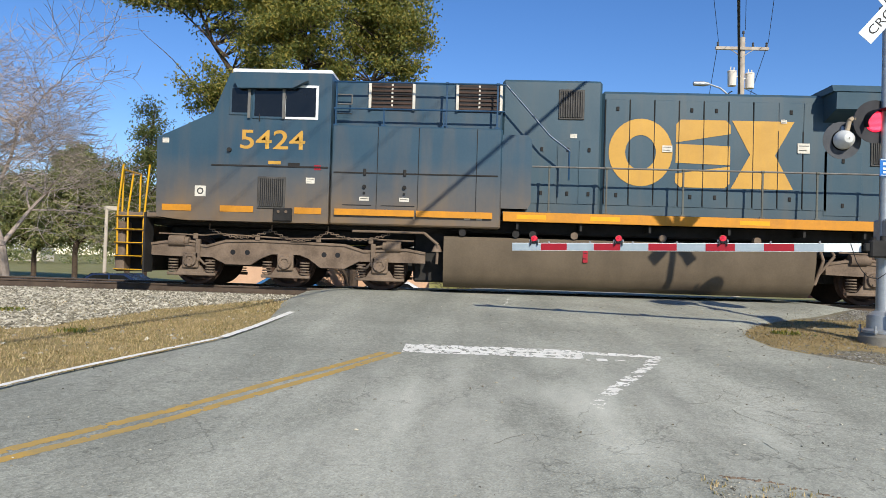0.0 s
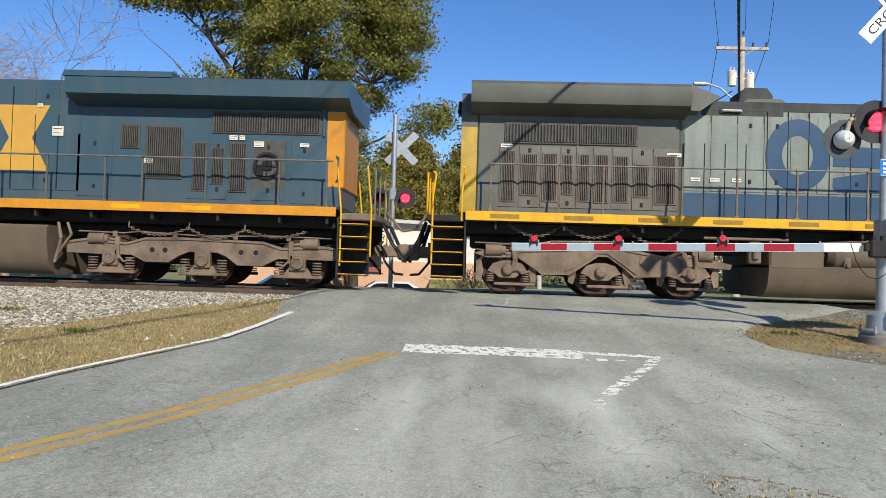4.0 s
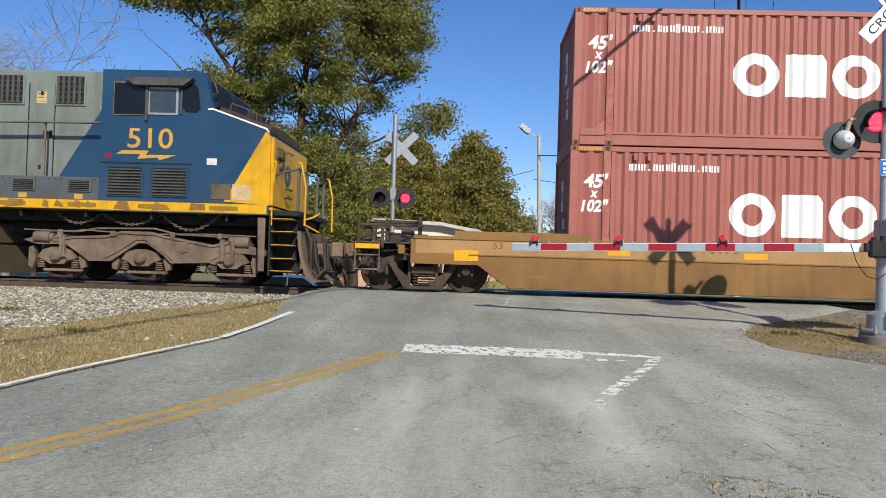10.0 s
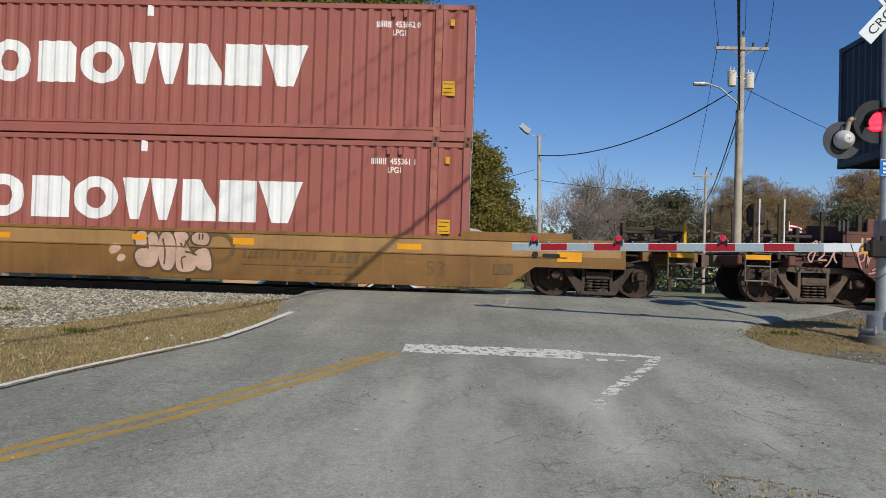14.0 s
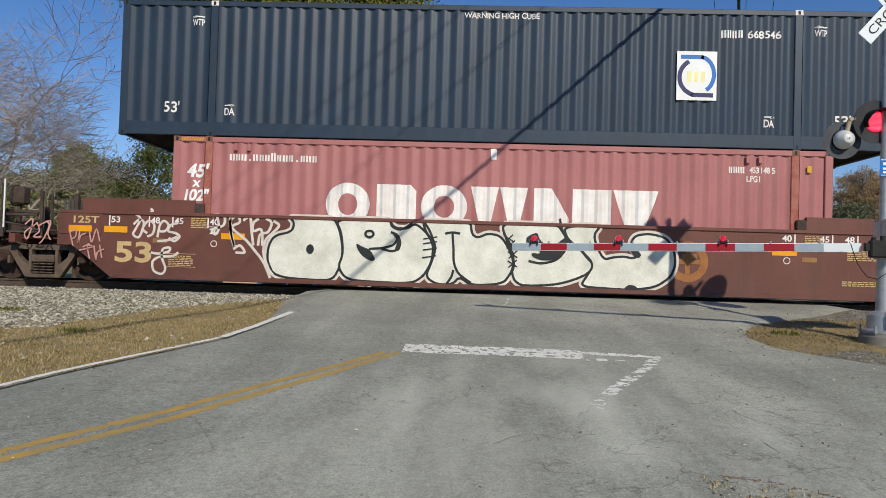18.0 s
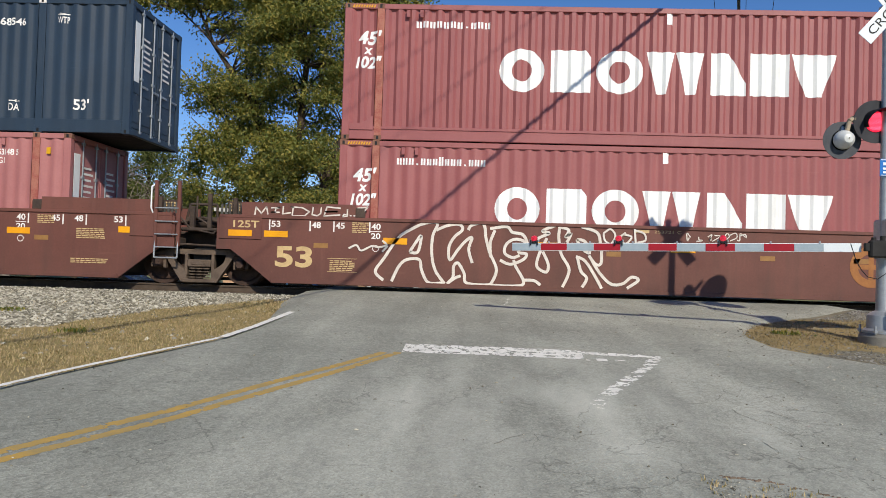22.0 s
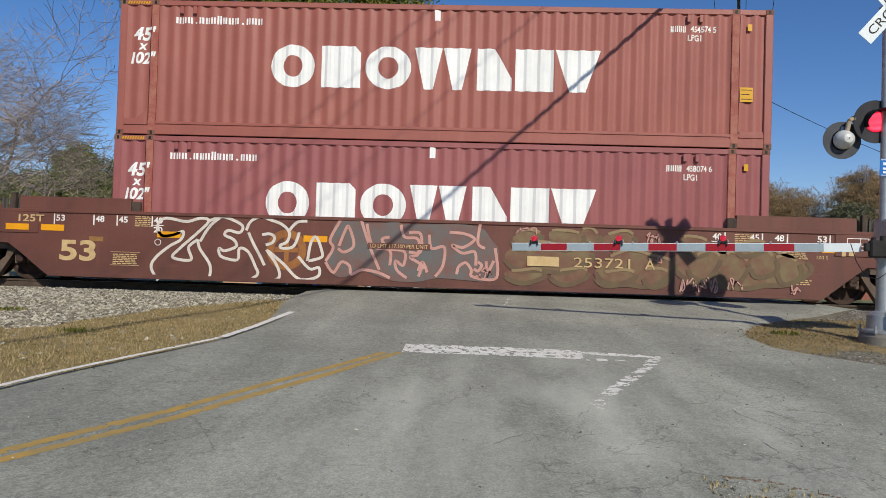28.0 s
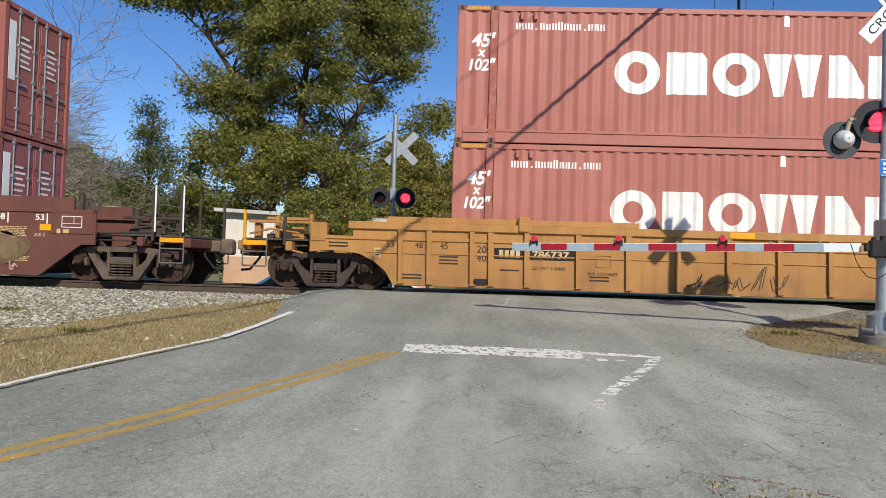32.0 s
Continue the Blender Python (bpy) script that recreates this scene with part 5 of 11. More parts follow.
def loco_truck(car, axles, style):
    c = axles[1]
    a, b = axles[0], axles[2]
    for s in (-1, 1):
        y0, y1 = s * 1.02, s * 1.16
        sh = Shape()
        if style == "A":
            top = [(a - 0.95, 0.62), (a - 0.95, 0.86), (a - 0.55, 0.93), (a + 0.35, 0.86), (a + 0.75, 0.98), (c - 0.5, 1.0), (c + 0.5, 0.98), (b - 0.75, 0.96), (b - 0.35, 0.84), (b + 0.55, 0.9), (b + 0.95, 0.84), (b + 0.95, 0.6)]
            low = [(b + 0.35, 0.6), (b - 0.45, 0.6), (b - 0.75, 0.44), (c + 0.75, 0.44), (c + 0.5, 0.62), (c + 0.3, 0.7), (c - 0.3, 0.7), (c - 0.5, 0.62), (c - 0.75, 0.46), (a + 0.75, 0.46), (a + 0.45, 0.6), (a - 0.35, 0.6)]
        else:
            top = [(a - 0.72, 0.86), (a - 0.36, 0.97), (a, 0.89), (a + 0.34, 0.96), (c - 0.72, 1.0), (c - 0.42, 1.1), (c + 0.22, 1.1), (c + 0.5, 1.03), (c + 1.0, 0.95), (b - 0.36, 0.86), (b + 0.06, 0.95), (b + 0.42, 0.86), (b + 0.84, 0.76)]
            low = [(b + 0.8, 0.66), (b + 0.5, 0.68), (b - 0.05, 0.7), (b - 0.5, 0.47), (c + 0.68, 0.44), (c + 0.5, 0.6), (c + 0.14, 0.85), (c - 0.06, 0.85), (c - 0.46, 0.58), (c - 0.64, 0.45), (a + 0.72, 0.44), (a + 0.6, 0.53), (a + 0.2, 0.79), (a - 0.42, 0.77)]
        sh.prism(top + low, y0, y1)
        # stiffening lip along the upper edge
        for (xa, za), (xb, zb) in zip(top[1:-1], top[2:-1]):
            sh.prism([(xa, za), (xb, zb), (xb, zb - 0.05), (xa, za - 0.05)], y1, y1 + s * 0.03)
        fr = part("truck_frame", sh, M_TRUCK, car, "grimy brown truck side frame")
        if s < 0 and style == "A":
            for x in (a + 0.9, c - 0.82, c + 0.82, b - 0.9):
                part("frame_hole", Shape().cyl((x, y1 + 0.01, 0.72), (x, y1 - 0.004, 0.72), 0.055, n=16), M_BLACK, fr)
        for x in axles:
            j = Shape().box(x - 0.17, x + 0.17, y1 - s * 0.08, y1 + s * 0.05, 0.36, 0.7, 0.02)
            j.lathe([(0.01, y1 + s * 0.08), (0.07, y1 + s * 0.08), (0.08, y1 + s * 0.1), (0.13, y1 + s * 0.1), (0.15, y1 + s * 0.06), (0.15, y1), (0.01, y1)], (x, 0, 0.53), 18)
            for k in range(6):
                t = k * math.pi / 3
                j.cyl((x + 0.1 * math.cos(t), y1 + s * 0.09, 0.53 + 0.1 * math.sin(t)), (x + 0.1 * math.cos(t), y1 + s * 0.115, 0.53 + 0.1 * math.sin(t)), 0.013, n=6)
            j.box(x - 0.52, x + 0.52, y1 - s * 0.1, y1 - s * 0.0, 0.2, 0.27, 0.012)
            j.prism([(x - 0.3, 0.27), (x + 0.3, 0.27), (x + 0.2, 0.42), (x - 0.2, 0.42)], y1 - s * 0.08, y1 - s * 0.01)
            if style == "B":
                j = Shape().lathe([(0.01, y1 + s * 0.09), (0.07, y1 + s * 0.09), (0.1, y1 + s * 0.075), (0.125, y1 + s * 0.03), (0.125, y1 - s * 0.06), (0.01, y1 - s * 0.06)], (x, 0, 0.53), 20)
                j.prism([(x - 0.42, 0.5), (x - 0.3, 0.66), (x - 0.1, 0.72), (x + 0.1, 0.72), (x + 0.3, 0.66), (x + 0.42, 0.5), (x + 0.26, 0.44), (x + 0.16, 0.36), (x - 0.16, 0.36), (x - 0.26, 0.44)], y1 - s * 0.13, y1 - s * 0.02)
                j.box(x - 0.28, x + 0.58, y1 - s * 0.09, y1 - s * 0.01, 0.2, 0.26, 0.01)
                for k in range(6):
                    t = k * math.pi / 3
                    j.cyl((x + 0.075 * math.cos(t), y1 + s * 0.08, 0.53 + 0.075 * math.sin(t)), (x + 0.075 * math.cos(t), y1 + s * 0.1, 0.53 + 0.075 * math.sin(t)), 0.012, n=6)
            part("journal_box", j, M_TRUCK, fr)
            for dx in ((-0.4, 0.4) if style == "A" else (-0.36, 0.38)):
                sp = Shape()
                spring(sp, x + dx, y1 - s * (0.06 if style == "A" else 0.09), 0.27, 0.56 if style == "A" else 0.46, 0.1 if style == "A" else 0.075, 5 if style == "A" else 4)
                part("coil_spring", sp, M_TRUCK, fr)
        for x, d in ((a - 0.45, 1), (b + 0.45, -1)):
            k = Shape().cyl((x - 0.02, y1 - s * 0.02, 0.93), (x + d * 0.32, y1 - s * 0.02, 0.93), 0.12, n=16).cyl((x + d * 0.32, y1 - s * 0.02, 0.93), (x + d * 0.4, y1 - s * 0.02, 0.93), 0.09, n=16)
            k.cyl((x + d * 0.4, y1 - s * 0.02, 0.93), (x + d * 0.62, y1, 0.9), 0.03)
            k.box(x + d * 0.6 - 0.05, x + d * 0.6 + 0.05, y1 - 0.05, y1 + 0.05, 0.5, 0.98, 0.015)
            k.tube([(x + d * 0.6, y1 + s * 0.02, 0.6), (x + d * 0.75, y1 + s * 0.02, 0.45), (x + d * 0.9, y1, 0.5)], 0.025)
            part("brake_cylinder", k, M_TRUCK, fr)
        pipe = Shape().tube([(a - 0.7, y1 + s * 0.02, 1.08), (a + 0.3, y1 + s * 0.02, 1.06), (a + 0.6, y1 + s * 0.02, 1.1), (c, y1 + s * 0.02, 1.04), (b - 0.5, y1 + s * 0.02, 1.08), (b + 0.7, y1 + s * 0.02, 1.06)], 0.016, 6)
        for x in (a + 0.1, c - 0.6, c + 0.7, b - 0.2):
            pipe.box(x - 0.05, x + 0.05, y1 - 0.02, y1 + s * 0.05, 0.98, 1.1, 0.008)
        part("brake_pipe", pipe, M_TRUCK, fr)
        ch = Shape()
        if s < 0:
            runs = ((a + 0.4, c - 0.3, 1.2, 0.16), (c - 0.3, c + 0.9, 1.2, 0.2), (c + 0.9, b + 0.2, 1.2, 0.14)) if style == "A" else ((a, c - 0.84, 1.46, 0.22), (c - 0.84, c + 0.44, 1.46, 0.22), (c + 0.44, b - 0.2, 1.48, 0.32))
            for x0, x1, top_z, sag in runs:
                n = int((x1 - x0) / 0.058)
                for i in range(n):
                    t = (i + 0.5) / n
                    x, z = x0 + (x1 - x0) * t, top_z - sag * math.sin(math.pi * t)
                    ch.lathe([(0.02, -0.008), (0.036, -0.008), (0.036, 0.008), (0.02, 0.008)], (x, y1 + s * 0.06, z), 8, "y" if i % 2 else "z")
                ch.tube([(x0, y1 + s * 0.06, top_z), (x0, y1 + s * 0.03, top_z + 0.12)], 0.016)
            part("chain", ch, M_TRUCK, fr, "slack safety chain")
            if style == "B":
                # swing hangers, brake rigging and a data pocket on the frame
                part("frame_pocket", Shape().prism([(c + 0.8, 0.9), (c + 1.02, 0.9), (c + 1.02, 0.7), (c + 0.9, 0.66), (c + 0.8, 0.72)], y1, y1 + s * 0.025), M_TRUCK, fr)
                part("frame_rib", Shape().prism([(c - 0.74, 0.52), (c - 0.5, 0.64), (c - 0.08, 0.92), (c + 0.12, 0.92), (c + 0.5, 0.66), (c + 0.72, 0.5), (c + 0.72, 0.55), (c + 0.5, 0.72), (c + 0.14, 0.98), (c - 0.1, 0.98), (c - 0.52, 0.7), (c - 0.74, 0.58)], y1, y1 + s * 0.03), M_TRUCK, fr)
                part_each("brake_hanger", [Shape().tube([(x, y1 + s * 0.03, 0.98), (x + 0.04, y1 + s * 0.05, 0.74), (x - 0.02, y1 + s * 0.04, 0.5)], 0.045, 8).cyl((x, y1, 0.98), (x, y1 + s * 0.08, 0.98), 0.06) for x in (a + 0.1, b + 0.06)], M_TRUCK, fr)
                part_each("brake_shoe", [Shape().prism([(x, 0.3), (x + d * 0.1, 0.26), (x + d * 0.16, 0.5), (x + d * 0.1, 0.74), (x, 0.7)], y1 - s * 0.22, y1 - s * 0.1) for x, d in ((a - 0.66, 1), (a + 0.6, -1), (c - 0.66, 1), (c + 0.62, -1), (b - 0.66, 1), (b + 0.6, -1))], M_TRUCK, fr)
                part("sand_pipe", Shape().tube([(a - 0.4, y1, 1.06), (a + 0.5, y1 + s * 0.02, 1.06), (a + 0.9, y1 + s * 0.02, 1.14), (c + 0.3, y1 + s * 0.02, 1.17), (c + 0.8, y1 + s * 0.02, 1.06), (b + 0.4, y1, 1.02)], 0.02, 6), M_TRUCK, fr)
    part("bolster", Shape().box(a - 0.7, b + 0.7, -0.55, 0.55, 0.42, 0.95, 0.03), M_DARK, car)
    for x in axles:
        wheelset(x, 0.53, car)


def steps(car, x0, x1, side, zs, colour, back):
    """A boarding ladder at a corner of a locomotive: side plates, treads with yellow edges."""
    y0, y1 = side * 1.5, side * 1.08
    # the back sheet's dark colour imitates the shade in the open gaps
    fr = part("step_frame", Shape().box(back - 0.02, back + 0.02, y0, y1, 0.25, 1.5, 0.006).box(x0, x1, y1 - 0.01, y1 + 0.01, 0.3, 1.5, 0.004), M_DARK, car)
    for z in zs:
        t = part("tread", Shape().box(x0, x1, y0, y1, z - 0.03, z, 0.006), M_TRUCK, fr)
        if z == zs[0]:
            part("riser", Shape().box(x0 + 0.02, x1 - 0.02, y1 - side * 0.02, y1, z + 0.02, z + 0.14, 0.004), M_RED_BOX["wine"], t)
        part("tread_edge", Shape().box(x0, x1, y0 - side * 0.0, y0 + side * 0.025, z - 0.014, z + 0.004, 0.004), colour, t)


def rail_run(car, pts, posts, y, foot, mat_rail=None, post_mat=None):
    """A handrail through (x, z) with posts down to foot."""
    h = part("handrail", Shape().tube([(x, y, z) for x, z in pts], 0.019, 8), mat_rail or M_HANDRAIL, car)
    for x in posts:
        z = float(np.interp(x, [p[0] for p in pts], [p[1] for p in pts]))
        part("stanchion", Shape().box(x - 0.018, x + 0.018, y - 0.012, y + 0.022, foot, z, 0.004).box(x - 0.05, x + 0.05, y - 0.02, y + 0.03, foot - 0.1, foot + 0.03, 0.006).lathe([(0.01, -0.03), (0.03, -0.03), (0.03, 0.03), (0.01, 0.03)], (x, y, z), 10, "x"), post_mat or mat_rail or M_HANDRAIL, h)
    return h


def louvre(car, x0, x1, z0, z1, y, n, upright=True, name="louvre", frame_mat=None, dark=None):
    b = part(name, Shape().box(x0 - 0.04, x1 + 0.04, y, y - 0.03, z0 - 0.04, z1 + 0.04, 0.01), frame_mat or M_GRILLE, car)
    part("opening", Shape().box(x0, x1, y - 0.031, y - 0.034, z0, z1, 0.001), M_BLACK, b)
    part("slats", Shape().slats(x0, x1, z0, z1, y - 0.034, n, -0.022, upright, 0.5), dark or M_GRILLE, b)
    return b


def door_panel(car, x0, x1, z0, z1, y, material, latch=True):
    """A raised hood door with latches."""
    d = part("hood_door", Shape().box(x0 + 0.012, x1 - 0.012, y, y - 0.014, z0, z1, 0.006), material, car)
    if latch:
        for z in (z0 + 0.22, z1 - 0.2):
            part("latch", Shape().box(x0 + (x1 - x0) * 0.5 - 0.03, x0 + (x1 - x0) * 0.5 + 0.03, y - 0.014, y - 0.032, z - 0.045, z + 0.045, 0.006), M_DARK, d)
    return d


def plate(car, x0, x1, z0, z1, y, material=None, bars=0, name="label_plate"):
    o = part(name, Shape().box(x0, x1, y, y - 0.004, z0, z1, 0.001), material or M_DECAL, car)
    if bars:
        k = Shape()
        for i in range(bars):
            z = z1 - (z1 - z0) * (i + 0.6) / (bars + 0.2)
            k.box(x0 + (x1 - x0) * 0.1, x1 - (x1 - x0) * (0.1 + 0.15 * (i % 2)), y - 0.0042, y - 0.006, z - (z1 - z0) * 0.05 / bars, z + (z1 - z0) * 0.1 / bars, 0.0006)
        part("print", k, M_DARK, o)
    return o


def brand_marks(car, x0, x1, z0, z1, y, material, name="emblem"):
    """Three broad plain shapes of one emblem: a ring, a slotted block and an hourglass."""
    w = (x1 - x0) / 3
    h = z1 - z0
    sh = Shape()
    ring(sh, x0 + w * 0.53, (z0 + z1) / 2, w * 0.52, h / 2, w * 0.27, y)
    o = part(name, sh, material, car, "broad painted ring")
    sh = Shape()
    a, b = x0 + w * 1.1, x0 + w * 1.98
    flat(sh, [(a + 0.1, z0), (b - 0.1, z0), (b, z0 + 0.1), (b, z0 + h * 0.32), (a, z0 + h * 0.2), (a, z0 + 0.1)], y)
    flat(sh, [(a, z0 + h * 0.54), (a, z1 - 0.1), (a + 0.1, z1), (b - 0.1, z1), (b, z1 - 0.1), (b, z1 - h * 0.2), (a, z0 + h * 0.66)], y)
    flat(sh, [(a, z0 + h * 0.36), (b, z0 + h * 0.34), (b, z0 + h * 0.62), (a, z0 + h * 0.64)], y)
    part(name, sh, material, car, "painted slotted block")
    sh = Shape()
    a, b, m = x0 + w * 2.0, x1, (z0 + z1) / 2
    flat(sh, [(a, z0), (b, z0), (b - w * 0.3, m), (b, z1), (a, z1), (a + w * 0.3, m)], y)
    part(name, sh, material, car, "painted hourglass")


def horn(car, x, y, z):
    h = part("horn", Shape().box(x - 0.2, x + 0.2, y - 0.12, y + 0.12, z, z + 0.04, 0.01), M_DARK, car)
    for i, (dx, d, l) in enumerate(((-0.12, 1, 0.3), (0.0, -1, 0.26), (0.12, 1, 0.34))):
        part("trumpet", Shape().cyl((x - d * 0.16, y + dx, z + 0.1), (x + d * (l - 0.16), y + dx, z + 0.1), 0.02, 0.075, 12).cyl((x, y + dx, z), (x, y + dx, z + 0.1), 0.02, n=6), M_DARK, h)


def coupler(car, x, d, y=0):
    c = part("coupler", Shape().box(x - d * 0.75, x - d * 0.1, -0.11, 0.11, 0.72, 0.98, 0.03).box(x - d * 0.22, x + d * 0.06, -0.18, 0.2, 0.66, 1.02, 0.05), M_TRUCK, car)
    part("air_hose", Shape().tube([(x - d * 0.55, -0.35, 0.85), (x - d * 0.45, -0.4, 0.6), (x - d * 0.25, -0.38, 0.36), (x - d * 0.05, -0.34, 0.34)], 0.028, 8), M_BLACK, c)


def loco_a():
    global OX
    OX = -8.0
    car = base("locomotive", "dusty dark blue diesel locomotive with amber sill stripe", "locomotive", (OX, 0, 0), "locomotives")
    B = M_LOCO_BLUE
    side = -1.55
    part("underframe", Shape().box(-7.0, 13.3, -1.0, 1.0, 1.28, 1.55, 0.03).box(-6.7, 13.2, -0.5, 0.5, 0.98, 1.3, 0.05), M_DARK, car)
    part_each("sill_bracket", [Shape().prism([(x, 1.5), (x + 0.05, 1.5), (x + 0.05, 1.36), (x, 1.36)], -1.44, -1.0) for x in (0.9, 2.2, 3.6, 5.2, 6.7, 7.9, 9.2, 10.6, 11.9, 12.9)], M_DARK, car)
    nose = [(-6.58, 1.42), (-6.62, 3.06), (-6.5, 3.12), (-5.44, 3.62), (-5.12, 4.44), (-5.0, 4.47), (-2.98, 4.47), (-2.98, 1.36), (-6.0, 1.36)]
    cab = part("cab", Shape().prism(nose, -1.55, 1.55), B, car)
    part("cab_roof", Shape().box(-5.1, -2.98, -1.5, 1.5, 4.46, 4.56, 0.03), M_WHITE, cab, "white cab roof")
    # windows of the cab's side
    for x0, x1, z0, z1 in ((-5.06, -4.72, 3.62, 4.12), (-4.58, -3.98, 3.55, 4.14), (-3.93, -3.3, 3.55, 4.16)):
        w = part("cab_window", Shape().box(x0 - 0.05, x1 + 0.05, side, side - 0.02, z0 - 0.05, z1 + 0.05, 0.006), M_WHITE if x1 > -3.5 else B, cab)
        part("pane", Shape().box(x0, x1, side - 0.021, side - 0.026, z0, z1, 0.002), M_GLASS, w)
    part("sun_visor", Shape().prism([(-5.0, 4.28), (-4.9, 4.1), (-3.75, 4.12), (-3.45, 4.28)], side - 0.03, side - 0.17), B, cab)
    part_each("window_bar", [Shape().box(-4.72, -4.66, side - 0.03, side - 0.06, 3.5, 4.12, 0.006), Shape().box(-4.0, -3.94, side - 0.03, side - 0.05, 3.5, 4.16, 0.006)], M_HANDRAIL, cab)
    text("road_number", "5424", -4.86, -3.5, 2.87, 3.27, side - 0.004, M_GOLD, cab, 0, 0.01)
    k = Shape().box(-5.45, -3.0, side, side - 0.012, 2.5, 2.535, 0.003).box(-4.48, -4.46, side, side - 0.03, 3.45, 3.6, 0.004)
    part("seam", k, M_DARK, cab)
    louvre(cab, -4.42, -3.92, 1.68, 2.26, side, 12)
    plate(cab, -5.78, -5.55, 1.86, 2.08, side)
    part("grab_emblem", ring(Shape(), -5.665, 1.97, 0.07, 0.07, 0.03, side - 0.006), M_GRILLE, cab)
    plate(cab, -6.5, -6.36, 2.96, 3.06, side, bars=2)
    plate(cab, -3.46, -3.28, 2.18, 2.3, side, bars=2)
    plate(cab, -3.3, -3.16, 2.46, 2.56, side, M_ARM_RED, 2)
    plate(cab, -4.26, -4.0, 2.56, 2.63, side, M_GOLD, 0)
    plate(cab, -3.85, -3.6, 2.52, 2.6, side, M_DARK, 0)
    part("side_lamp", Shape().cyl((-5.08, side, 2.84), (-5.08, side - 0.05, 2.84), 0.045), M_DARK, cab)
    # equipment body behind the cab, full width below, set back above
    low = part("equipment_body", Shape().box(-2.96, 0.57, -1.5, 1.5, 1.36, 3.42, 0.03).prism([(0.57, 1.78), (1.12, 1.78), (1.18, 1.9), (1.18, 3.2), (1.08, 3.3), (0.57, 3.3)], -1.48, 1.48), B, car)
    up = part("equipment_hood", Shape().box(-2.98, 0.57, -1.12, 1.12, 3.4, 4.42, 0.04), B, car)
    for x0, x1 in ((-2.12, -1.42), (-0.27, 0.42)):
        l = louvre(up, x0 - 0.08, x1 + 0.06, 3.86, 4.38, -1.12, 6, False, frame_mat=M_WHEEL, dark=M_WHEEL)
        part_each("louvre_post", [Shape().box(x, x + 0.06, -1.12, -1.19, 3.82, 4.42, 0.008) for x in (x0 - 0.15, x1 + 0.08)] + [Shape().box((x0 + x1) / 2 - 0.02, (x0 + x1) / 2 + 0.02, -1.12, -1.17, 3.86, 4.38, 0.006)], M_DECAL, l)
    sm = Shape()
    for x in (-2.0, -1.15, 0.05):
        sm.box(x, x + 0.012, -1.5, -1.512, 1.6, 3.4, 0.002)
    sm.box(-2.9, 0.5, -1.5, -1.512, 2.42, 2.45, 0.003).box(-2.7, -2.1, -1.5, -1.512, 1.76, 1.775, 0.002).box(-1.9, -1.2, -1.5, -1.512, 1.76, 1.775, 0.002)
    part("seam", sm, M_DARK, low)
    for x in (-2.25, -1.42):
        parts_of("latch", Shape().box(x - 0.03, x + 0.03, -1.5, -1.53, 2.38, 2.52, 0.008).cyl((x, -1.5, 2.15), (x, -1.54, 2.15), 0.04).cyl((x, -1.5, 2.02), (x, -1.53, 2.02), 0.025), M_DARK, low)
        plate(low, x - 0.1, x + 0.1, 1.86, 1.94, -1.5, bars=1)
    for x in (-0.05, 0.2):
        plate(low, x - 0.12, x, 1.52, 1.6, -1.5)
    rail_run(car, [(-2.95, 4.34), (0.62, 4.34), (1.55, 3.3), (1.95, 3.0), (1.95, 2.4)], [-2.9, -0.6, 0.45], -1.44, 3.42, M_BLUE_CLEAN)
    rail_run(car, [(-2.95, 3.78), (0.6, 3.78)], [-1.9, -0.65], -1.44, 3.42, M_BLUE_CLEAN)
    parts_of("grab_iron", Shape().tube([(-2.9, -1.3, 4.1), (-2.6, -1.3, 4.1), (-2.6, -1.3, 3.9), (-2.9, -1.3, 3.9)], 0.015).tube([(-2.9, -1.3, 3.7), (-2.6, -1.3, 3.7)], 0.015), M_HANDRAIL, up)
    # amber stripe segments on the lower skirt, dark skirt boxes
    for x0, x1 in ((-6.46, -5.84), (-5.24, -4.54), (-3.68, -3.12), (-2.85, -1.2), (-1.16, 0.4)):
        part("reflective_stripe", Shape().box(x0, x1, -1.556, -1.561, 1.55, 1.68, 0.002), M_ORANGE, car)
    part("skirt_pocket", Shape().box(-4.12, -3.72, -1.5, -1.6, 1.38, 1.66, 0.02), M_DARK, car)
    part_each("skirt_bolt", [Shape().cyl((x, -1.6, 1.58), (x, -1.62, 1.58), 0.03) for x in (-4.0, -3.84)], M_TRUCK, car)
    # hood with doors
    B = M_LOCO_HOOD
    hood = part("engine_hood", Shape().box(0.57, 2.68, -0.98, 0.98, 1.7, 4.58, 0.05).box(2.68, 13.12, -0.95, 0.95, 1.7, 4.38, 0.06), B, car)
    louvre(hood, 1.8, 2.26, 3.78, 4.34, -0.98, 9)
    for x0, x1, z0, z1 in ((0.62, 1.1, 1.95, 3.3), (1.1, 1.75, 1.95, 3.3), (1.75, 2.2, 1.95, 3.3), (2.2, 2.64, 1.95, 3.3)):
        door_panel(hood, x0, x1, z0, z1, -0.98, B)
    for x in np.arange(2.75, 7.2, 0.515):
        door_panel(hood, float(x), float(x) + 0.515, 1.95, 4.2, -0.95, B, latch=int(x * 10) % 3 == 0)
    for x in np.arange(2.75, 7.2, 0.515):
        part("door_gap", Shape().box(float(x) - 0.008, float(x) + 0.008, -0.95, -0.976, 1.98, 4.2 if x < 6.2 else 3.6, 0.002), M_DARK, hood)
    brand_marks(hood, 2.82, 6.68, 2.37, 3.8, -0.972, M_GOLD)
    louvre(hood, 8.3, 8.65, 2.95, 3.4, -0.95, 9)
    louvre(hood, 8.86, 9.6, 2.3, 3.38, -0.95, 16)
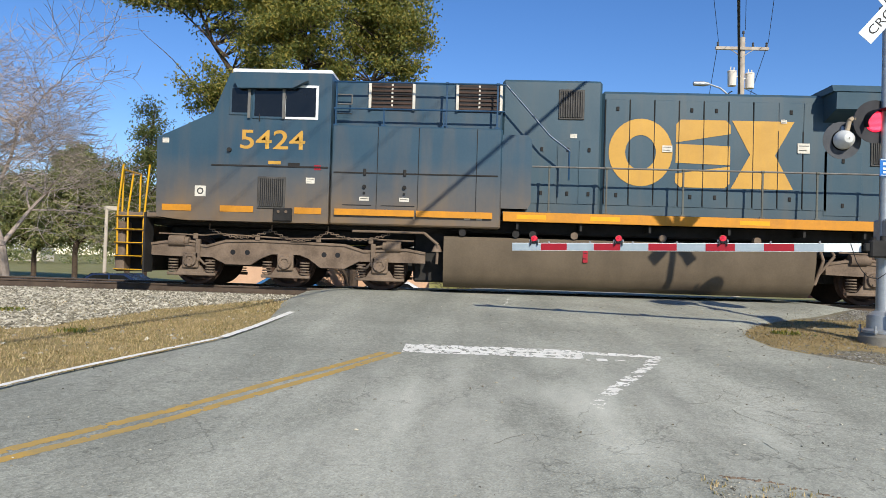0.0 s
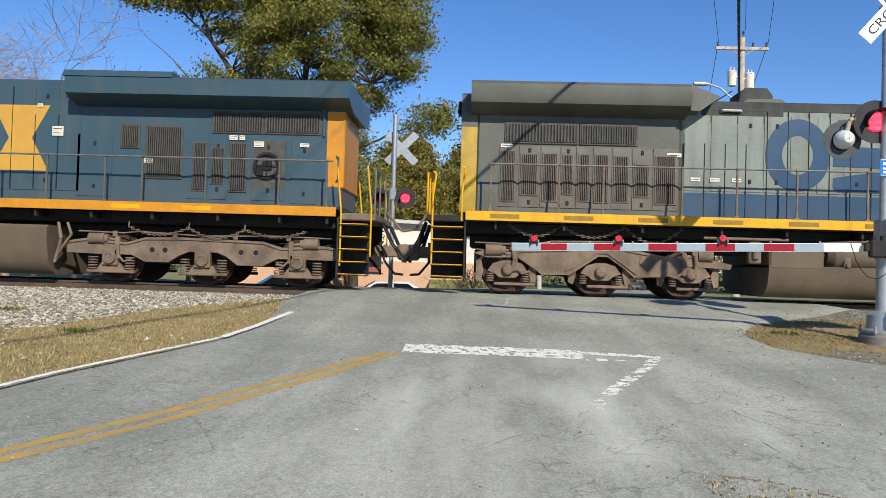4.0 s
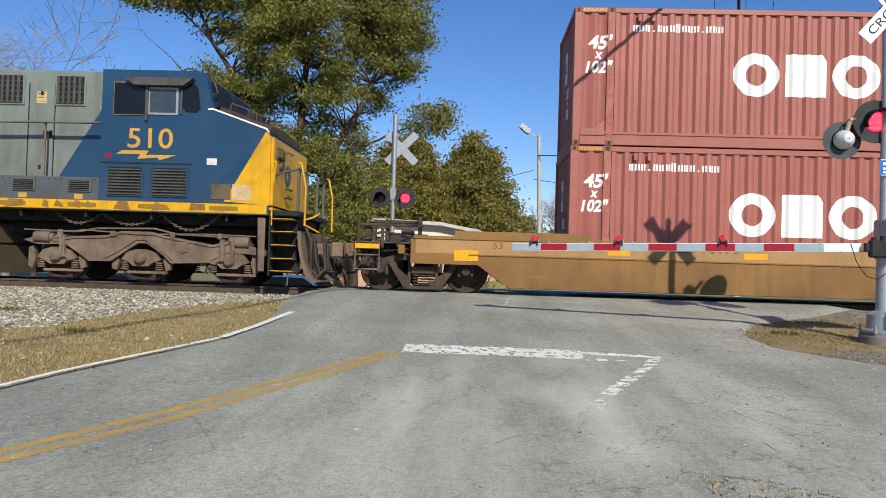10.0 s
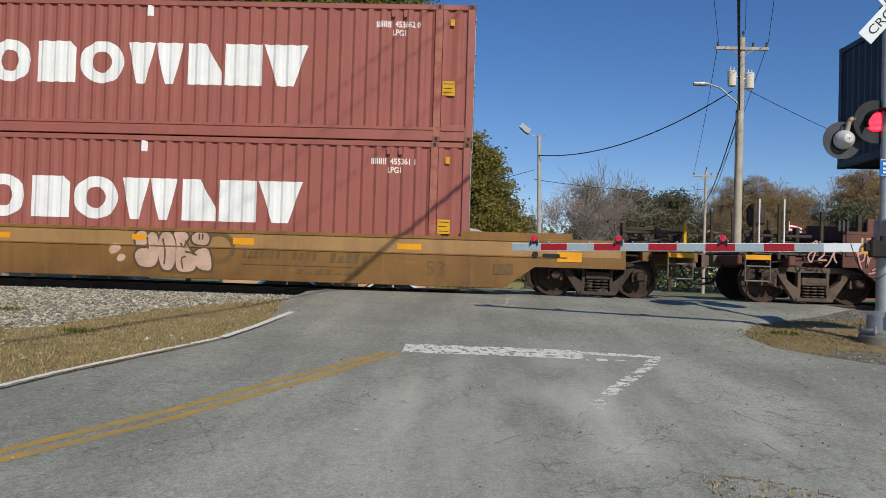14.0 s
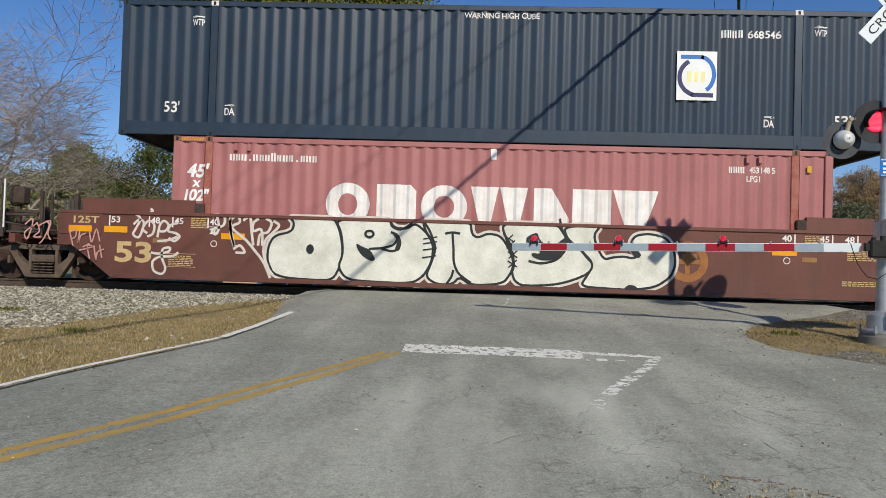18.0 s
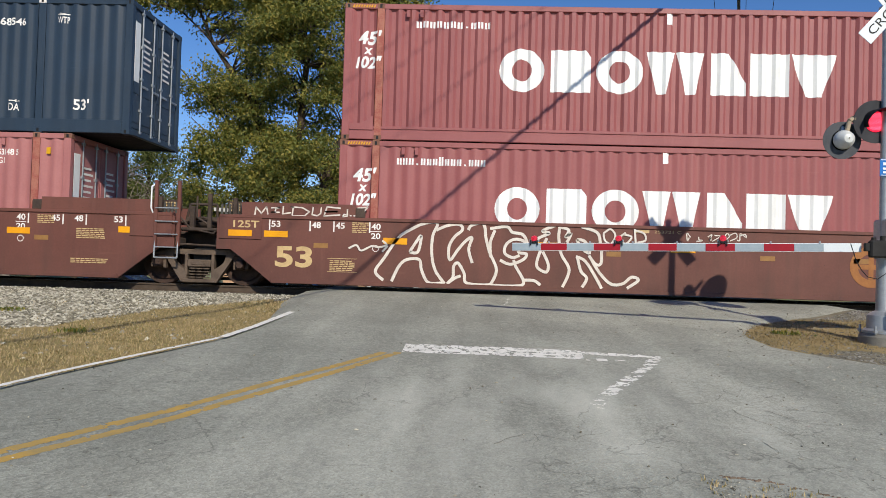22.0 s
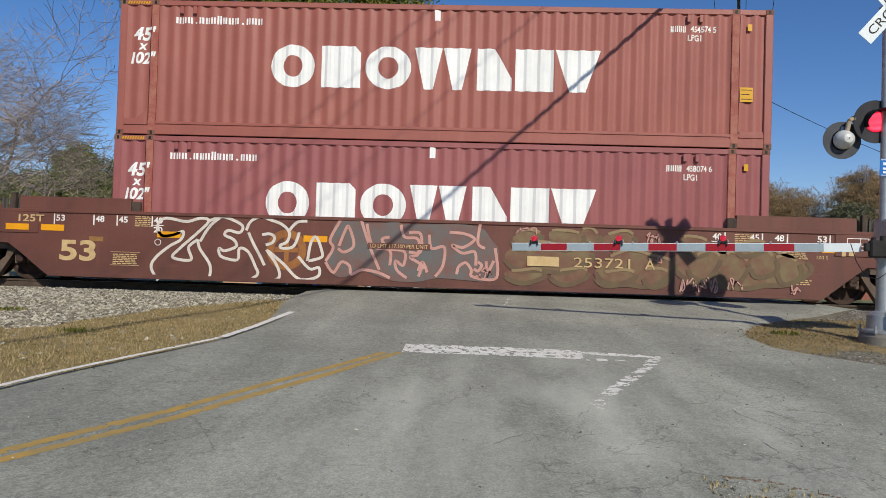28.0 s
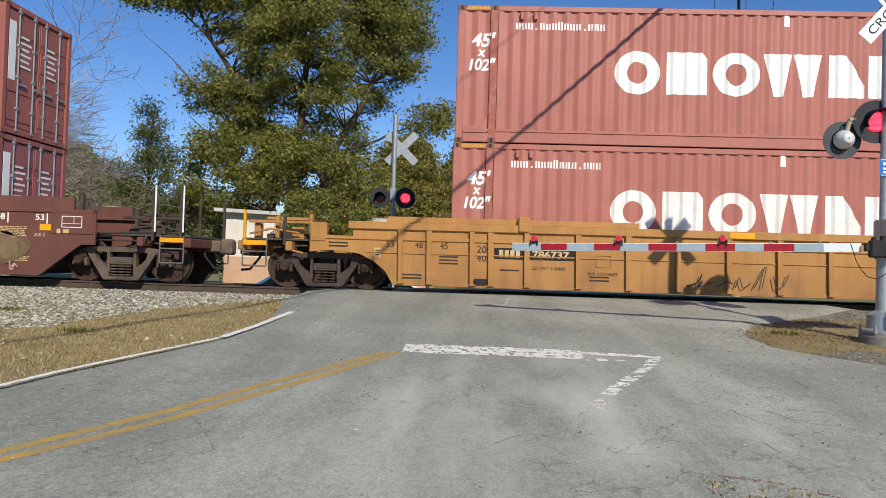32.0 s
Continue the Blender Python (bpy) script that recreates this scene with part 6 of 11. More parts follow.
    for x0, x1, z0, z1 in ((9.9, 10.14, 2.05, 3.05), (10.3, 10.54, 2.2, 2.95), (10.7, 11.02, 2.05, 3.05)):
        louvre(hood, x0, x1, z0, z1, -0.95, 7)
    for x0, x1 in ((7.3, 8.1), (9.75, 10.22), (10.22, 10.62), (11.14, 11.9)):
        door_panel(hood, x0, x1, 1.85, 3.2, -0.95, B)
    part("brake_recess", Shape().box(11.16, 11.88, -0.964, -0.968, 2.1, 3.14, 0.001), M_GRILLE, hood)
    part("brake_wheel", Shape().lathe([(0.23, -0.99), (0.29, -0.99), (0.29, -1.03), (0.23, -1.03)], (11.5, 0, 2.6), 24).box(11.25, 11.75, -1.0, -1.02, 2.59, 2.61, 0.002).box(11.49, 11.51, -1.0, -1.02, 2.35, 2.85, 0.002).box(11.4, 11.6, -0.95, -1.0, 2.5, 2.7, 0.01).box(11.3, 11.42, -1.0, -1.02, 2.36, 2.6, 0.004), M_BLACK, hood)
    d = door_panel(hood, 12.0, 12.6, 1.8, 3.15, -0.95, B)
    for x0, x1, z0, z1 in ((11.2, 11.42, 3.0, 3.12), (12.2, 12.4, 3.02, 3.1), (10.66, 10.84, 3.14, 3.24), (10.88, 11.0, 3.14, 3.24), (3.95, 4.16, 3.1, 3.24), (6.75, 7.0, 3.14, 3.35), (6.4, 6.52, 3.76, 3.84), (2.02, 2.16, 3.35, 3.44), (1.55, 1.68, 2.6, 2.85), (8.8, 9.0, 2.6, 2.7)):
        plate(hood, x0, x1, z0, z1, -0.985, bars=2)
    end = part("yellow_end", Shape().box(12.75, 13.16, -0.957, 0.957, 2.15, 4.0, 0.03), M_ORANGE, hood, "amber painted end panel")
    part("grab_iron", Shape().tube([(13.0, -0.98, 2.3), (13.06, -1.03, 2.35), (13.06, -1.03, 2.8), (13.0, -0.98, 2.85)], 0.014), M_HANDRAIL, hood)
    rad = part("radiator_wing", Shape().bar([(-1.5, 3.98), (-1.52, 4.31), (-1.42, 4.36), (1.42, 4.36), (1.52, 4.31), (1.5, 3.98), (0.95, 3.8), (-0.95, 3.8)], 7.28, 13.32), B, car)
    part("radiator_cover", Shape().bar([(-1.5, 4.34), (-1.42, 4.48), (1.42, 4.48), (1.5, 4.34)], 7.22, 9.55), B, rad)
    for x0, x1 in ((10.3, 11.35), (11.45, 12.6)):
        louvre(rad, x0, x1, 3.32, 3.72, -0.95, 20)
    part("radiator_post", Shape().box(12.68, 12.74, -0.95, -1.0, 3.25, 3.9, 0.01), B, rad)
    part("roof_gear", Shape().box(5.8, 6.6, -0.5, 0.5, 4.38, 4.44, 0.02).cyl((6.1, 0, 4.44), (6.1, 0, 4.5), 0.25).cyl((6.45, -0.3, 4.44), (6.45, -0.3, 4.5), 0.1), M_GALV, hood)
    horn(car, 3.85, 0.0, 4.38)
    # walkway and its amber edge
    part("walkway", Shape().box(0.6, 13.14, -1.5, 1.5, 1.66, 1.72, 0.01), M_GRILLE, car)
    # added dark block that closes the view through between truck and tank
    part("gap_block", Shape().box(-1.25, -0.3, -0.7, 0.7, 0.2, 1.35, 0.04), M_DARK, car)
    part("sill_stripe", Shape().box(0.62, 13.12, -1.52, -1.49, 1.515, 1.712, 0.006), M_ORANGE, car, "amber sill along the walkway")
    for i in (0, 1, 3, 5, 6):
        part("reflective_stripe", Shape().box(0.9 + 1.5 * i, 1.5 + 1.5 * i, -1.5215, -1.5245, 1.57, 1.66, 0.001), M_REFLECT, car)
    rail_run(car, [(1.2, 2.66), (13.02, 2.67)], [1.55, 2.72, 4.27, 5.86, 6.95, 8.2, 9.0, 10.35, 11.9, 12.9], -1.46, 1.72, None, M_GREY_DARK)
    for s in (-1, 1):
        steps(car, 13.2, 13.78, s, (0.34, 0.6, 0.86, 1.12, 1.38), M_YELLOW, 13.17)
        steps(car, -7.46, -6.86, s, (0.3, 0.58, 0.86, 1.14, 1.42), M_YELLOW, -6.84)
        y = s * 1.46
        for x, z0, z1 in ((-7.42, 1.5, 2.5), (-7.2, 1.5, 2.3), (-6.86, 1.3, 2.5)):
            part("grab_post", Shape().tube([(x, y, z0 - 0.9), (x - 0.02, y, z0), (x + 0.07, y, z1)], 0.02), M_YELLOW, car)
        for x, z0, z1 in ((13.22, 0.5, 2.55), (13.85, 0.7, 2.6)):
            part("grab_post", Shape().tube([(x, y, z0), (x, y, z1 - 0.9), (x - 0.1, y, z1)], 0.02), M_YELLOW, car)
    for s in (-1, 1):
        part("end_rail", Shape().tube([(13.9, s * 0.5, 1.6), (13.9, s * 0.5, 2.55), (13.9, s * 1.3, 2.55), (13.9, s * 1.3, 1.6)], 0.02), M_HANDRAIL, car)
        part("end_rail", Shape().tube([(-7.42, s * 0.5, 1.5), (-7.42, s * 0.5, 2.4), (-7.42, s * 1.3, 2.4), (-7.42, s * 1.3, 1.5)], 0.02), M_YELLOW, car)
    part_each("end_plate", [Shape().box(13.2, 13.95, -1.45, 1.45, 1.45, 1.6, 0.02), Shape().box(-7.45, -6.6, -1.45, 1.45, 1.4, 1.5, 0.02), Shape().box(-7.5, -7.3, -1.4, 1.4, 0.25, 1.3, 0.03)], M_TRUCK, car)
    part("fuel_tank", Shape().bar([(-1.0, 0.12), (-1.2, 0.22), (-1.33, 0.4), (-1.37, 0.62), (-1.42, 0.86), (-1.42, 1.12), (-1.36, 1.18), (1.36, 1.18), (1.42, 1.12), (1.42, 0.86), (1.37, 0.62), (1.33, 0.4), (1.2, 0.22), (1.0, 0.12)], -0.58, 6.98), M_TANK, car, "dusty brown fuel tank")
    plate(car, 2.28, 2.38, 0.72, 0.98, -1.42, M_ARM_RED, 2)
    for x in (-0.2, 0.9, 1.25, 2.1, 3.9, 5.8):
        part("filler_cap", Shape().cyl((x, -1.32, 1.26), (x, -1.42, 1.26), 0.075, n=14), M_TRUCK if x > 2 else M_DARK, car)
    parts_of("pipe_run", Shape().tube([(-2.5, -1.3, 1.24), (-1.0, -1.3, 1.24), (-0.7, -1.32, 1.0), (-0.72, -1.3, 0.6)], 0.03).tube([(7.1, -1.2, 1.25), (7.2, -1.25, 0.9), (7.05, -1.2, 0.4)], 0.035).tube([(7.3, -1.2, 1.25), (7.42, -1.25, 1.0), (7.12, -1.2, 0.6)], 0.03).cyl((-0.72, -1.25, 0.85), (-0.72, -1.25, 1.0), 0.12, 0.05), M_TRUCK, car)
    loco_truck(car, (-5.96, -3.93, -1.92), "A")
    loco_truck(car, (8.24, 10.24, 12.28), "A")
    coupler(car, -8.0, -1)
    coupler(car, 14.5, 1)
    RIDERS.append((car, OX))


def loco_b():
    global OX
    OX = 14.5
    car = base("locomotive", "weathered grey and blue diesel locomotive with yellow nose", "locomotive", (OX, 0, 0), "locomotives")
    G = M_GREY_PAINT
    part_each("sill_bracket", [Shape().prism([(x, 1.5), (x + 0.05, 1.5), (x + 0.05, 1.36), (x, 1.36)], -1.44, -1.0) for x in (16.4, 17.8, 19.4, 21.0, 22.3, 23.8, 25.6, 27.0, 28.8, 30.2, 31.6, 33.0, 34.6)], M_DARK, car)
    part("underframe", Shape().box(15.6, 36.0, -1.0, 1.0, 1.28, 1.52, 0.03).box(15.9, 35.6, -0.5, 0.5, 0.98, 1.3, 0.05), M_DARK, car)
    hood = part("engine_hood", Shape().box(20.3, 26.0, -0.96, 0.96, 1.7, 4.2, 0.05), G, car)
    part("radiator_hood", Shape().box(15.99, 20.3, -0.955, 0.955, 1.7, 4.1, 0.05), M_GREY_DARK, car)
    part("soot_cap", Shape().box(20.32, 25.98, -0.968, 0.968, 3.98, 4.21, 0.03), M_SOOT, hood, "soot-stained upper edge of the hood")
    part("soot_panel", Shape().box(20.7, 22.4, -0.955, -0.9655, 3.74, 4.2, 0.004), M_SOOT, hood)
    part("hatch_handle", Shape().tube([(21.1, -0.97, 3.98), (21.12, -1.02, 4.0), (21.5, -1.02, 4.0), (21.52, -0.97, 3.98)], 0.03, 8), M_GALV, hood)
    wing = part("radiator_wing", Shape().bar([(-1.45, 3.98), (-1.5, 4.1), (-1.5, 4.36), (-1.4, 4.44), (1.4, 4.44), (1.5, 4.36), (1.5, 4.1), (1.45, 3.98), (0.96, 3.8), (-0.96, 3.8)], 15.85, 20.35), M_GREY_DARK, car)
    part("wing_end", Shape().prism([(20.35, 3.9), (20.35, 4.44), (20.95, 4.2), (20.55, 3.9)], -1.4, 1.4), M_GREY_DARK, wing)
    part("yellow_end", Shape().bar([(-0.965, 1.72), (-0.965, 3.95), (-0.8, 4.25), (-0.5, 4.36), (0.5, 4.36), (0.8, 4.25), (0.965, 3.95), (0.965, 1.72)], 15.66, 16.0), M_YELLOW_SOOT, car, "grimy yellow end of the hood")
    part("end_cap", Shape().bar([(-0.97, 3.55), (-0.97, 3.96), (-0.81, 4.26), (-0.5, 4.37), (0.5, 4.37), (0.81, 4.26), (0.97, 3.96), (0.97, 3.75)], 15.66 - 0.01, 16.0), M_GREY_DARK, car, "soot-dark top of the hood end")
    part_each("end_rung", [Shape().tube([(15.66, -0.75, z), (15.66 - 0.09, -0.75, z), (15.66 - 0.09, -0.4, z), (15.66, -0.4, z)], 0.014) for z in (2.0, 2.4, 2.8, 3.2, 3.6, 3.95)], M_DARK, car)
    part("end_emblem", Shape().lathe([(0.12, 15.66 - 0.012), (0.28, 15.66 - 0.012), (0.28, 15.66 - 0.006), (0.12, 15.66 - 0.006)], (0, -0.1, 2.75), 24, "x"), M_BLUE_CLEAN, car)
    for x0, x1 in ((16.62, 18.1), (18.2, 19.35)):
        louvre(wing, x0, x1, 3.25, 3.62, -0.96, 22)
    for i, (x0, x1, lo, hi) in enumerate(((16.48, 16.87, 2.0, 3.04), (16.9, 17.34, 2.14, 2.98), (17.36, 17.76, 2.02, 3.0), (17.78, 18.09, 2.18, 2.98), (18.11, 18.44, 2.04, 3.0), (18.46, 18.84, 2.02, 3.0), (18.86, 19.26, 2.04, 2.98), (19.29, 19.69, 2.16, 2.82), (19.72, 20.24, 2.02, 3.0))):
        d = part("hood_door", Shape().box(x0, x1, -0.955, -0.972, 1.86, 3.17, 0.006), M_GREY_DOOR, hood)
        louvre(d, x0 + 0.07, x1 - 0.07, lo, hi, -0.965, max(5, int((x1 - x0) * 18)), frame_mat=M_GREY_DOOR, dark=M_GRILLE_BROWN)
        if i in (1, 3, 7):
            for z in (1.97, 3.07):
                part("latch", Shape().box((x0 + x1) / 2 - 0.03, (x0 + x1) / 2 + 0.03, -0.97, -0.99, z - 0.045, z + 0.045, 0.006), M_DARK, d)
    for x in np.arange(20.35, 25.9, 0.55):
        door_panel(hood, float(x), float(x) + 0.55, 2.3, 3.9, -0.96, G, latch=int(x * 10) % 2 == 0)
    part("blue_band", Shape().box(20.34, 28.55, -0.963, -0.978, 1.74, 2.26, 0.003), M_BLUE_CLEAN, hood, "blue band along the hood foot")
    for x in np.arange(20.35, 26.0, 0.43):
        part("door_gap", Shape().box(float(x) - 0.008, float(x) + 0.008, -0.96, -0.9865, 1.76, 4.0 if x > 21.9 else 3.3, 0.002), M_DARK, hood)
    brand_marks(hood, 22.02, 25.88, 2.34, 3.86, -0.982, M_BLUE_CLEAN)
    part("stack", Shape().prism([(21.66, 4.18), (21.74, 4.58), (21.84, 4.66), (22.3, 4.66), (22.42, 4.5), (22.44, 4.18)], -0.34, 0.34), M_SOOT, hood)
    part("silencer_hump", Shape().prism([(21.6, 4.2), (21.8, 4.36), (22.5, 4.36), (22.7, 4.2)], -0.6, 0.6), M_GREY_DARK, hood)
    horn(car, 23.85, 0.0, 4.22)
    up = part("equipment_hood", Shape().box(26.0, 31.96, -1.05, 1.05, 1.7, 4.56, 0.06), G, car)
    louvre(up, 26.35, 27.2, 3.82, 4.34, -1.05, 16)
    for x in (28.46, 29.33, 30.69):
        louvre(up, x, x + 0.6, 3.82, 4.42, -1.05, 5, frame_mat=G, dark=M_GRILLE)
        part("louvre_bar", Shape().slats(x, x + 0.6, 3.84, 4.4, -1.09, 5, -0.006, False, 0.2), M_GRILLE, up)
    for x in (26.1, 26.8, 27.4, 28.0):
        door_panel(up, x, x + 0.6, 2.3, 3.7, -1.05, G)
    door_panel(up, 30.08, 30.64, 2.22, 4.24, -1.05, G)
    part("door_handle", Shape().box(30.42, 30.62, -1.066, -1.1, 3.16, 3.22, 0.01).box(30.56, 30.62, -1.066, -1.1, 3.08, 3.24, 0.01), M_DARK, up)
    plate(up, 30.24, 30.46, 3.82, 4.08, -1.066, M_CREAM, 3)
    for x, z1 in ((26.08, 4.5), (26.75, 3.72), (27.38, 3.72), (27.98, 3.72), (28.24, 4.5), (30.07, 4.26), (30.65, 4.26)):
        part("door_gap", Shape().box(x - 0.008, x + 0.008, -1.05, -1.068, 1.76 if x < 28.4 else 2.22, z1, 0.002), M_DARK, up)
    bolts = Shape()
    for x in (28.18, 28.3, 31.85):
        for i in range(16):
            bolts.cyl((x, -1.05, 2.3 + 0.14 * i), (x, -1.062, 2.3 + 0.14 * i), 0.013, n=6)
    for i in range(24):
        bolts.cyl((28.6 + 0.14 * i, -1.5, 2.15), (28.6 + 0.14 * i, -1.512, 2.15), 0.013, n=6)
    tagged(part("bolts", bolts, M_DARK, up), kind="stuff")
    part("blue_flash", flat(Shape(), [(30.75, 2.15), (31.92, 4.1), (31.94, 2.15)], -1.072), M_BLUE_CLEAN, up, "slanting blue flash")
    part("blue_band", flat(Shape(), [(26.02, 1.75), (28.5, 1.75), (28.5, 2.2), (26.02, 2.2)], -1.056), M_BLUE_CLEAN, up)
    low = part("equipment_body", Shape().box(28.5, 31.96, -1.5, 1.5, 1.5, 2.2, 0.03), M_SLATE, car)
    for x in (30.1, 31.3):
        louvre(low, x, x + 0.42, 1.92, 2.12, -1.5, 5, False, frame_mat=M_GREY_DARK)
        plate(low, x + 0.1, x + 0.28, 1.74, 1.84, -1.5, M_GOLD)
    plate(low, 29.05, 29.2, 1.9, 1.96, -1.5, bars=1)
    nose = [(31.94, 1.5), (31.94, 4.47), (33.95, 4.47), (34.12, 4.4), (34.3, 3.68), (35.44, 3.26), (35.52, 3.16), (35.54, 1.5)]
    cab = part("cab", Shape().prism(nose, -1.55, 1.55), M_BLUE_CLEAN, car, "blue cab")
    part("yellow_nose", Shape().prism([(34.6, 1.76), (35.44, 3.24), (35.535, 3.14), (35.56, 1.7)], -1.556, 1.556).box(35.5, 35.6, -1.5, 1.5, 1.6, 3.14, 0.02), M_YELLOW, cab, "yellow nose stripe")
    part("nose_roof", Shape().bar([(-1.45, 0.0), (-1.2, 0.14), (-0.6, 0.2), (0.6, 0.2), (1.2, 0.14), (1.45, 0.0)], 34.36, 35.46, lambda x: 3.66 - 0.36 * (x - 34.36)), M_TRUCK_DARK, cab, "brown walk-over roof of the nose")
    part("nose_edge", Shape().prism([(34.2, 3.655), (34.3, 3.665), (35.44, 3.275), (35.5, 3.2), (35.5, 3.235), (35.45, 3.31), (34.3, 3.7), (34.2, 3.69)], -1.562, -1.51), M_WHITE_WORN, cab, "thin white edge along the nose")
    part_each("nose_loop", [Shape().tube([(34.5, -1.1, 3.74), (34.54, -1.1, 3.9), (34.9, -1.1, 3.78), (34.96, -1.1, 3.62)], 0.018, 8), Shape().tube([(35.08, -1.1, 3.54), (35.1, -1.1, 3.68), (35.38, -1.1, 3.6), (35.42, -1.1, 3.44)], 0.018, 8), Shape().tube([(34.12, -1.4, 4.3), (34.28, -1.46, 4.27), (34.36, -1.46, 4.03), (34.24, -1.4, 4.0)], 0.018, 8), Shape().tube([(34.02, -1.2, 4.5), (33.6, -1.2, 4.62), (33.4, -1.2, 4.5)], 0.018, 8)], M_GRILLE, cab)
    part("nose_fitting", Shape().box(34.86, 35.06, -1.15, -0.9, 3.5, 3.7, 0.02).cyl((35.16, -1.05, 3.45), (35.16, -1.05, 3.64), 0.06), M_DARK, cab)
    part("quarter_window", Shape().prism([(33.66, 3.72), (33.74, 3.62), (33.96, 3.6), (34.04, 3.68), (33.98, 4.1), (33.9, 4.18), (33.7, 4.18), (33.64, 4.1)], -1.551, -1.572), M_GLASS, cab, "dark rounded cab window")
    for x0, x1, z0, z1 in ((32.24, 32.84, 3.56, 4.16), (32.97, 33.52, 3.58, 4.06)):
        w = part("cab_window", Shape().box(x0 - 0.05, x1 + 0.05, -1.55, -1.57, z0 - 0.05, z1 + 0.05, 0.006), M_SILL_PATCH if x0 < 32.5 else M_GALV if x0 < 33 else M_BLUE_CLEAN, cab)
        part("pane", Shape().box(x0 - 0.03 * (x0 < 32.5), x1 + 0.03 * (x0 < 32.5), -1.571, -1.577, z0 - 0.03 * (x0 < 32.5), z1 + 0.03 * (x0 < 32.5), 0.002), M_GLASS_REFLECTION if 32.5 < x0 < 33.2 else M_GLASS, w)
    parts_of("windscreen", Shape().prism([(34.13, 4.32), (34.165, 4.34), (34.325, 3.78), (34.29, 3.76)], -1.3, -0.08).prism([(34.13, 4.32), (34.165, 4.34), (34.325, 3.78), (34.29, 3.76)], 0.08, 1.3), M_BLACK, cab)
    part("sun_visor", Shape().prism([(32.48, 4.28), (32.68, 4.12), (33.72, 4.12), (33.92, 4.28)], -1.58, -1.72), M_GRILLE, cab)
    part("window_bar", Shape().box(32.88, 32.94, -1.57, -1.61, 3.4, 4.14, 0.006).box(33.62, 33.66, -1.57, -1.6, 3.55, 4.14, 0.004), M_GRILLE, cab)
    text("road_number", "510", 32.52, 33.48, 2.83, 3.25, -1.556, M_GOLD, cab, 0, 0.01)
    part("number_bolt", flat(Shape(), [(32.28, 2.7), (32.42, 2.78), (32.98, 2.78), (32.92, 2.69), (33.58, 2.7), (33.2, 2.58), (33.18, 2.64), (32.74, 2.6), (32.8, 2.7)], -1.556), M_GOLD, cab)
    part("seam", Shape().box(31.98, 33.9, -1.55, -1.562, 2.5, 2.53, 0.003), M_DARK, cab)
    for x in (32.15, 33.1):
        louvre(cab, x, x + 0.7, 1.85, 2.42, -1.55, 9, False, frame_mat=M_BLUE_CLEAN)
    plate(cab, 34.21, 34.42, 2.51, 2.65, -1.55)
    plate(cab, 32.05, 32.2, 2.62, 2.7, -1.55, M_ARM_RED, 2)
    plate(cab, 34.77, 35.18, 1.79, 2.12, -1.557, M_CREAM)
    plate(cab, 34.32, 34.74, 1.8, 2.12, -1.557, M_TANK)
    nb = part("number_board", Shape().box(35.58, 35.66, -1.3, -0.75, 2.72, 2.96, 0.02), M_GRILLE, cab)
    part("number_face", Shape().box(35.661, 35.665, -1.25, -0.8, 2.76, 2.92, 0.002), M_SILL_PATCH, nb)
    part_each("nose_grab", [Shape().tube([(35.58, y, z), (35.68, y, z), (35.68, y + 0.35, z), (35.58, y + 0.35, z)], 0.014) for y, z in ((-0.5, 2.95), (-0.5, 2.6), (-0.5, 2.15), (-0.5, 1.95))], M_GRILLE, cab)
    part("nose_emblem", Shape().lathe([(0.1, 35.605), (0.24, 35.605), (0.24, 35.615), (0.1, 35.615)], (0, -0.35, 2.45), 24, "x"), M_BLUE_CLEAN, cab)
    part("grab_iron", Shape().tube([(34.9, -1.3, 3.44), (34.86, -1.3, 3.56), (34.6, -1.3, 3.66), (34.52, -1.3, 3.6)], 0.014), M_DARK, cab)
    part("ditch_lamp", Shape().cyl((35.58, -1.0, 2.8), (35.68, -1.0, 2.8), 0.1, n=16).cyl((35.58, -1.0, 2.58), (35.68, -1.0, 2.58), 0.1, n=16), M_GRILLE, cab)
    part("walkway", Shape().box(15.8, 35.6, -1.5, 1.5, 1.66, 1.72, 0.01), M_GRILLE, car)
    part("sill_stripe", Shape().box(15.8, 35.5, -1.56, -1.49, 1.52, 1.712, 0.006), M_YELLOW, car, "yellow sill along the walkway")
    for i in range(13):
        part("reflective_stripe", Shape().box(16.3 + 1.5 * i, 16.9 + 1.5 * i, -1.562, -1.565, 1.57, 1.66, 0.001), M_SILL_PATCH, car)
    rnd = random.Random(41)
    x = 28.6
    while x < 34.3:
        w = rnd.uniform(0.08, 0.5)
        z0 = 1.525 + rnd.uniform(0, 0.08)
        part("grime_patch", Shape().prism([(x, z0), (x + w, 1.525 + rnd.uniform(0, 0.05)), (x + w * rnd.uniform(0.8, 1.0), 1.708 - rnd.uniform(0, 0.08)), (x + w * rnd.uniform(0, 0.3), 1.708)], -1.5605, -1.5665), M_SILL_GRIME, car)
        x += w + rnd.uniform(0.1, 0.5)
    rail_run(car, [(16.2, 2.7), (28.0, 2.72), (28.42, 3.32), (31.9, 3.36)], [16.3, 17.7, 18.6, 20.2, 21.3, 22.5, 23.9, 25.4, 26.9], -1.46, 1.72, None, M_TRUCK)
    rail_run(car, [(28.46, 3.33), (31.9, 3.36)], [28.5, 29.3, 30.66], -1.4, 2.2, None, M_TRUCK)
    for x0, x1, z0, z1 in ((16.5, 16.75, 3.12, 3.2), (20.0, 20.3, 3.0, 3.08), (20.5, 20.7, 2.5, 2.58), (20.9, 21.1, 2.5, 2.58), (21.35, 21.55, 2.5, 2.58), (27.0, 27.2, 3.3, 3.4)):
        plate(hood if x0 < 26 else up, x0, x1, z0, z1, -0.985 if x0 < 26 else -1.07, bars=1)
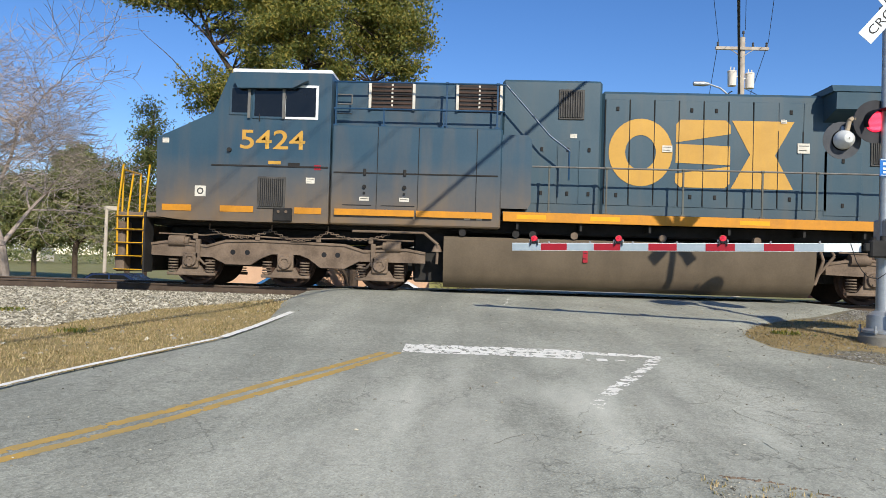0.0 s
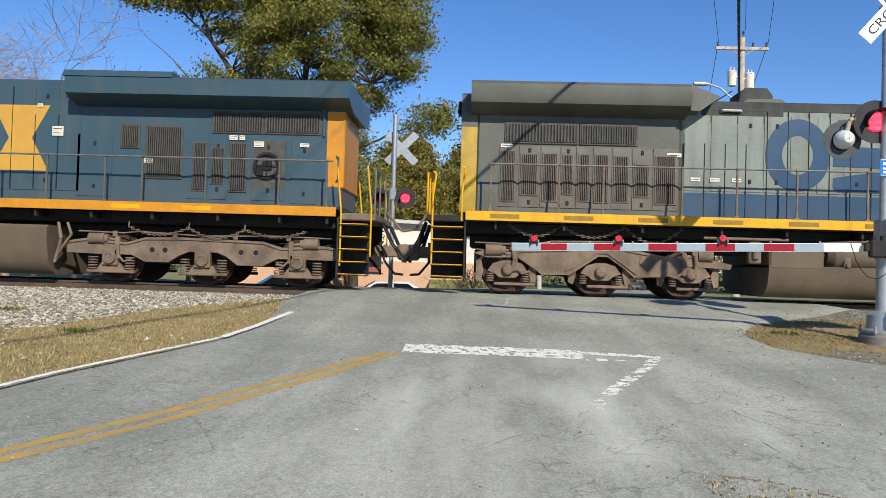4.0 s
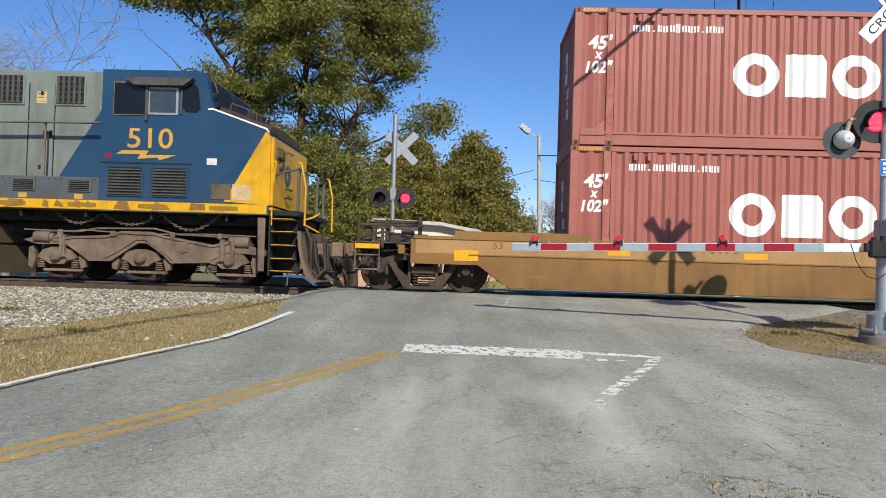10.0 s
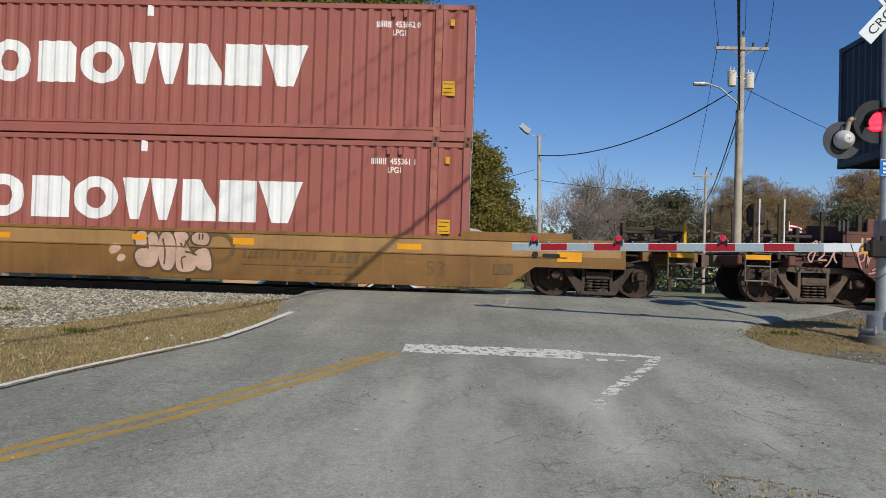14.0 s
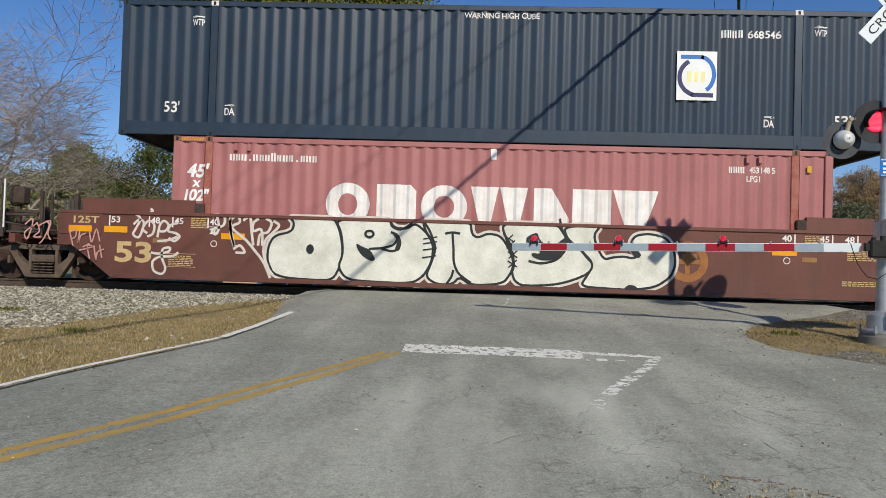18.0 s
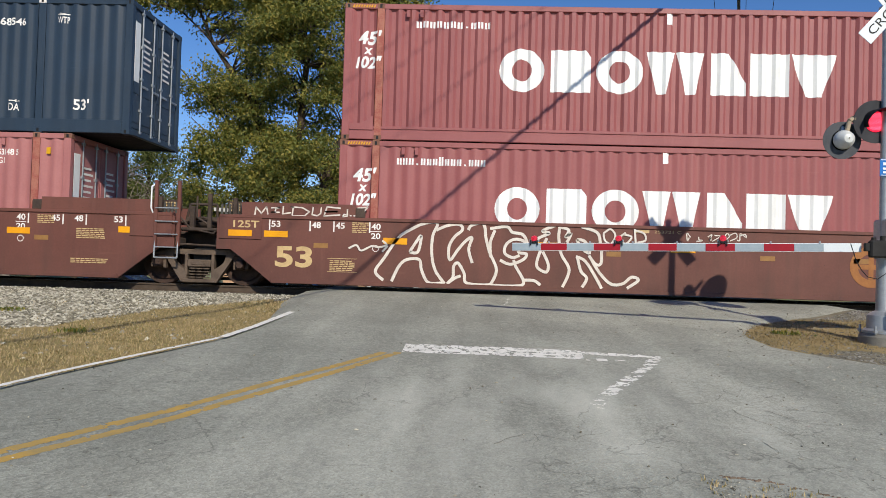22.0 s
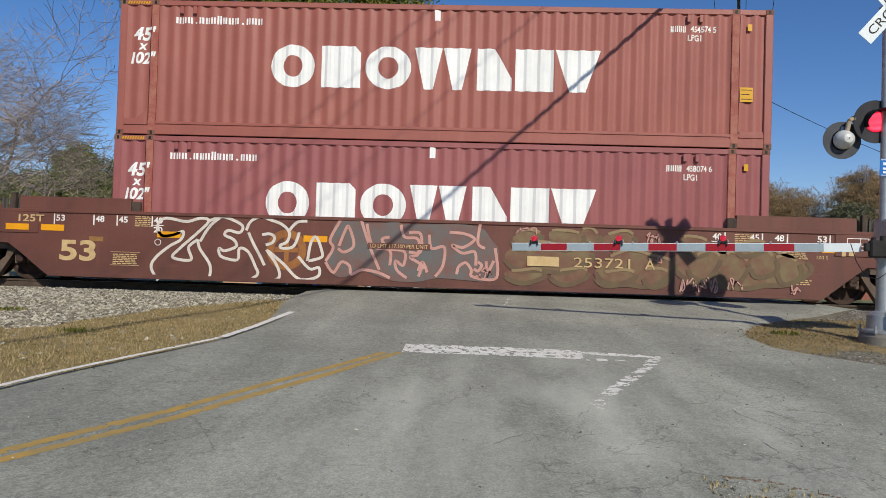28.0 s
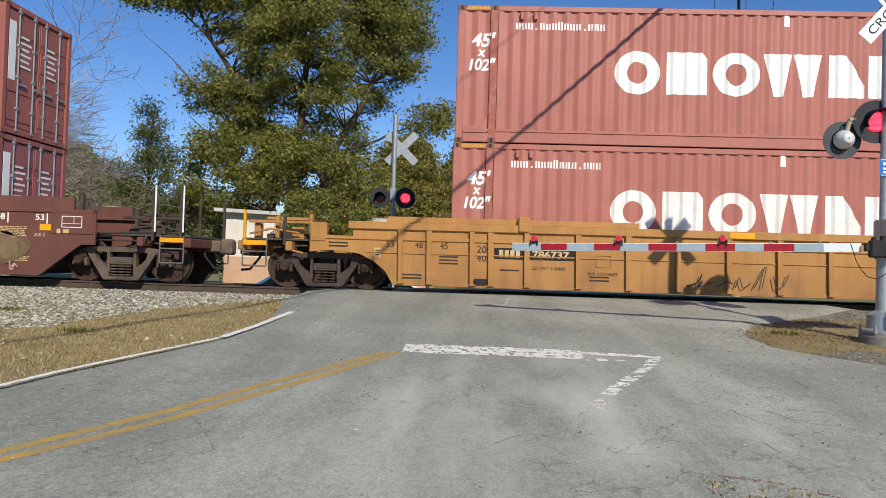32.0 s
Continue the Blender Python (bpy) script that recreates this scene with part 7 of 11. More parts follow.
    for s in (-1, 1):
        steps(car, 15.1, 15.76, s, (0.36, 0.6, 0.86, 1.12, 1.38), M_YELLOW, 15.8)
        steps(car, 35.6, 36.06, s, (0.36, 0.62, 0.9, 1.18, 1.44), M_YELLOW, 35.56)
        y = s * 1.46
        for x, z0, z1 in ((15.12, 0.6, 2.5), (15.72, 1.5, 2.62), (35.58, 1.3, 2.64), (36.28, 1.3, 2.62)):
            part("grab_post", Shape().tube([(x, y, z0), (x, y, z1 - 0.5), (x + (0.06 if x < 36 else -0.1), y, z1 - 0.02), (x + (0.0 if x < 36 else -0.16), y, z1)], 0.022), M_YELLOW, car)
        part("end_rail", Shape().tube([(15.0, s * 0.5, 1.6), (15.0, s * 0.5, 2.5), (15.0, s * 1.3, 2.5), (15.0, s * 1.3, 1.6)], 0.02), M_YELLOW, car)
        part("end_rail", Shape().box(36.06, 36.12, s * 1.25, s * 1.31, 1.6, 2.52, 0.008).box(36.06, 36.12, s * 0.5, s * 0.56, 1.6, 2.52, 0.008).tube([(35.6, s * 1.3, 2.34), (35.7, s * 1.3, 2.42), (36.08, s * 1.28, 2.5)], 0.024).tube([(36.09, s * 0.5, 2.5), (36.09, s * 1.3, 2.5)], 0.024), M_GREY_DARK, car)
    part_each("end_plate", [Shape().box(15.0, 15.8, -1.45, 1.45, 1.48, 1.62, 0.02), Shape().box(35.6, 36.14, -1.4, 1.4, 1.5, 1.62, 0.02)], M_DARK, car)
    part("plough", Shape().prism([(36.12, 1.2), (36.19, 1.2), (36.21, 0.9), (36.29, 0.55), (36.42, 0.28), (36.56, 0.14), (36.46, 0.12), (36.34, 0.2), (36.22, 0.5), (36.14, 0.9)], -1.4, 1.4), M_TRUCK, car, "curved dusty plough blade")
    part_each("plough_brace", [Shape().prism([(35.95, 1.1), (36.14, 1.0), (36.3, 0.3), (36.2, 0.25)], y - 0.02, y + 0.02) for y in (-0.9, 0.9)], M_TRUCK_DARK, car)
    part_each("step_plate", [Shape().prism([(35.3, 1.45), (35.46, 1.45), (35.46, 0.34), (35.34, 0.34)], y, y + 0.04) for y in (-1.48, 1.44)], M_TRUCK, car)
    for i, y in enumerate((-1.1, -0.95, -0.8, -0.65, 0.7, 0.9)):
        part("air_hose", Shape().tube([(36.22, y, 1.3 - 0.04 * i), (36.36, y - 0.05, 1.0), (36.36 + 0.03 * i, y - 0.03, 0.42 + 0.06 * (i % 3)), (36.5 + 0.02 * i, y, 0.24 + 0.05 * (i % 2)), (36.66, y + 0.04, 0.42), (36.62, y + 0.05, 0.95)], 0.028, 8), M_BLACK if i % 2 else M_TRUCK_DARK, car)
    part_each("cut_lever", [Shape().tube([(36.2, -1.3, 1.42), (36.4, -1.2, 1.5), (36.5, -1.0, 1.6)], 0.018, 6), Shape().tube([(36.2, -1.2, 1.35), (36.46, -0.9, 1.2)], 0.018, 6)], M_REFLECT, car)
    part("rear_lamp", Shape().box(15.66 - 0.1, 15.66, -0.25, 0.25, 4.0, 4.25, 0.02), M_DARK, hood)
    part("fuel_tank", Shape().bar([(-1.0, 0.12), (-1.2, 0.22), (-1.32, 0.4), (-1.37, 0.6), (-1.4, 0.78), (1.4, 0.78), (1.37, 0.6), (1.32, 0.4), (1.2, 0.22), (1.0, 0.12)], 22.0, 29.5).box(22.0, 23.1, -1.4, 1.4, 0.7, 1.2, 0.04).box(26.95, 29.5, -1.4, 1.4, 0.7, 1.2, 0.04), M_TANK, car, "dusty brown fuel tank")
    for x0, x1 in ((23.2, 24.82), (25.25, 26.85)):
        t = part("air_reservoir", Shape().cyl((x0 + 0.12, -1.12, 1.02), (x1 - 0.12, -1.12, 1.02), 0.3, n=24).cyl((x0, -1.12, 1.02), (x0 + 0.12, -1.12, 1.02), 0.2, 0.3, 24).cyl((x1 - 0.12, -1.12, 1.02), (x1, -1.12, 1.02), 0.3, 0.2, 24), M_TANK, car, "round air reservoir")
        for x in (x0 + 0.35, x1 - 0.35):
            part("saddle", Shape().box(x - 0.07, x + 0.07, -1.42, -1.3, 0.76, 0.98, 0.02).cyl((x, -1.4, 0.82), (x, -1.45, 0.82), 0.04), M_TRUCK, t)
    part("valve_rack", Shape().tube([(24.95, -1.3, 1.3), (24.95, -1.32, 0.8)], 0.025).tube([(25.1, -1.3, 1.3), (25.1, -1.32, 0.8), (25.2, -1.3, 0.7)], 0.025).box(24.9, 25.2, -1.35, -1.2, 0.85, 1.0, 0.02).tube([(23.1, -1.35, 1.0), (23.0, -1.35, 1.25), (24.0, -1.35, 1.32), (25.6, -1.35, 1.3), (26.4, -1.35, 1.38)], 0.02), M_TRUCK, car)
    parts_of("pipe_run", Shape().tube([(20.7, -1.3, 1.3), (22.4, -1.32, 1.3)], 0.03).box(21.6, 21.85, -1.38, -1.2, 0.8, 1.25, 0.03).cyl((21.72, -1.4, 0.9), (21.72, -1.4, 1.1), 0.07).tube([(27.2, -1.35, 1.3), (28.6, -1.35, 1.3), (28.9, -1.35, 1.42), (29.6, -1.35, 1.36)], 0.025).box(27.1, 27.3, -1.42, -1.38, 1.22, 1.36, 0.01), M_TRUCK, car)
    loco_truck(car, (16.71, 18.65, 20.5), "B")
    loco_truck(car, (30.86, 32.7, 34.62), "B")
    coupler(car, 14.55, -1)
    for i, y in enumerate((-0.9, -0.75, -0.6, 0.5, 0.7, 0.9)):
        part("jumper_hose", Shape().tube([(14.95, y, 1.5), (14.8, y - 0.05, 1.1 - 0.08 * (i % 3)), (14.5, y, 0.62 + 0.1 * (i % 2)), (14.2, y + 0.06, 1.05), (14.02, y, 1.45)], 0.026, 8), M_BLACK, car)
    part("jumper_cable", Shape().tube([(15.0, -0.4, 1.75), (14.7, -0.42, 1.35), (14.4, -0.4, 1.3), (14.05, -0.4, 1.7)], 0.03, 8), M_TRUCK, car)
    coupler(car, 36.8, 1)
    RIDERS.append((car, OX))


def well_truck(car, x0, x1, tone):
    """A two-axle truck: side frames with a spring nest, wheelsets."""
    c = (x0 + x1) / 2
    h = (x1 - x0) / 2
    for s in (-1, 1):
        y0, y1 = s * 0.98, s * 1.12
        fr = part("truck_frame", Shape().prism([(x0 - 0.1, 0.58), (x0 - 0.1, 0.66), (c - 0.62, 0.76), (c + 0.62, 0.76), (x1 + 0.1, 0.66), (x1 + 0.1, 0.58), (c + 0.56, 0.65), (c - 0.56, 0.65)], y0, y1), tone, car, "cast side frame with open windows")
        for e in (-1, 1):
            part("frame_limb", Shape().prism([(c + e * 0.78, 0.68), (c + e * 0.64, 0.45), (c + e * 0.38, 0.06), (c + e * 0.25, 0.06), (c + e * 0.27, 0.2), (c + e * 0.33, 0.34), (c + e * 0.43, 0.4), (c + e * 0.54, 0.5), (c + e * 0.58, 0.68)], y0, y1 + s * 0.02), tone, fr)
            part("frame_column", Shape().box(c + e * 0.32, c + e * 0.255, y0, y1 + s * 0.015, 0.2, 0.67, 0.01), tone, fr)
            part_each("pedestal_jaw", [Shape().box(c + e * (h - 0.16), c + e * (h - 0.1), y0, y1, 0.34, 0.64, 0.01), Shape().box(c + e * (h + 0.1), c + e * (h + 0.16), y0, y1, 0.36, 0.64, 0.01)], tone, fr)
        part("frame_foot", Shape().box(c - 0.36, c + 0.36, y0, y1 + s * 0.05, 0.05, 0.13, 0.015), tone, fr)
        sp = Shape()
        for dx in (-0.15, 0, 0.15):
            spring(sp, c + dx, y1 + s * 0.0, 0.13, 0.38, 0.07, 4)
        part("spring_seat", Shape().box(c - 0.25, c + 0.25, y0, y1 + s * 0.05, 0.38, 0.54, 0.02).box(c - 0.16, c + 0.16, y1, y1 + s * 0.06, 0.42, 0.5, 0.015), tone, fr)
        part("spring_nest", sp, tone, fr)
        for x in (x0, x1):
            j = Shape().lathe([(0.01, y1 + s * 0.1), (0.08, y1 + s * 0.1), (0.11, y1 + s * 0.05), (0.11, y1 - s * 0.05), (0.01, y1 - s * 0.05)], (x, 0, 0.46), 16).box(x - 0.16, x + 0.16, y0, y1 + s * 0.02, 0.52, 0.64, 0.015)
            for k in range(3):
                t = k * 2.094 + 0.5
                j.cyl((x + 0.06 * math.cos(t), y1 + s * 0.1, 0.46 + 0.06 * math.sin(t)), (x + 0.06 * math.cos(t), y1 + s * 0.12, 0.46 + 0.06 * math.sin(t)), 0.014, n=6)
            part("bearing", j, M_WHEEL, fr)
    part("bolster", Shape().box(c - 0.2, c + 0.2, -0.98, 0.98, 0.34, 0.78, 0.03).box(c - 0.6, c + 0.6, -0.06, 0.06, 0.3, 0.4, 0.02), M_DARK, car)
    for x in (x0, x1):
        wheelset(x, 0.46, car)


def deck_end(car, x_in, x_out, d, paint_mat, z, tall, brake_wheel):
    """The platform over a truck: stub sill, cross members, ladder, piping. d: +1 at the right end."""
    sill = part("end_sill", Shape().box(min(x_in, x_out), max(x_in, x_out), -0.32, 0.32, 0.72, 1.0, 0.03).box(x_out - 0.08, x_out + 0.08, -1.35, 1.35, 0.78, 0.98, 0.02).box(x_out - d * 1.0 - 0.07, x_out - d * 1.0 + 0.07, -1.4, 1.4, 0.78, 0.98, 0.02), paint_mat, car)
    part("platform", Shape().box(min(x_out, x_out - d * 1.5), max(x_out, x_out - d * 1.5), -1.2, 1.2, 1.0, 1.04, 0.008), M_GRILLE, sill)
    lads = []
    xa, xb = sorted((x_out - d * 0.05, x_out - d * 0.55))
    for s in (-1, 1):
        y = s * 1.42
        lads.append(Shape().tube([(xa, y, 0.45), (xa, y, 1.02)], 0.016).tube([(xb, y, 0.45), (xb, y, 1.02)], 0.016).tube([(xa, y, 0.45), (xb, y, 0.45)], 0.018).tube([(xa, y, 0.75), (xb, y, 0.75)], 0.016))
    part_each("sill_step", lads, M_HANDRAIL, sill)
    part("step_tape", Shape().box(xa, xb, -1.43, -1.45, 0.88, 0.98, 0.004), M_REFLECT, sill)
    pipe = Shape().tube([(x_in, -0.9, 1.05), (x_out - d * 0.9, -0.95, 1.1), (x_out - d * 0.4, -0.8, 1.02)], 0.025).tube([(x_in, -1.0, 0.9), (x_out - d * 1.2, -1.15, 0.9), (x_out - d * 0.6, -1.1, 0.84)], 0.02)
    pipe.cyl((x_out - d * 1.5, -0.7, 1.1), (x_out - d * 1.1, -0.7, 1.1), 0.13, n=14).box(x_out - d * 0.95, x_out - d * 0.7, -1.0, -0.7, 1.0, 1.24, 0.03).box(x_out - d * 0.55, x_out - d * 0.4, -0.9, -0.6, 1.0, 1.15, 0.02)
    part("brake_gear", pipe, M_TRUCK_DARK, sill)
    for dx, h in tall:
        part("grab_post", Shape().box(x_out - d * dx - 0.03, x_out - d * dx + 0.03, -1.36, -1.3, 0.9, h, 0.008), M_YELLOW if h == 1.62 else M_TRUCK_DARK, sill)
        part("grab_post", Shape().box(x_out - d * dx - 0.03, x_out - d * dx + 0.03, 1.3, 1.36, 0.9, h, 0.008), M_TRUCK_DARK, sill)
        if h >= 2.0:
            part("hand_post", Shape().cyl((x_out - d * dx + 0.07, -1.4, 1.1), (x_out - d * dx + 0.07, -1.4, h + 0.08), 0.017, n=8), M_WHITE, sill, "slim white hand post")
    # cross bearers, levers and small housings on the platform
    gear = Shape()
    for i, (g0, g1, h0, h1) in enumerate(((0.2, 0.34, 1.04, 1.36), (0.62, 0.7, 1.04, 1.52), (0.95, 1.22, 1.04, 1.3), (1.3, 1.38, 1.04, 1.6))):
        gear.box(x_out - d * g0, x_out - d * g1, -1.15 + 0.1 * i, -0.95 + 0.1 * i, h0, h1, 0.012)
    gear.box(x_out - d * 0.1, x_out - d * 1.45, -1.25, -1.18, 1.36, 1.42, 0.01).box(x_out - d * 0.3, x_out - d * 1.3, -0.6, -0.5, 1.46, 1.53, 0.01)
    gear.tube([(x_out - d * 0.15, -1.3, 1.12), (x_out - d * 0.6, -1.32, 1.24), (x_out - d * 1.2, -1.3, 1.16)], 0.022).tube([(x_out - d * 0.9, -1.28, 1.0), (x_out - d * 0.95, -1.34, 0.82), (x_out - d * 1.3, -1.3, 0.74)], 0.02)
    part("end_gear", gear, M_TRUCK_DARK if paint_mat != M_WELL_YEL else M_WELL_YEL, sill)
    if brake_wheel:
        x = x_out - d * 0.5
        part("hand_brake", Shape().lathe([(0.22, -0.02), (0.25, -0.02), (0.25, 0.02), (0.22, 0.02)], (x, -0.5, 1.85), 20, "x").box(x - 0.03, x + 0.25, -0.65, -0.35, 1.65, 2.05, 0.04).box(x - 0.01, x + 0.01, -0.72, -0.28, 1.84, 1.86, 0.003).box(x + 0.04, x + 0.12, -0.55, -0.45, 1.0, 1.7, 0.01), M_TRUCK_DARK, sill)


def well_car(name, label, paint_mat, u0, u1, a, b, top, low, origin):
    """The body of a well car: two deep sides with flanges and sloped ends; a and b are where the well begins and ends at its foot."""
    global OX
    OX = origin
    car = base(name, label, "well car", (OX, 0, 0), "well cars")
    for s in (-1, 1):
        y = s * 1.4
        ends = 0.6 if top == 1.17 else 0.78
        arch = [(0.85, ends), (0.6, 0.6), (0.0, low)] if top != 1.12 else [(1.4, 0.82), (1.0, 0.82), (0.7, 0.76), (0.4, 0.62), (0.16, 0.42), (0.0, low)]
        out = [(u0, ends), (u0, top - 0.08), (u0 + 0.1, top), (u1 - 0.1, top), (u1, top - 0.08), (u1, ends)] + [(b + d, h) for d, h in arch] + [(a - d, h) for d, h in reversed(arch)]
        side = part("well_side", Shape().prism(out, y, y - s * 0.05), paint_mat, car)
        part("top_chord", Shape().box(u0 + 0.05, u1 - 0.05, y + s * 0.03, y - s * 0.16, top - 0.06, top + 0.012, 0.01), paint_mat, side)
        if name == "well_car":
            part("side_flange", Shape().box(u0 + 1.2, u1 - 1.2, y + s * 0.001, y + s * 0.022, 0.79, 0.82, 0.006), paint_mat, side)
        part("bottom_chord", Shape().box(a + 0.02, b - 0.02, y + s * 0.02, y - s * 0.2, low - 0.03, low + 0.05, 0.01), paint_mat, side)
    parts_of("well_floor", Shape().box(a + 0.3, a + 0.6, -1.35, 1.35, low, low + 0.1, 0.01).box(b - 0.6, b - 0.3, -1.35, 1.35, low, low + 0.1, 0.01).box((a + b) / 2 - 0.2, (a + b) / 2 + 0.2, -1.35, 1.35, low, low + 0.1, 0.01), M_DARK, car)
    for x, d in ((a, -1), (b, 1)):
        part("bulkhead", Shape().prism([(x, low + 0.1), (x + d * 0.06, low + 0.1), (x + d * 0.85, 0.98), (x + d * 0.8, 1.05)], -1.35, 1.35), M_DARK, car)
    return car


def tan_car():
    """Single well car, tan."""
    car = well_car("well_car", "dirty tan well car with faded stencils and graffiti", M_WELL_TAN_SHADED, 38.5, 58.7, 40.5, 56.25, 1.17, 0.17, 36.9)
    y = -1.402
    part("side_stripe", Shape().box(38.6, 58.6, y, y - 0.004, 0.82, 1.11, 0.002), M_TAN_SILL, car)
    for x0, x1, z0, z1 in ((39.4, 39.9, 0.68, 0.9), (42.55, 43.0, 0.88, 1.0), (45.3, 45.78, 0.88, 1.0), (48.4, 48.7, 0.92, 1.04), (50.55, 51.0, 0.88, 1.02), (54.0, 54.5, 0.88, 1.0), (57.3, 57.8, 0.72, 0.92)):
        part("reflector", Shape().box(x0, x1, y - 0.003, y - 0.008, z0, z1, 0.001), M_REFLECT, car)
    g = mat("faded grey stencil", rgb(112, 88, 54), rough=0.7, scale=6, fine=60)
    parts_of("stencil_bar", Shape().box(43.8, 44.3, y - 0.005, y - 0.008, 0.98, 1.14, 0.001), g, car, "faded reporting mark")
    text("stencil", "70179", 44.45, 45.2, 0.98, 1.14, y - 0.008, g, car)
    for x0, x1, z0, z1, n in ((50.76, 51.58, 0.62, 0.82, 7), (51.8, 52.36, 0.6, 0.8, 4), (52.6, 53.42, 0.57, 0.77, 5), (51.9, 53.3, 0.31, 0.41, 7)):
        w = (x1 - x0) / n
        part_each("owner_bar", [Shape().prism([(x0 + w * i, z0), (x0 + w * (i + 0.62), z0), (x0 + w * (i + 0.62) + 0.04, z1 - 0.06 * (i % 3 == 1)), (x0 + w * i + 0.04, z1 - 0.06 * (i % 3 == 1))], y - 0.005, y - 0.008) for i in range(n)], g, car, "faded dark bar of the owner's marking")
    part("owner_rule", Shape().box(50.75, 53.4, y - 0.005, y - 0.008, 0.47, 0.485, 0.001), g, car)
    part("owner_ring", ring(Shape(), 50.25, 0.8, 0.36, 0.34, 0.1, y - 0.0042), g, car)
    text("stencil", "53", 54.6, 55.0, 0.36, 0.66, y - 0.006, g, car)
    parts_of("stencil_bar", Shape().box(56.0, 56.4, y - 0.005, y - 0.008, 0.42, 0.64, 0.001), g, car)
    for i, x in enumerate((40.2, 40.9, 41.6, 42.1)):
        text("stencil", ("53", "48", "45", "40")[i], x, x + 0.2, 0.95, 1.08, y - 0.006, g, car)
    # bubble graffiti
    fill = mat("pink grey graffiti fill", rgb(204, 172, 150), rgb(178, 146, 122), rough=0.6, scale=3, fine=40, bump=0)
    gr, gl = Shape(), Shape()
    bubbles = []
    bubbles.append([(48.47, 0.97), (48.51, 1.09), (48.68, 1.12), (48.75, 0.98), (48.71, 0.79), (48.5, 0.78)])
    bubbles.append([(48.46, 0.59), (48.55, 0.74), (48.76, 0.74), (48.73, 1.02), (48.82, 1.1), (48.94, 1.05), (49, 0.75), (48.96, 0.42), (48.8, 0.34), (48.56, 0.38)])
    bubbles.append([(49.01, 1.06), (49.15, 1.11), (49.27, 1.06), (49.35, 0.81), (49.34, 0.45), (49.25, 0.29), (49.08, 0.31), (49.01, 0.47), (48.95, 0.75)])
    bubbles.append([(49.27, 1.11), (49.48, 1.14), (49.63, 1.03), (49.54, 0.88), (49.68, 0.7), (49.81, 0.45), (49.74, 0.3), (49.56, 0.27), (49.39, 0.29), (49.34, 0.53), (49.37, 0.88)])
    bubbles.append([(49.78, 0.75), (50.03, 0.8), (50.11, 0.55), (50.12, 0.31), (49.86, 0.33), (49.69, 0.54)])
    bubbles.append([(49.67, 1.03), (49.79, 1.12), (49.98, 1.13), (50.07, 0.99), (50.01, 0.85), (49.84, 0.85), (49.7, 0.89)])
    for i, q in enumerate(bubbles):
        q = rounded(q)
        stroke(gl, q + q[:1], 0.09, y - 0.0048 - 0.0003 * i)
        flat(gr, q, y - 0.0075 - 0.0006 * i)
    patches(gr, y - 0.006, [(47.91, 0.69), (47.98, 0.84), (48.12, 0.84), (48.19, 0.73), (48.08, 0.63), (47.96, 0.6)], [(48.08, 0.49), (48.15, 0.63), (48.29, 0.59), (48.27, 0.49), (48.16, 0.44)])
    strokes(gl, 0.035, y - 0.012, [(49.06, 0.96), (49.12, 0.69), (49.11, 0.42)], [(49.44, 0.88), (49.52, 0.79), (49.56, 0.93)], [(49.51, 0.34), (49.48, 0.55), (49.57, 0.6)], [(49.54, 0.7), (49.68, 0.68), (49.8, 0.63)], [(49.84, 1.08), (49.84, 0.96)], [(49.91, 1.08), (49.91, 0.96)], [(48.73, 0.98), (48.76, 0.74)])
    parts_of("graffiti_fill", gr, fill, car, "pale bubble graffiti")
    parts_of("graffiti_line", gl, M_GRAF_BROWN, car, "brown graffiti outline")
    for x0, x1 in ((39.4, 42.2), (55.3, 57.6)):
        part_each("end_coaming", [Shape().box(x0, x1, -1.38, -1.3, 1.17, 1.3, 0.01), Shape().box(x0, x1, 1.3, 1.38, 1.17, 1.3, 0.01)], M_WELL_TAN_SHADED, car)
    part("side_pocket", Shape().box(57.0, 57.35, y, y - 0.03, 0.8, 0.88, 0.01).cyl((56.85, y, 0.86), (56.85, y - 0.05, 0.86), 0.06), M_DARK, car)
    deck_end(car, 38.6, 37.3, -1, M_WELL_TAN_SHADED, 1.0, ((0.1, 1.55), (0.6, 1.3)), False)
    deck_end(car, 58.6, 60.1, 1, M_WELL_TAN_SHADED, 1.0, ((0.2, 1.62), (0.9, 1.3)), False)
    well_truck(car, 37.85, 39.65, M_TRUCK_DARK)
    well_truck(car, 57.3, 59.05, M_TRUCK_DARK)
    coupler(car, 36.95, -1)
    coupler(car, 60.6, 1)
    RIDERS.append((car, OX))
    OXreset()


def OXreset():
    global OX
    OX = 0.0


def scribble(rnd, x0, x1, z0, z1, n):
    """A run of loose looping strokes."""
    out = []
    w = (x1 - x0) / n
    for i in range(n):
        a = x0 + w * i
        out.append([(a + w * rnd.uniform(-0.1, 1.1), z0 + (z1 - z0) * rnd.random()) for _ in range(rnd.randint(4, 6))])
    return out


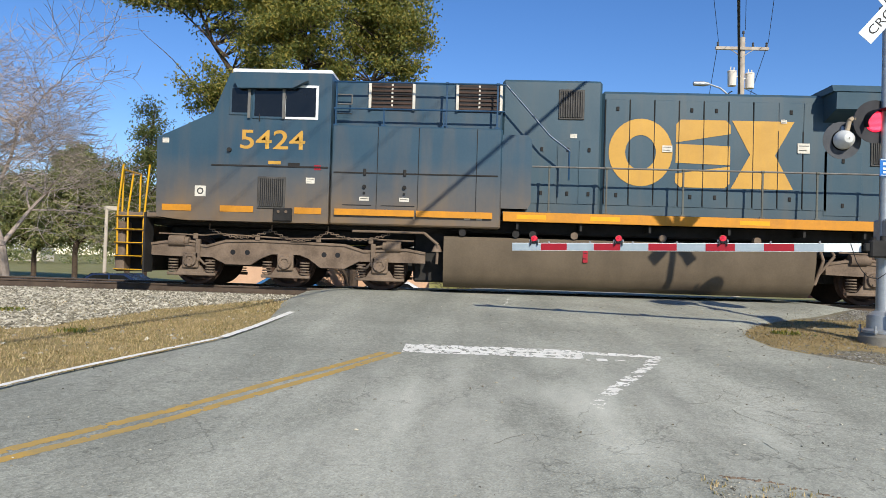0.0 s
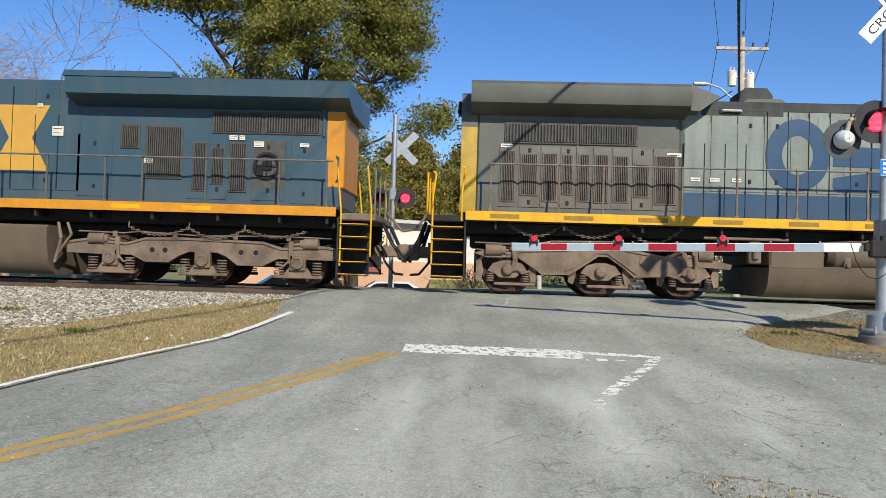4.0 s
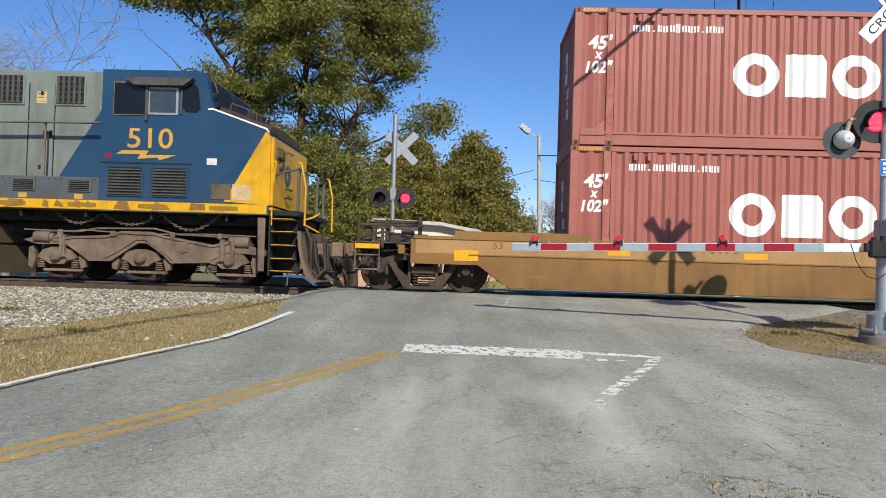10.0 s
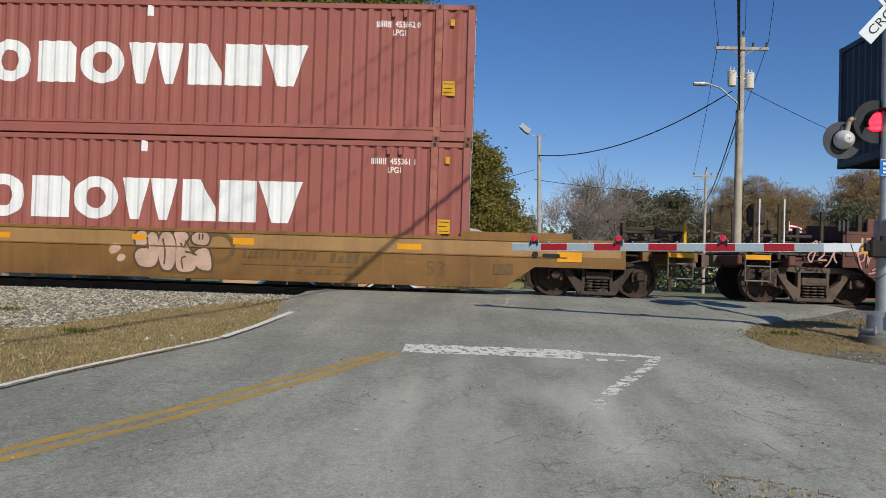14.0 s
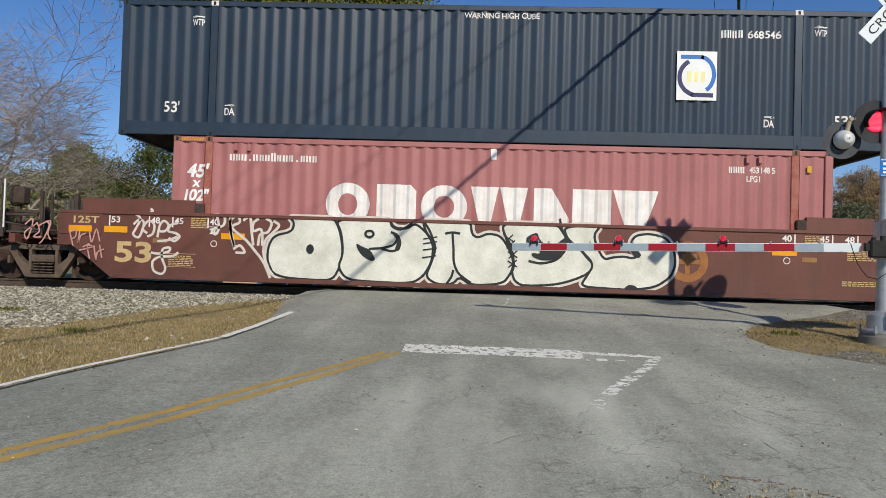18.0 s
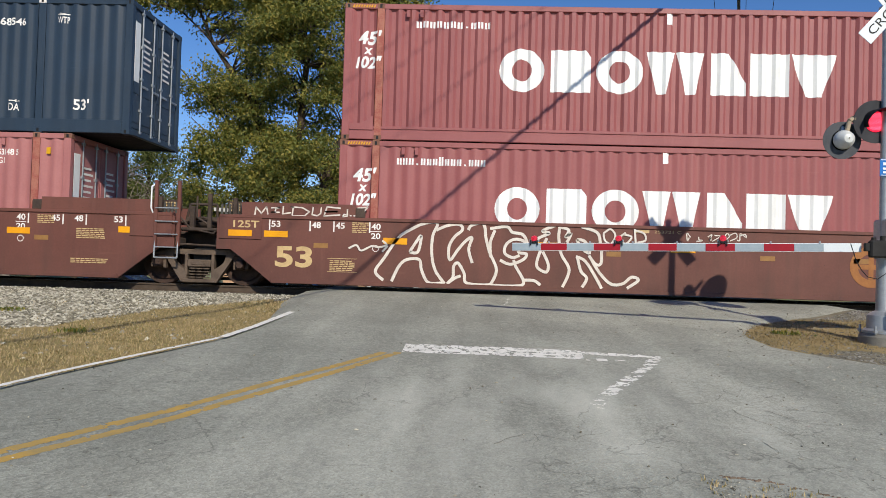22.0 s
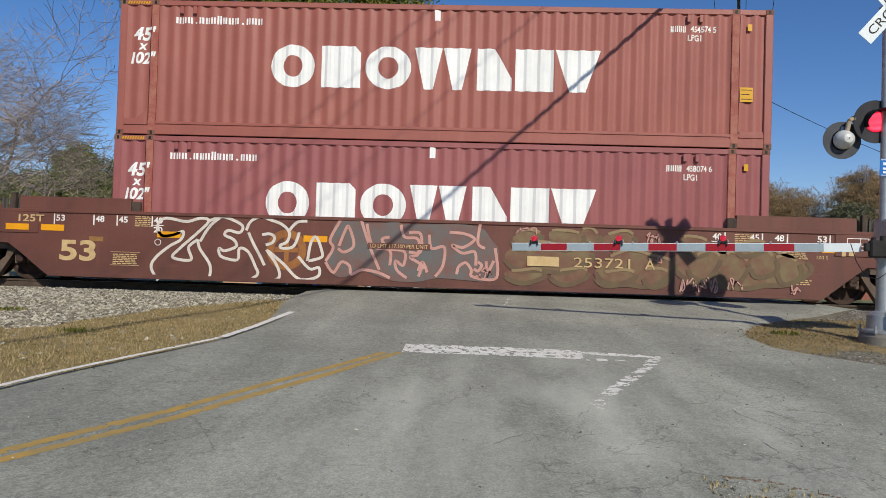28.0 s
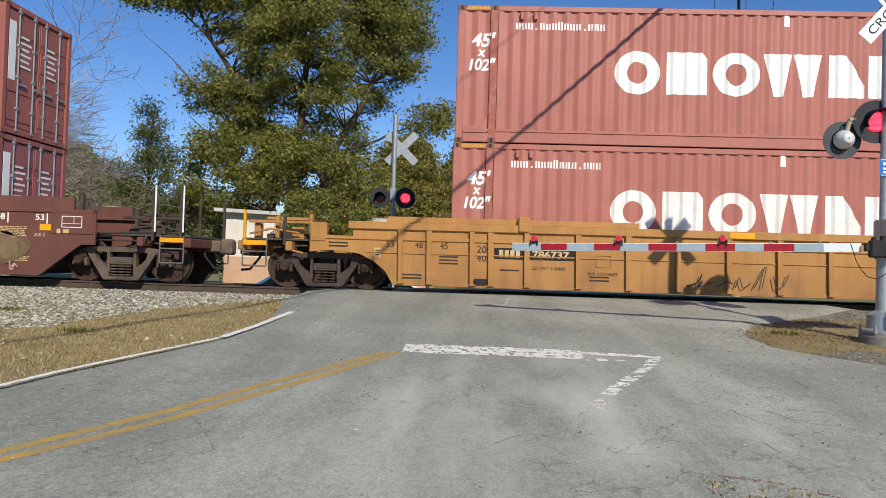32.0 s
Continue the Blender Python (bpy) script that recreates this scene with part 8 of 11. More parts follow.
def red_unit(k, c0, c1, style):
    """One unit of an articulated well car: c0 and c1 are the middles of its trucks."""
    u0, u1, a, b = c0 + 0.45, c1 - 0.45, c0 + 1.6, c1 - 1.6
    car = well_car("well_car_unit", ("oxide red well car unit with silver bubble graffiti", "oxide red well car unit with white outline graffiti", "oxide red well car unit with layered graffiti")[k], M_WELL_RED, u0, u1, a, b, 1.5, 0.13, c0)
    y = -1.402
    part("lower_band", Shape().box(a + 0.05, b - 0.05, -1.39, -1.412, 0.13, 0.2, 0.005), M_WELL_RED, car)
    for x0, x1 in ((u0 + 0.5, u0 + 2.9), (u1 - 2.9, u1 - 0.5)):
        part_each("end_coaming", [Shape().prism(rect(x0, x1, 1.5, 1.78), a, a + 0.08) for a in (-1.36, 1.28)], M_WELL_RED, car)
    for x0, d in ((u0, 1), (u1, -1)):
        part_each("guide_post", [Shape().box(x0 + d * 0.35 - 0.04, x0 + d * 0.35 + 0.04, -1.36, -1.26, 1.5, 1.86, 0.01), Shape().box(x0 + d * 3.0 - 0.1, x0 + d * 3.0 + 0.1, -1.38, -1.28, 1.5, 1.72, 0.02)], M_TRUCK_DARK, car)
        part("grate", Shape().slats(min(x0, x0 + d * 1.2), max(x0, x0 + d * 1.2), 1.52, 1.74, -1.2, 14, 0.02), M_GRILLE, car)
        part("end_panel", Shape().box(min(x0 + d * 0.05, x0 + d * 0.95), max(x0 + d * 0.05, x0 + d * 0.95), y, y - 0.02, 1.0, 1.46, 0.015), M_WELL_RED, car)
    ref = [(u0 + 0.25, 1.06), (u0 + 1.0, 1.06), (u0 + 3.5, 0.98), (u0 + 6.6, 0.98), (u0 + 9.4, 0.98), (u1 - 3.6, 0.98), (u1 - 1.2, 1.06)]
    for i, (x, z) in enumerate(ref):
        part("reflector", Shape().box(x, x + 0.5, y - 0.022 if i in (0,) else y - 0.001, y - 0.026 if i in (0,) else y - 0.005, z, z + 0.13, 0.001), M_REFLECT, car)
    off = 0.22 if k == 2 else 0.05
    for i, (w, dx) in enumerate((("53", 1.1), ("48", 1.95), ("45", 2.45), ("40", 3.2))):
        for x, tick in ((u0 + dx + off, -0.05), (u1 - dx - 0.2, 0.24)):
            text("stencil", w, x, x + 0.19, 1.27, 1.4, y - 0.003, M_WHITE_WORN, car, 0, 0.02)
            part("stencil_tick", Shape().box(x + tick, x + tick + 0.028, y - 0.001, y - 0.004, 1.2, 1.42, 0.001), M_WHITE_WORN, car)
            if w == "40":
                part("stencil_rule", Shape().box(x - 0.02, x + 0.21, y - 0.001, y - 0.004, 1.225, 1.24, 0.001), M_WHITE_WORN, car)
                text("stencil", "20", x, x + 0.19, 1.08, 1.2, y - 0.003, M_WHITE_WORN, car, 0, 0.02)
                part("stencil_ring", ring(Shape(), x + 0.1, 0.88, 0.07, 0.07, 0.014, y - 0.003, n=20), M_WHITE_WORN, car)
    text("stencil", "125T", u0 + 0.3 + off, u0 + 0.85 + off, 1.24, 1.39, y - 0.023, M_CREAM, car, 0, 0.02)
    text("stencil", "53", u0 + 1.2 + off, u0 + 1.98 + off, 0.44, 0.88, y - 0.004, M_CREAM, car, 0, 0.03)
    rnd = random.Random(90 + k)
    for x0, z0, n, w in ((u0 + 2.35 + off, 0.4, 6, 0.52), (u0 + 2.8 + off, 1.2, 6, 0.34), (u1 - 2.1, 0.92, 6, 0.62), (u1 - 2.95, 1.22, 5, 0.36), (u1 - 2.2, 0.4, 3, 0.8)):
        lines = Shape()
        for i in range(n):
            a = x0
            while a < x0 + w - 0.04:
                d = min(rnd.uniform(0.04, 0.13), x0 + w - a)
                lines.box(a, a + d, y - 0.001, y - 0.004, z0 + i * 0.038, z0 + i * 0.038 + 0.02, 0.0008)
                a += d + 0.02
        tagged(part("fine_print", lines, M_CREAM, car, "lines of small cream print"), kind="stuff")
    part("print_frame", Shape().box(u0 + 2.3 + off, u0 + 2.92 + off, y - 0.001, y - 0.003, 0.645, 0.655, 0.0008).box(u0 + 2.3 + off, u0 + 2.92 + off, y - 0.001, y - 0.003, 0.37, 0.38, 0.0008), M_CREAM, car)
    for x in (u0 + 2.05, u0 + 8.1, u0 + 11.2, u1 - 5.4, u1 - 3.0):
        part("faded_tape", Shape().box(x, x + 0.3, y - 0.001, y - 0.0035, 0.86, 0.96, 0.001), M_TAPE_OLD, car)
    if k == 0:
        fill, line, border, tag, pink = Shape(), Shape(), Shape(), Shape(), Shape()
        bubbles = []
        bubbles.append([(67.71, 0.23), (67.54, 0.56), (67.56, 0.88), (67.68, 1.09), (68.04, 1.18), (68.09, 1.36), (67.98, 1.5), (68.9, 1.5), (69.03, 1.28), (69.1, 0.98), (69.12, 0.75), (69.06, 0.46), (68.95, 0.24), (68.74, 0.18)])
        bubbles.append([(68.95, 1.48), (70.05, 1.51), (70.18, 1.32), (70.45, 1.31), (70.61, 1.43), (70.85, 1.25), (71.01, 0.98), (70.97, 0.62), (70.82, 0.35), (70.58, 0.18), (69.77, 0.19), (69.23, 0.22), (69.03, 0.46), (69.13, 0.75), (69.09, 1.16)])
        bubbles.append([(70.77, 1.51), (71.75, 1.51), (71.79, 1.24), (71.91, 1.16), (72.12, 1.26), (72.38, 1.22), (72.56, 0.97), (72.67, 0.68), (72.62, 0.46), (72.45, 0.23), (71.8, 0.18), (71.56, 0.35), (71.42, 0.19), (71.09, 0.18), (70.86, 0.33), (70.97, 0.62), (71.06, 0.92), (70.93, 1.27)])
        bubbles.append([(72.37, 1.53), (73.53, 1.49), (73.66, 1.33), (73.76, 1.14), (74.02, 0.99), (74.17, 0.81), (74.29, 0.69), (74.25, 0.55), (74.04, 0.41), (73.57, 0.25), (72.87, 0.2), (72.69, 0.3), (72.63, 0.5), (72.68, 0.71), (72.55, 1.03)])
        bubbles.append([(73.67, 1.45), (74.43, 1.49), (74.29, 1.3), (74.35, 1.05), (74.51, 0.79), (74.67, 0.84), (74.9, 0.87), (75.1, 0.83), (75.2, 0.9), (75.07, 1.02), (75.05, 1.18), (75.15, 1.31), (75.44, 1.35), (75.77, 1.27), (75.93, 1.01), (75.96, 0.72), (75.86, 0.47), (75.56, 0.26), (75.1, 0.19), (74.63, 0.2), (74.04, 0.23), (74.17, 0.45), (74.31, 0.69), (74.02, 0.99), (73.75, 1.19)])
        for i, q in enumerate(bubbles):
            q = [(px, min(pz, 1.475)) for px, pz in rounded(q)]
            flat(fill, q, y - 0.006 - 0.0008 * i)
            stroke(line, q + q[:1], 0.05, y - 0.0064 - 0.0008 * i)
            stroke(border, q + q[:1], 0.15, y - 0.0035 - 0.0003 * i)
        strokes(line, 0.05, y - 0.0115, [(70.1, 1.51), (70.13, 1.36), (70.29, 1.29), (70.47, 1.37), (70.59, 1.5)], [(70.77, 1.51), (70.83, 1.29), (71.01, 0.98), (70.97, 0.62), (70.79, 0.32)], [(71.24, 1.23), (71.39, 1.26), (71.55, 1.24)], [(71.39, 1.25), (71.42, 0.93), (71.44, 0.64), (71.55, 0.41), (71.8, 0.23)])
        strokes(line, 0.05, y - 0.0139, [(71.3, 0.2), (71.39, 0.34), (71.43, 0.49)], [(69.92, 0.88), (70.18, 0.84), (70.31, 0.97), (70.26, 1.16), (70.11, 1.23)], [(69.67, 0.87), (69.96, 0.9), (70.17, 0.97), (70.25, 1.08)], [(72.45, 1.27), (72.55, 1.11), (72.63, 0.9), (72.67, 0.62), (72.62, 0.44)])
        strokes(line, 0.05, y - 0.0163, [(72.97, 0.72), (73.23, 0.68), (73.53, 0.76), (73.69, 0.93), (73.8, 1.12)], [(73.59, 1.61), (73.63, 1.41), (73.75, 1.21), (74.02, 0.99)])
        patches(line, y - 0.0185, [(69.39, 0.99), (69.55, 0.9), (69.69, 0.86), (69.82, 0.65), (69.72, 0.61), (69.54, 0.71), (69.43, 0.85)], [(70.11, 1.23), (70.25, 1.19), (70.35, 1.02), (70.3, 0.84), (70.2, 0.86), (70.25, 1.02), (70.21, 1.13)], [(72.9, 1.19), (73.02, 1.27), (73.14, 1.31), (73.18, 1.17), (73.31, 1.06), (73.5, 1.06), (73.66, 1.19), (73.75, 1.26), (73.83, 1.17), (73.69, 0.91), (73.51, 0.76), (73.27, 0.73), (73.06, 0.79), (73.01, 0.89), (73.22, 0.87), (73.15, 1.01), (73.02, 1.12), (72.93, 1.05)], [(75.07, 1.18), (75.17, 1.02), (75.27, 0.91), (75.2, 0.83), (75.05, 0.95), (75.01, 1.09)])
        patches(line, y - 0.0209, [(74.91, 0.19), (75, 0.29), (75.14, 0.29), (75.24, 0.19)])
        flat(line, ellipse(68.44, 0.83, 0.08, 0.1, 14), y - 0.0225)
        ring(line, 69.67, 1.18, 0.11, 0.09, 0.05, y - 0.0228)
        for x, z in ((70.93, 1.13), (70.93, 1.03), (70.93, 0.9), (70.92, 0.74)):
            stroke(line, [(x - 0.14, z - 0.02), (x + 0.15, z + 0.03)], 0.028, y - 0.0232)
        for x, z in ((72.55, 1.17), (72.59, 1.05), (72.64, 0.84), (72.64, 0.65)):
            stroke(line, [(x - 0.1, z + 0.06), (x + 0.1, z - 0.06)], 0.028, y - 0.0235)
            stroke(line, [(x - 0.08, z - 0.08), (x + 0.09, z + 0.08)], 0.028, y - 0.0238)
        parts_of("graffiti_line", border, M_GRAF_WHITE, car, "white outer graffiti outline")
        parts_of("graffiti_fill", fill, M_GRAF_FILL, car, "silver bubble graffiti fill")
        parts_of("graffiti_line", line, M_GRAF_LINE, car, "dark graffiti outline")
        strokes(tag, 0.05, y - 0.0060, [(64.7, 1.47), (64.82, 1.36), (64.74, 1.17), (64.68, 1.03), (64.81, 0.98), (64.9, 1.27), (64.8, 1.34), (64.68, 1.24)], [(64.98, 1.06), (64.88, 1.15), (64.99, 1.32), (65.12, 1.25), (65.1, 1.06), (64.98, 0.99)], [(65.2, 0.98), (65.24, 1.23), (65.33, 1.33), (65.43, 1.24), (65.36, 1.12), (65.24, 1.11)], [(65.62, 1.29), (65.47, 1.24), (65.43, 1.12), (65.58, 1.08), (65.67, 1.01), (65.56, 0.91), (65.44, 0.98)])
        strokes(tag, 0.05, y - 0.0084, [(65.2, 0.9), (65.44, 0.93), (65.63, 1.01)], [(64.96, 1.46), (65.08, 1.53), (65.03, 1.58)], [(65.07, 0.66), (65.23, 0.64), (65.45, 0.69), (65.47, 0.77), (65.33, 0.74), (65.31, 0.57), (65.39, 0.34), (65.32, 0.22), (65.15, 0.28), (65.12, 0.47), (65.26, 0.57), (65.54, 0.6), (65.66, 0.68)])
        strokes(tag, 0.055, y - 0.0110, [(66.35, 1.45), (66.44, 1.48), (66.5, 1.22), (66.43, 1.08), (66.36, 1.17), (66.59, 1.27), (66.61, 1.44), (66.44, 1.5)], [(66.73, 1.49), (66.76, 1.09), (66.84, 0.85), (66.73, 1.32), (66.87, 1.47), (66.94, 1.35), (66.78, 1.23), (67.08, 0.98), (67.27, 0.77), (67.47, 0.52), (67.62, 0.2)], [(67.01, 1.38), (67.15, 1.47), (67.19, 1.19), (67.24, 0.87)], [(67.34, 1.43), (67.23, 1.34), (67.23, 1.17), (67.4, 1.2), (67.43, 0.87)])
        strokes(tag, 0.055, y - 0.0134, [(67.49, 1.44), (67.61, 1.35), (67.54, 1.16), (67.38, 1.1), (67.34, 0.87)], [(67.65, 1.39), (67.77, 1.3), (67.64, 1.14), (67.5, 0.99), (67.46, 0.73), (67.57, 0.41), (67.67, 0.27)], [(66.82, 0.78), (66.96, 0.86), (67.06, 0.72), (66.87, 0.71)])
        strokes(pink, 0.03, y - 0.0245, [(62.35, 1.17), (62.51, 1.3), (62.5, 1.11), (62.41, 0.87), (62.36, 1.01), (62.61, 1.2)], [(62.61, 1.23), (62.67, 1.04), (62.55, 0.92), (62.72, 0.92)], [(62.81, 1.26), (62.88, 1.16), (62.77, 0.88), (62.68, 0.78)], [(62.66, 1.16), (62.9, 1.26), (62.86, 1), (62.92, 0.86)])
        strokes(pink, 0.03, y - 0.0269, [(63.32, 1.08), (63.41, 0.75)], [(63.32, 1.03), (63.46, 1.09), (63.45, 0.94), (63.35, 0.89)], [(63.54, 1.06), (63.52, 0.8), (63.57, 0.97), (63.68, 1.02)], [(63.62, 0.73), (63.76, 0.81)])
        strokes(pink, 0.03, y - 0.0293, [(63.75, 1.07), (63.81, 0.84), (63.9, 1.12), (63.98, 0.86)], [(63.55, 0.66), (63.82, 0.74), (63.72, 0.76), (63.78, 0.48)], [(63.86, 0.77), (63.92, 0.46), (63.94, 0.63), (64.08, 0.7)], [(63.98, 0.79), (64.04, 0.51)])
        parts_of("graffiti_tag", tag, M_GRAF_WHITE, car, "white scrawled graffiti tag")
        parts_of("graffiti_tag", pink, M_PINK, car, "pale pink scrawled tag")
        rx = 76.2
    elif k == 1:
        line, tag = Shape(), Shape()
        strokes(line, 0.06, y - 0.0050, [(85.92, 0.23), (85.75, 0.41), (85.93, 0.7), (86.2, 1.11), (86.48, 1.31), (86.77, 1.44), (87.01, 1.44), (86.92, 1.18), (86.91, 0.8), (86.99, 0.47), (87.19, 0.2)], [(86.09, 0.21), (86.23, 0.52), (86.39, 0.67), (86.65, 0.68), (86.71, 0.46), (86.86, 0.21), (87.19, 0.22)], [(86.45, 0.83), (86.57, 1.03), (86.68, 1.17), (86.62, 0.84), (86.45, 0.83)], [(86.99, 1.3), (87.22, 1.4), (87.46, 1.43), (87.53, 1.32), (87.37, 1.17), (87.26, 0.95), (87.29, 0.69), (87.45, 0.91), (87.61, 1.1), (87.73, 1.16), (87.67, 0.92), (87.75, 0.64)])
        strokes(line, 0.06, y - 0.0074, [(87.65, 1.32), (87.72, 1.42), (87.96, 1.45), (88.02, 1.16), (88.1, 0.88), (88.25, 0.53), (88.17, 0.27), (88.05, 0.2), (87.64, 0.23), (87.59, 0.42), (87.46, 0.63), (87.37, 0.56), (87.36, 0.34), (87.26, 0.22)], [(87.24, 0.2), (87.4, 0.32), (87.52, 0.37)], [(88.1, 1.36), (88.44, 1.41), (88.56, 1.3), (88.77, 1.26), (88.87, 1.09), (88.85, 1)], [(88.2, 1.33), (88.11, 1.07), (88.13, 0.77)])
        strokes(line, 0.06, y - 0.0098, [(88.12, 0.2), (88.48, 0.19), (88.78, 0.22), (88.8, 0.34), (88.65, 0.59), (88.6, 0.73)], [(88.32, 0.72), (88.53, 0.64), (88.79, 0.74), (88.86, 0.86), (88.69, 0.9), (88.83, 1.09), (88.63, 1.16), (88.45, 1.06), (88.41, 0.87), (88.58, 0.78), (88.72, 0.83)], [(88.85, 1), (89.11, 1.2), (89.32, 1.3), (89.17, 1.34), (89.38, 1.44), (89.52, 1.47), (89.51, 1.23), (89.57, 0.88), (89.74, 0.56), (89.61, 0.2)], [(89.27, 1.2), (89.12, 0.87), (89.08, 0.61), (89.27, 0.5), (89.31, 0.66), (89.19, 0.92)])
        strokes(line, 0.06, y - 0.0122, [(89.5, 1.44), (89.71, 1.38), (89.65, 1.23), (89.76, 1.31), (89.68, 1.12)], [(89.97, 1.45), (90.28, 1.35), (90.36, 1.14), (90.39, 0.74), (90.28, 0.69), (90.13, 0.87)], [(89.88, 1.19), (90.05, 1.15), (90.15, 0.92), (89.98, 1.01), (89.88, 1.19)], [(89.87, 0.84), (90.06, 0.75), (90.26, 0.46), (90.41, 0.2)])
        strokes(line, 0.06, y - 0.0146, [(89.9, 0.82), (89.98, 0.54), (90.1, 0.4), (90.01, 0.21)], [(90.15, 0.85), (90.35, 0.53), (90.59, 0.3), (90.83, 0.31), (91.01, 0.45), (91.15, 0.39), (90.92, 0.22)], [(88.8, 0.32), (89.02, 0.32), (89.16, 0.23)])
        strokes(tag, 0.04, y - 0.0180, [(85.18, 0.87), (85.34, 0.94), (85.44, 0.83), (85.66, 0.93), (85.8, 0.91), (85.97, 0.96), (85.87, 1.05)], [(85.88, 0.82), (85.99, 0.94)], [(90.42, 1.33), (90.56, 1.42), (90.66, 1.29), (90.57, 1.12), (90.45, 1.19), (90.42, 1.33)], [(90.87, 1.36), (90.75, 1.24), (90.87, 1.13), (90.99, 1.27), (90.84, 1.32)])
        strokes(tag, 0.04, y - 0.0204, [(91.05, 1.44), (91.08, 1.11)], [(91.05, 1.41), (91.24, 1.35), (91.27, 1.21), (91.11, 1.16)], [(90.78, 1.03), (90.97, 1.08)], [(90.87, 1.11), (90.85, 0.99)])
        parts_of("graffiti_line", line, M_GRAF_WHITE, car, "white outline graffiti")
        rnd = random.Random(8)
        for i, p in enumerate(scribble(rnd, 92.1, 93.3, 1.22, 1.42, 7)):
            stroke(tag, p, 0.022, y - 0.005 - 0.0006 * i)
        for i, p in enumerate(([(83.17, 1.5), (83.19, 1.68), (83.31, 1.55), (83.41, 1.69), (83.45, 1.53)], [(83.51, 1.67), (83.7, 1.68), (83.61, 1.66), (83.6, 1.58), (83.51, 1.58), (83.7, 1.58)], [(83.77, 1.71), (83.76, 1.55), (83.94, 1.58)], [(83.96, 1.52), (83.98, 1.7), (83.94, 1.7), (84.17, 1.69), (84.32, 1.61), (84.22, 1.52), (83.96, 1.51)], [(84.4, 1.71), (84.38, 1.55), (84.49, 1.53), (84.56, 1.58), (84.57, 1.71)], [(84.98, 1.7), (84.69, 1.72), (84.66, 1.62), (84.92, 1.63), (84.66, 1.62), (84.63, 1.53), (84.97, 1.56)], [(85.12, 1.68), (85.12, 1.54), (85.02, 1.52), (85.05, 1.57), (85.1, 1.57)], [(85.17, 1.55), (85.21, 1.55)], [(85.25, 1.55), (85.29, 1.55)], [(85.33, 1.71), (85.55, 1.74), (85.48, 1.66), (85.4, 1.59)], [(85.35, 1.54), (85.39, 1.54)])):
            stroke(tag, crisp(p), 0.03, -1.364 - 0.0006 * i)
        parts_of("graffiti_tag", tag, M_GRAF_WHITE, car)
        part("reporting_mark", Shape().box(91.05, 91.35, y - 0.003, y - 0.006, 1.36, 1.42, 0.001), M_CREAM, car)
        text("stencil", "253721 C", 91.45, 92.0, 1.36, 1.42, y - 0.006, M_CREAM, car)
        rx = 95.8
    else:
        line, pink = Shape(), Shape()
        strokes(line, 0.06, y - 0.0050, [(105.31, 0.08), (105.15, 0.34), (105.24, 0.56), (105.52, 0.8), (105.76, 0.95), (105.8, 1.12), (105.59, 1.04), (105.34, 1.03), (105.26, 1.25), (105.43, 1.39), (105.86, 1.33), (106.17, 1.41), (106.34, 1.35), (106.11, 1.1), (105.74, 0.76), (105.6, 0.57), (105.99, 0.53), (105.93, 0.79), (106.12, 0.96)], [(106.12, 0.96), (106.17, 0.77), (106.4, 0.43), (106.39, 0.14)], [(106.34, 1.35), (106.6, 1.45), (106.85, 1.39), (107.06, 1.27), (107, 1.13), (106.76, 1.17), (106.69, 1.07), (106.88, 0.98), (106.94, 0.84), (106.7, 0.74), (106.58, 0.79), (106.63, 0.62), (106.97, 0.56), (107.01, 0.8), (107.2, 0.73), (107.36, 0.43), (107.41, 0.27), (107.23, 0.14)], [(106.17, 0.92), (106.37, 1.25), (106.6, 1.45)])
        strokes(line, 0.06, y - 0.0074, [(107.14, 1.18), (107.23, 1.37), (107.44, 1.47), (107.66, 1.41), (107.9, 1.32), (108.05, 1.16), (108.01, 0.97), (107.87, 0.89), (107.92, 0.83), (108.15, 0.88), (108.26, 1.17)], [(107.19, 1.14), (107.29, 0.93), (107.44, 0.67), (107.55, 0.46)], [(107.48, 1.1), (107.64, 1.12), (107.74, 1.06), (107.7, 0.94), (107.56, 0.89)], [(107.58, 0.79), (107.81, 0.47), (107.87, 0.23), (107.7, 0.14)])
        strokes(line, 0.06, y - 0.0098, [(107.61, 0.77), (107.93, 0.52), (108.29, 0.2), (108.67, 0.26), (108.69, 0.45), (108.5, 0.42), (108.25, 0.67)], [(108.45, 0.58), (108.51, 0.96), (108.62, 1.08), (108.75, 0.78), (108.73, 0.66), (108.47, 0.58)], [(108.05, 1.21), (108.21, 1.38), (108.42, 1.41)])
        parts_of("graffiti_line", line, M_GRAF_WHITE, car, "cream outline graffiti")
        field = Shape()
        patches(field, y - 0.0135, [(108.83, 0.59), (109.01, 0.86), (108.91, 1.04), (108.99, 1.35), (109.1, 1.47), (109.55, 1.46), (109.67, 1.39), (110.14, 1.43), (110.33, 1.46), (110.4, 1.39), (112.02, 1.46), (112.31, 1.07), (112.43, 0.96), (112.38, 0.24), (111.47, 0.3), (111.12, 0.31), (110.77, 0.21), (110.18, 0.21), (109.59, 0.45), (109.31, 0.28), (109.12, 0.25), (108.95, 0.34)])
        parts_of("graffiti_fill", field, M_GRAF_TEAL, car, "grey graffiti fill")
        strokes(pink, 0.06, y - 0.0145, [(108.83, 0.59), (108.98, 0.86), (108.91, 1.04), (109.08, 1.38), (109.13, 1.47)], [(109.1, 0.91), (109.23, 1.26), (109.3, 1.31), (109.41, 0.94), (109.22, 0.79), (109.08, 0.86)], [(108.83, 0.57), (109, 0.36), (109.16, 0.58), (109.33, 0.51), (109.38, 0.33), (109.59, 0.43), (109.92, 0.39), (110.18, 0.28)], [(109.55, 1.46), (109.76, 0.88), (109.96, 0.44)])
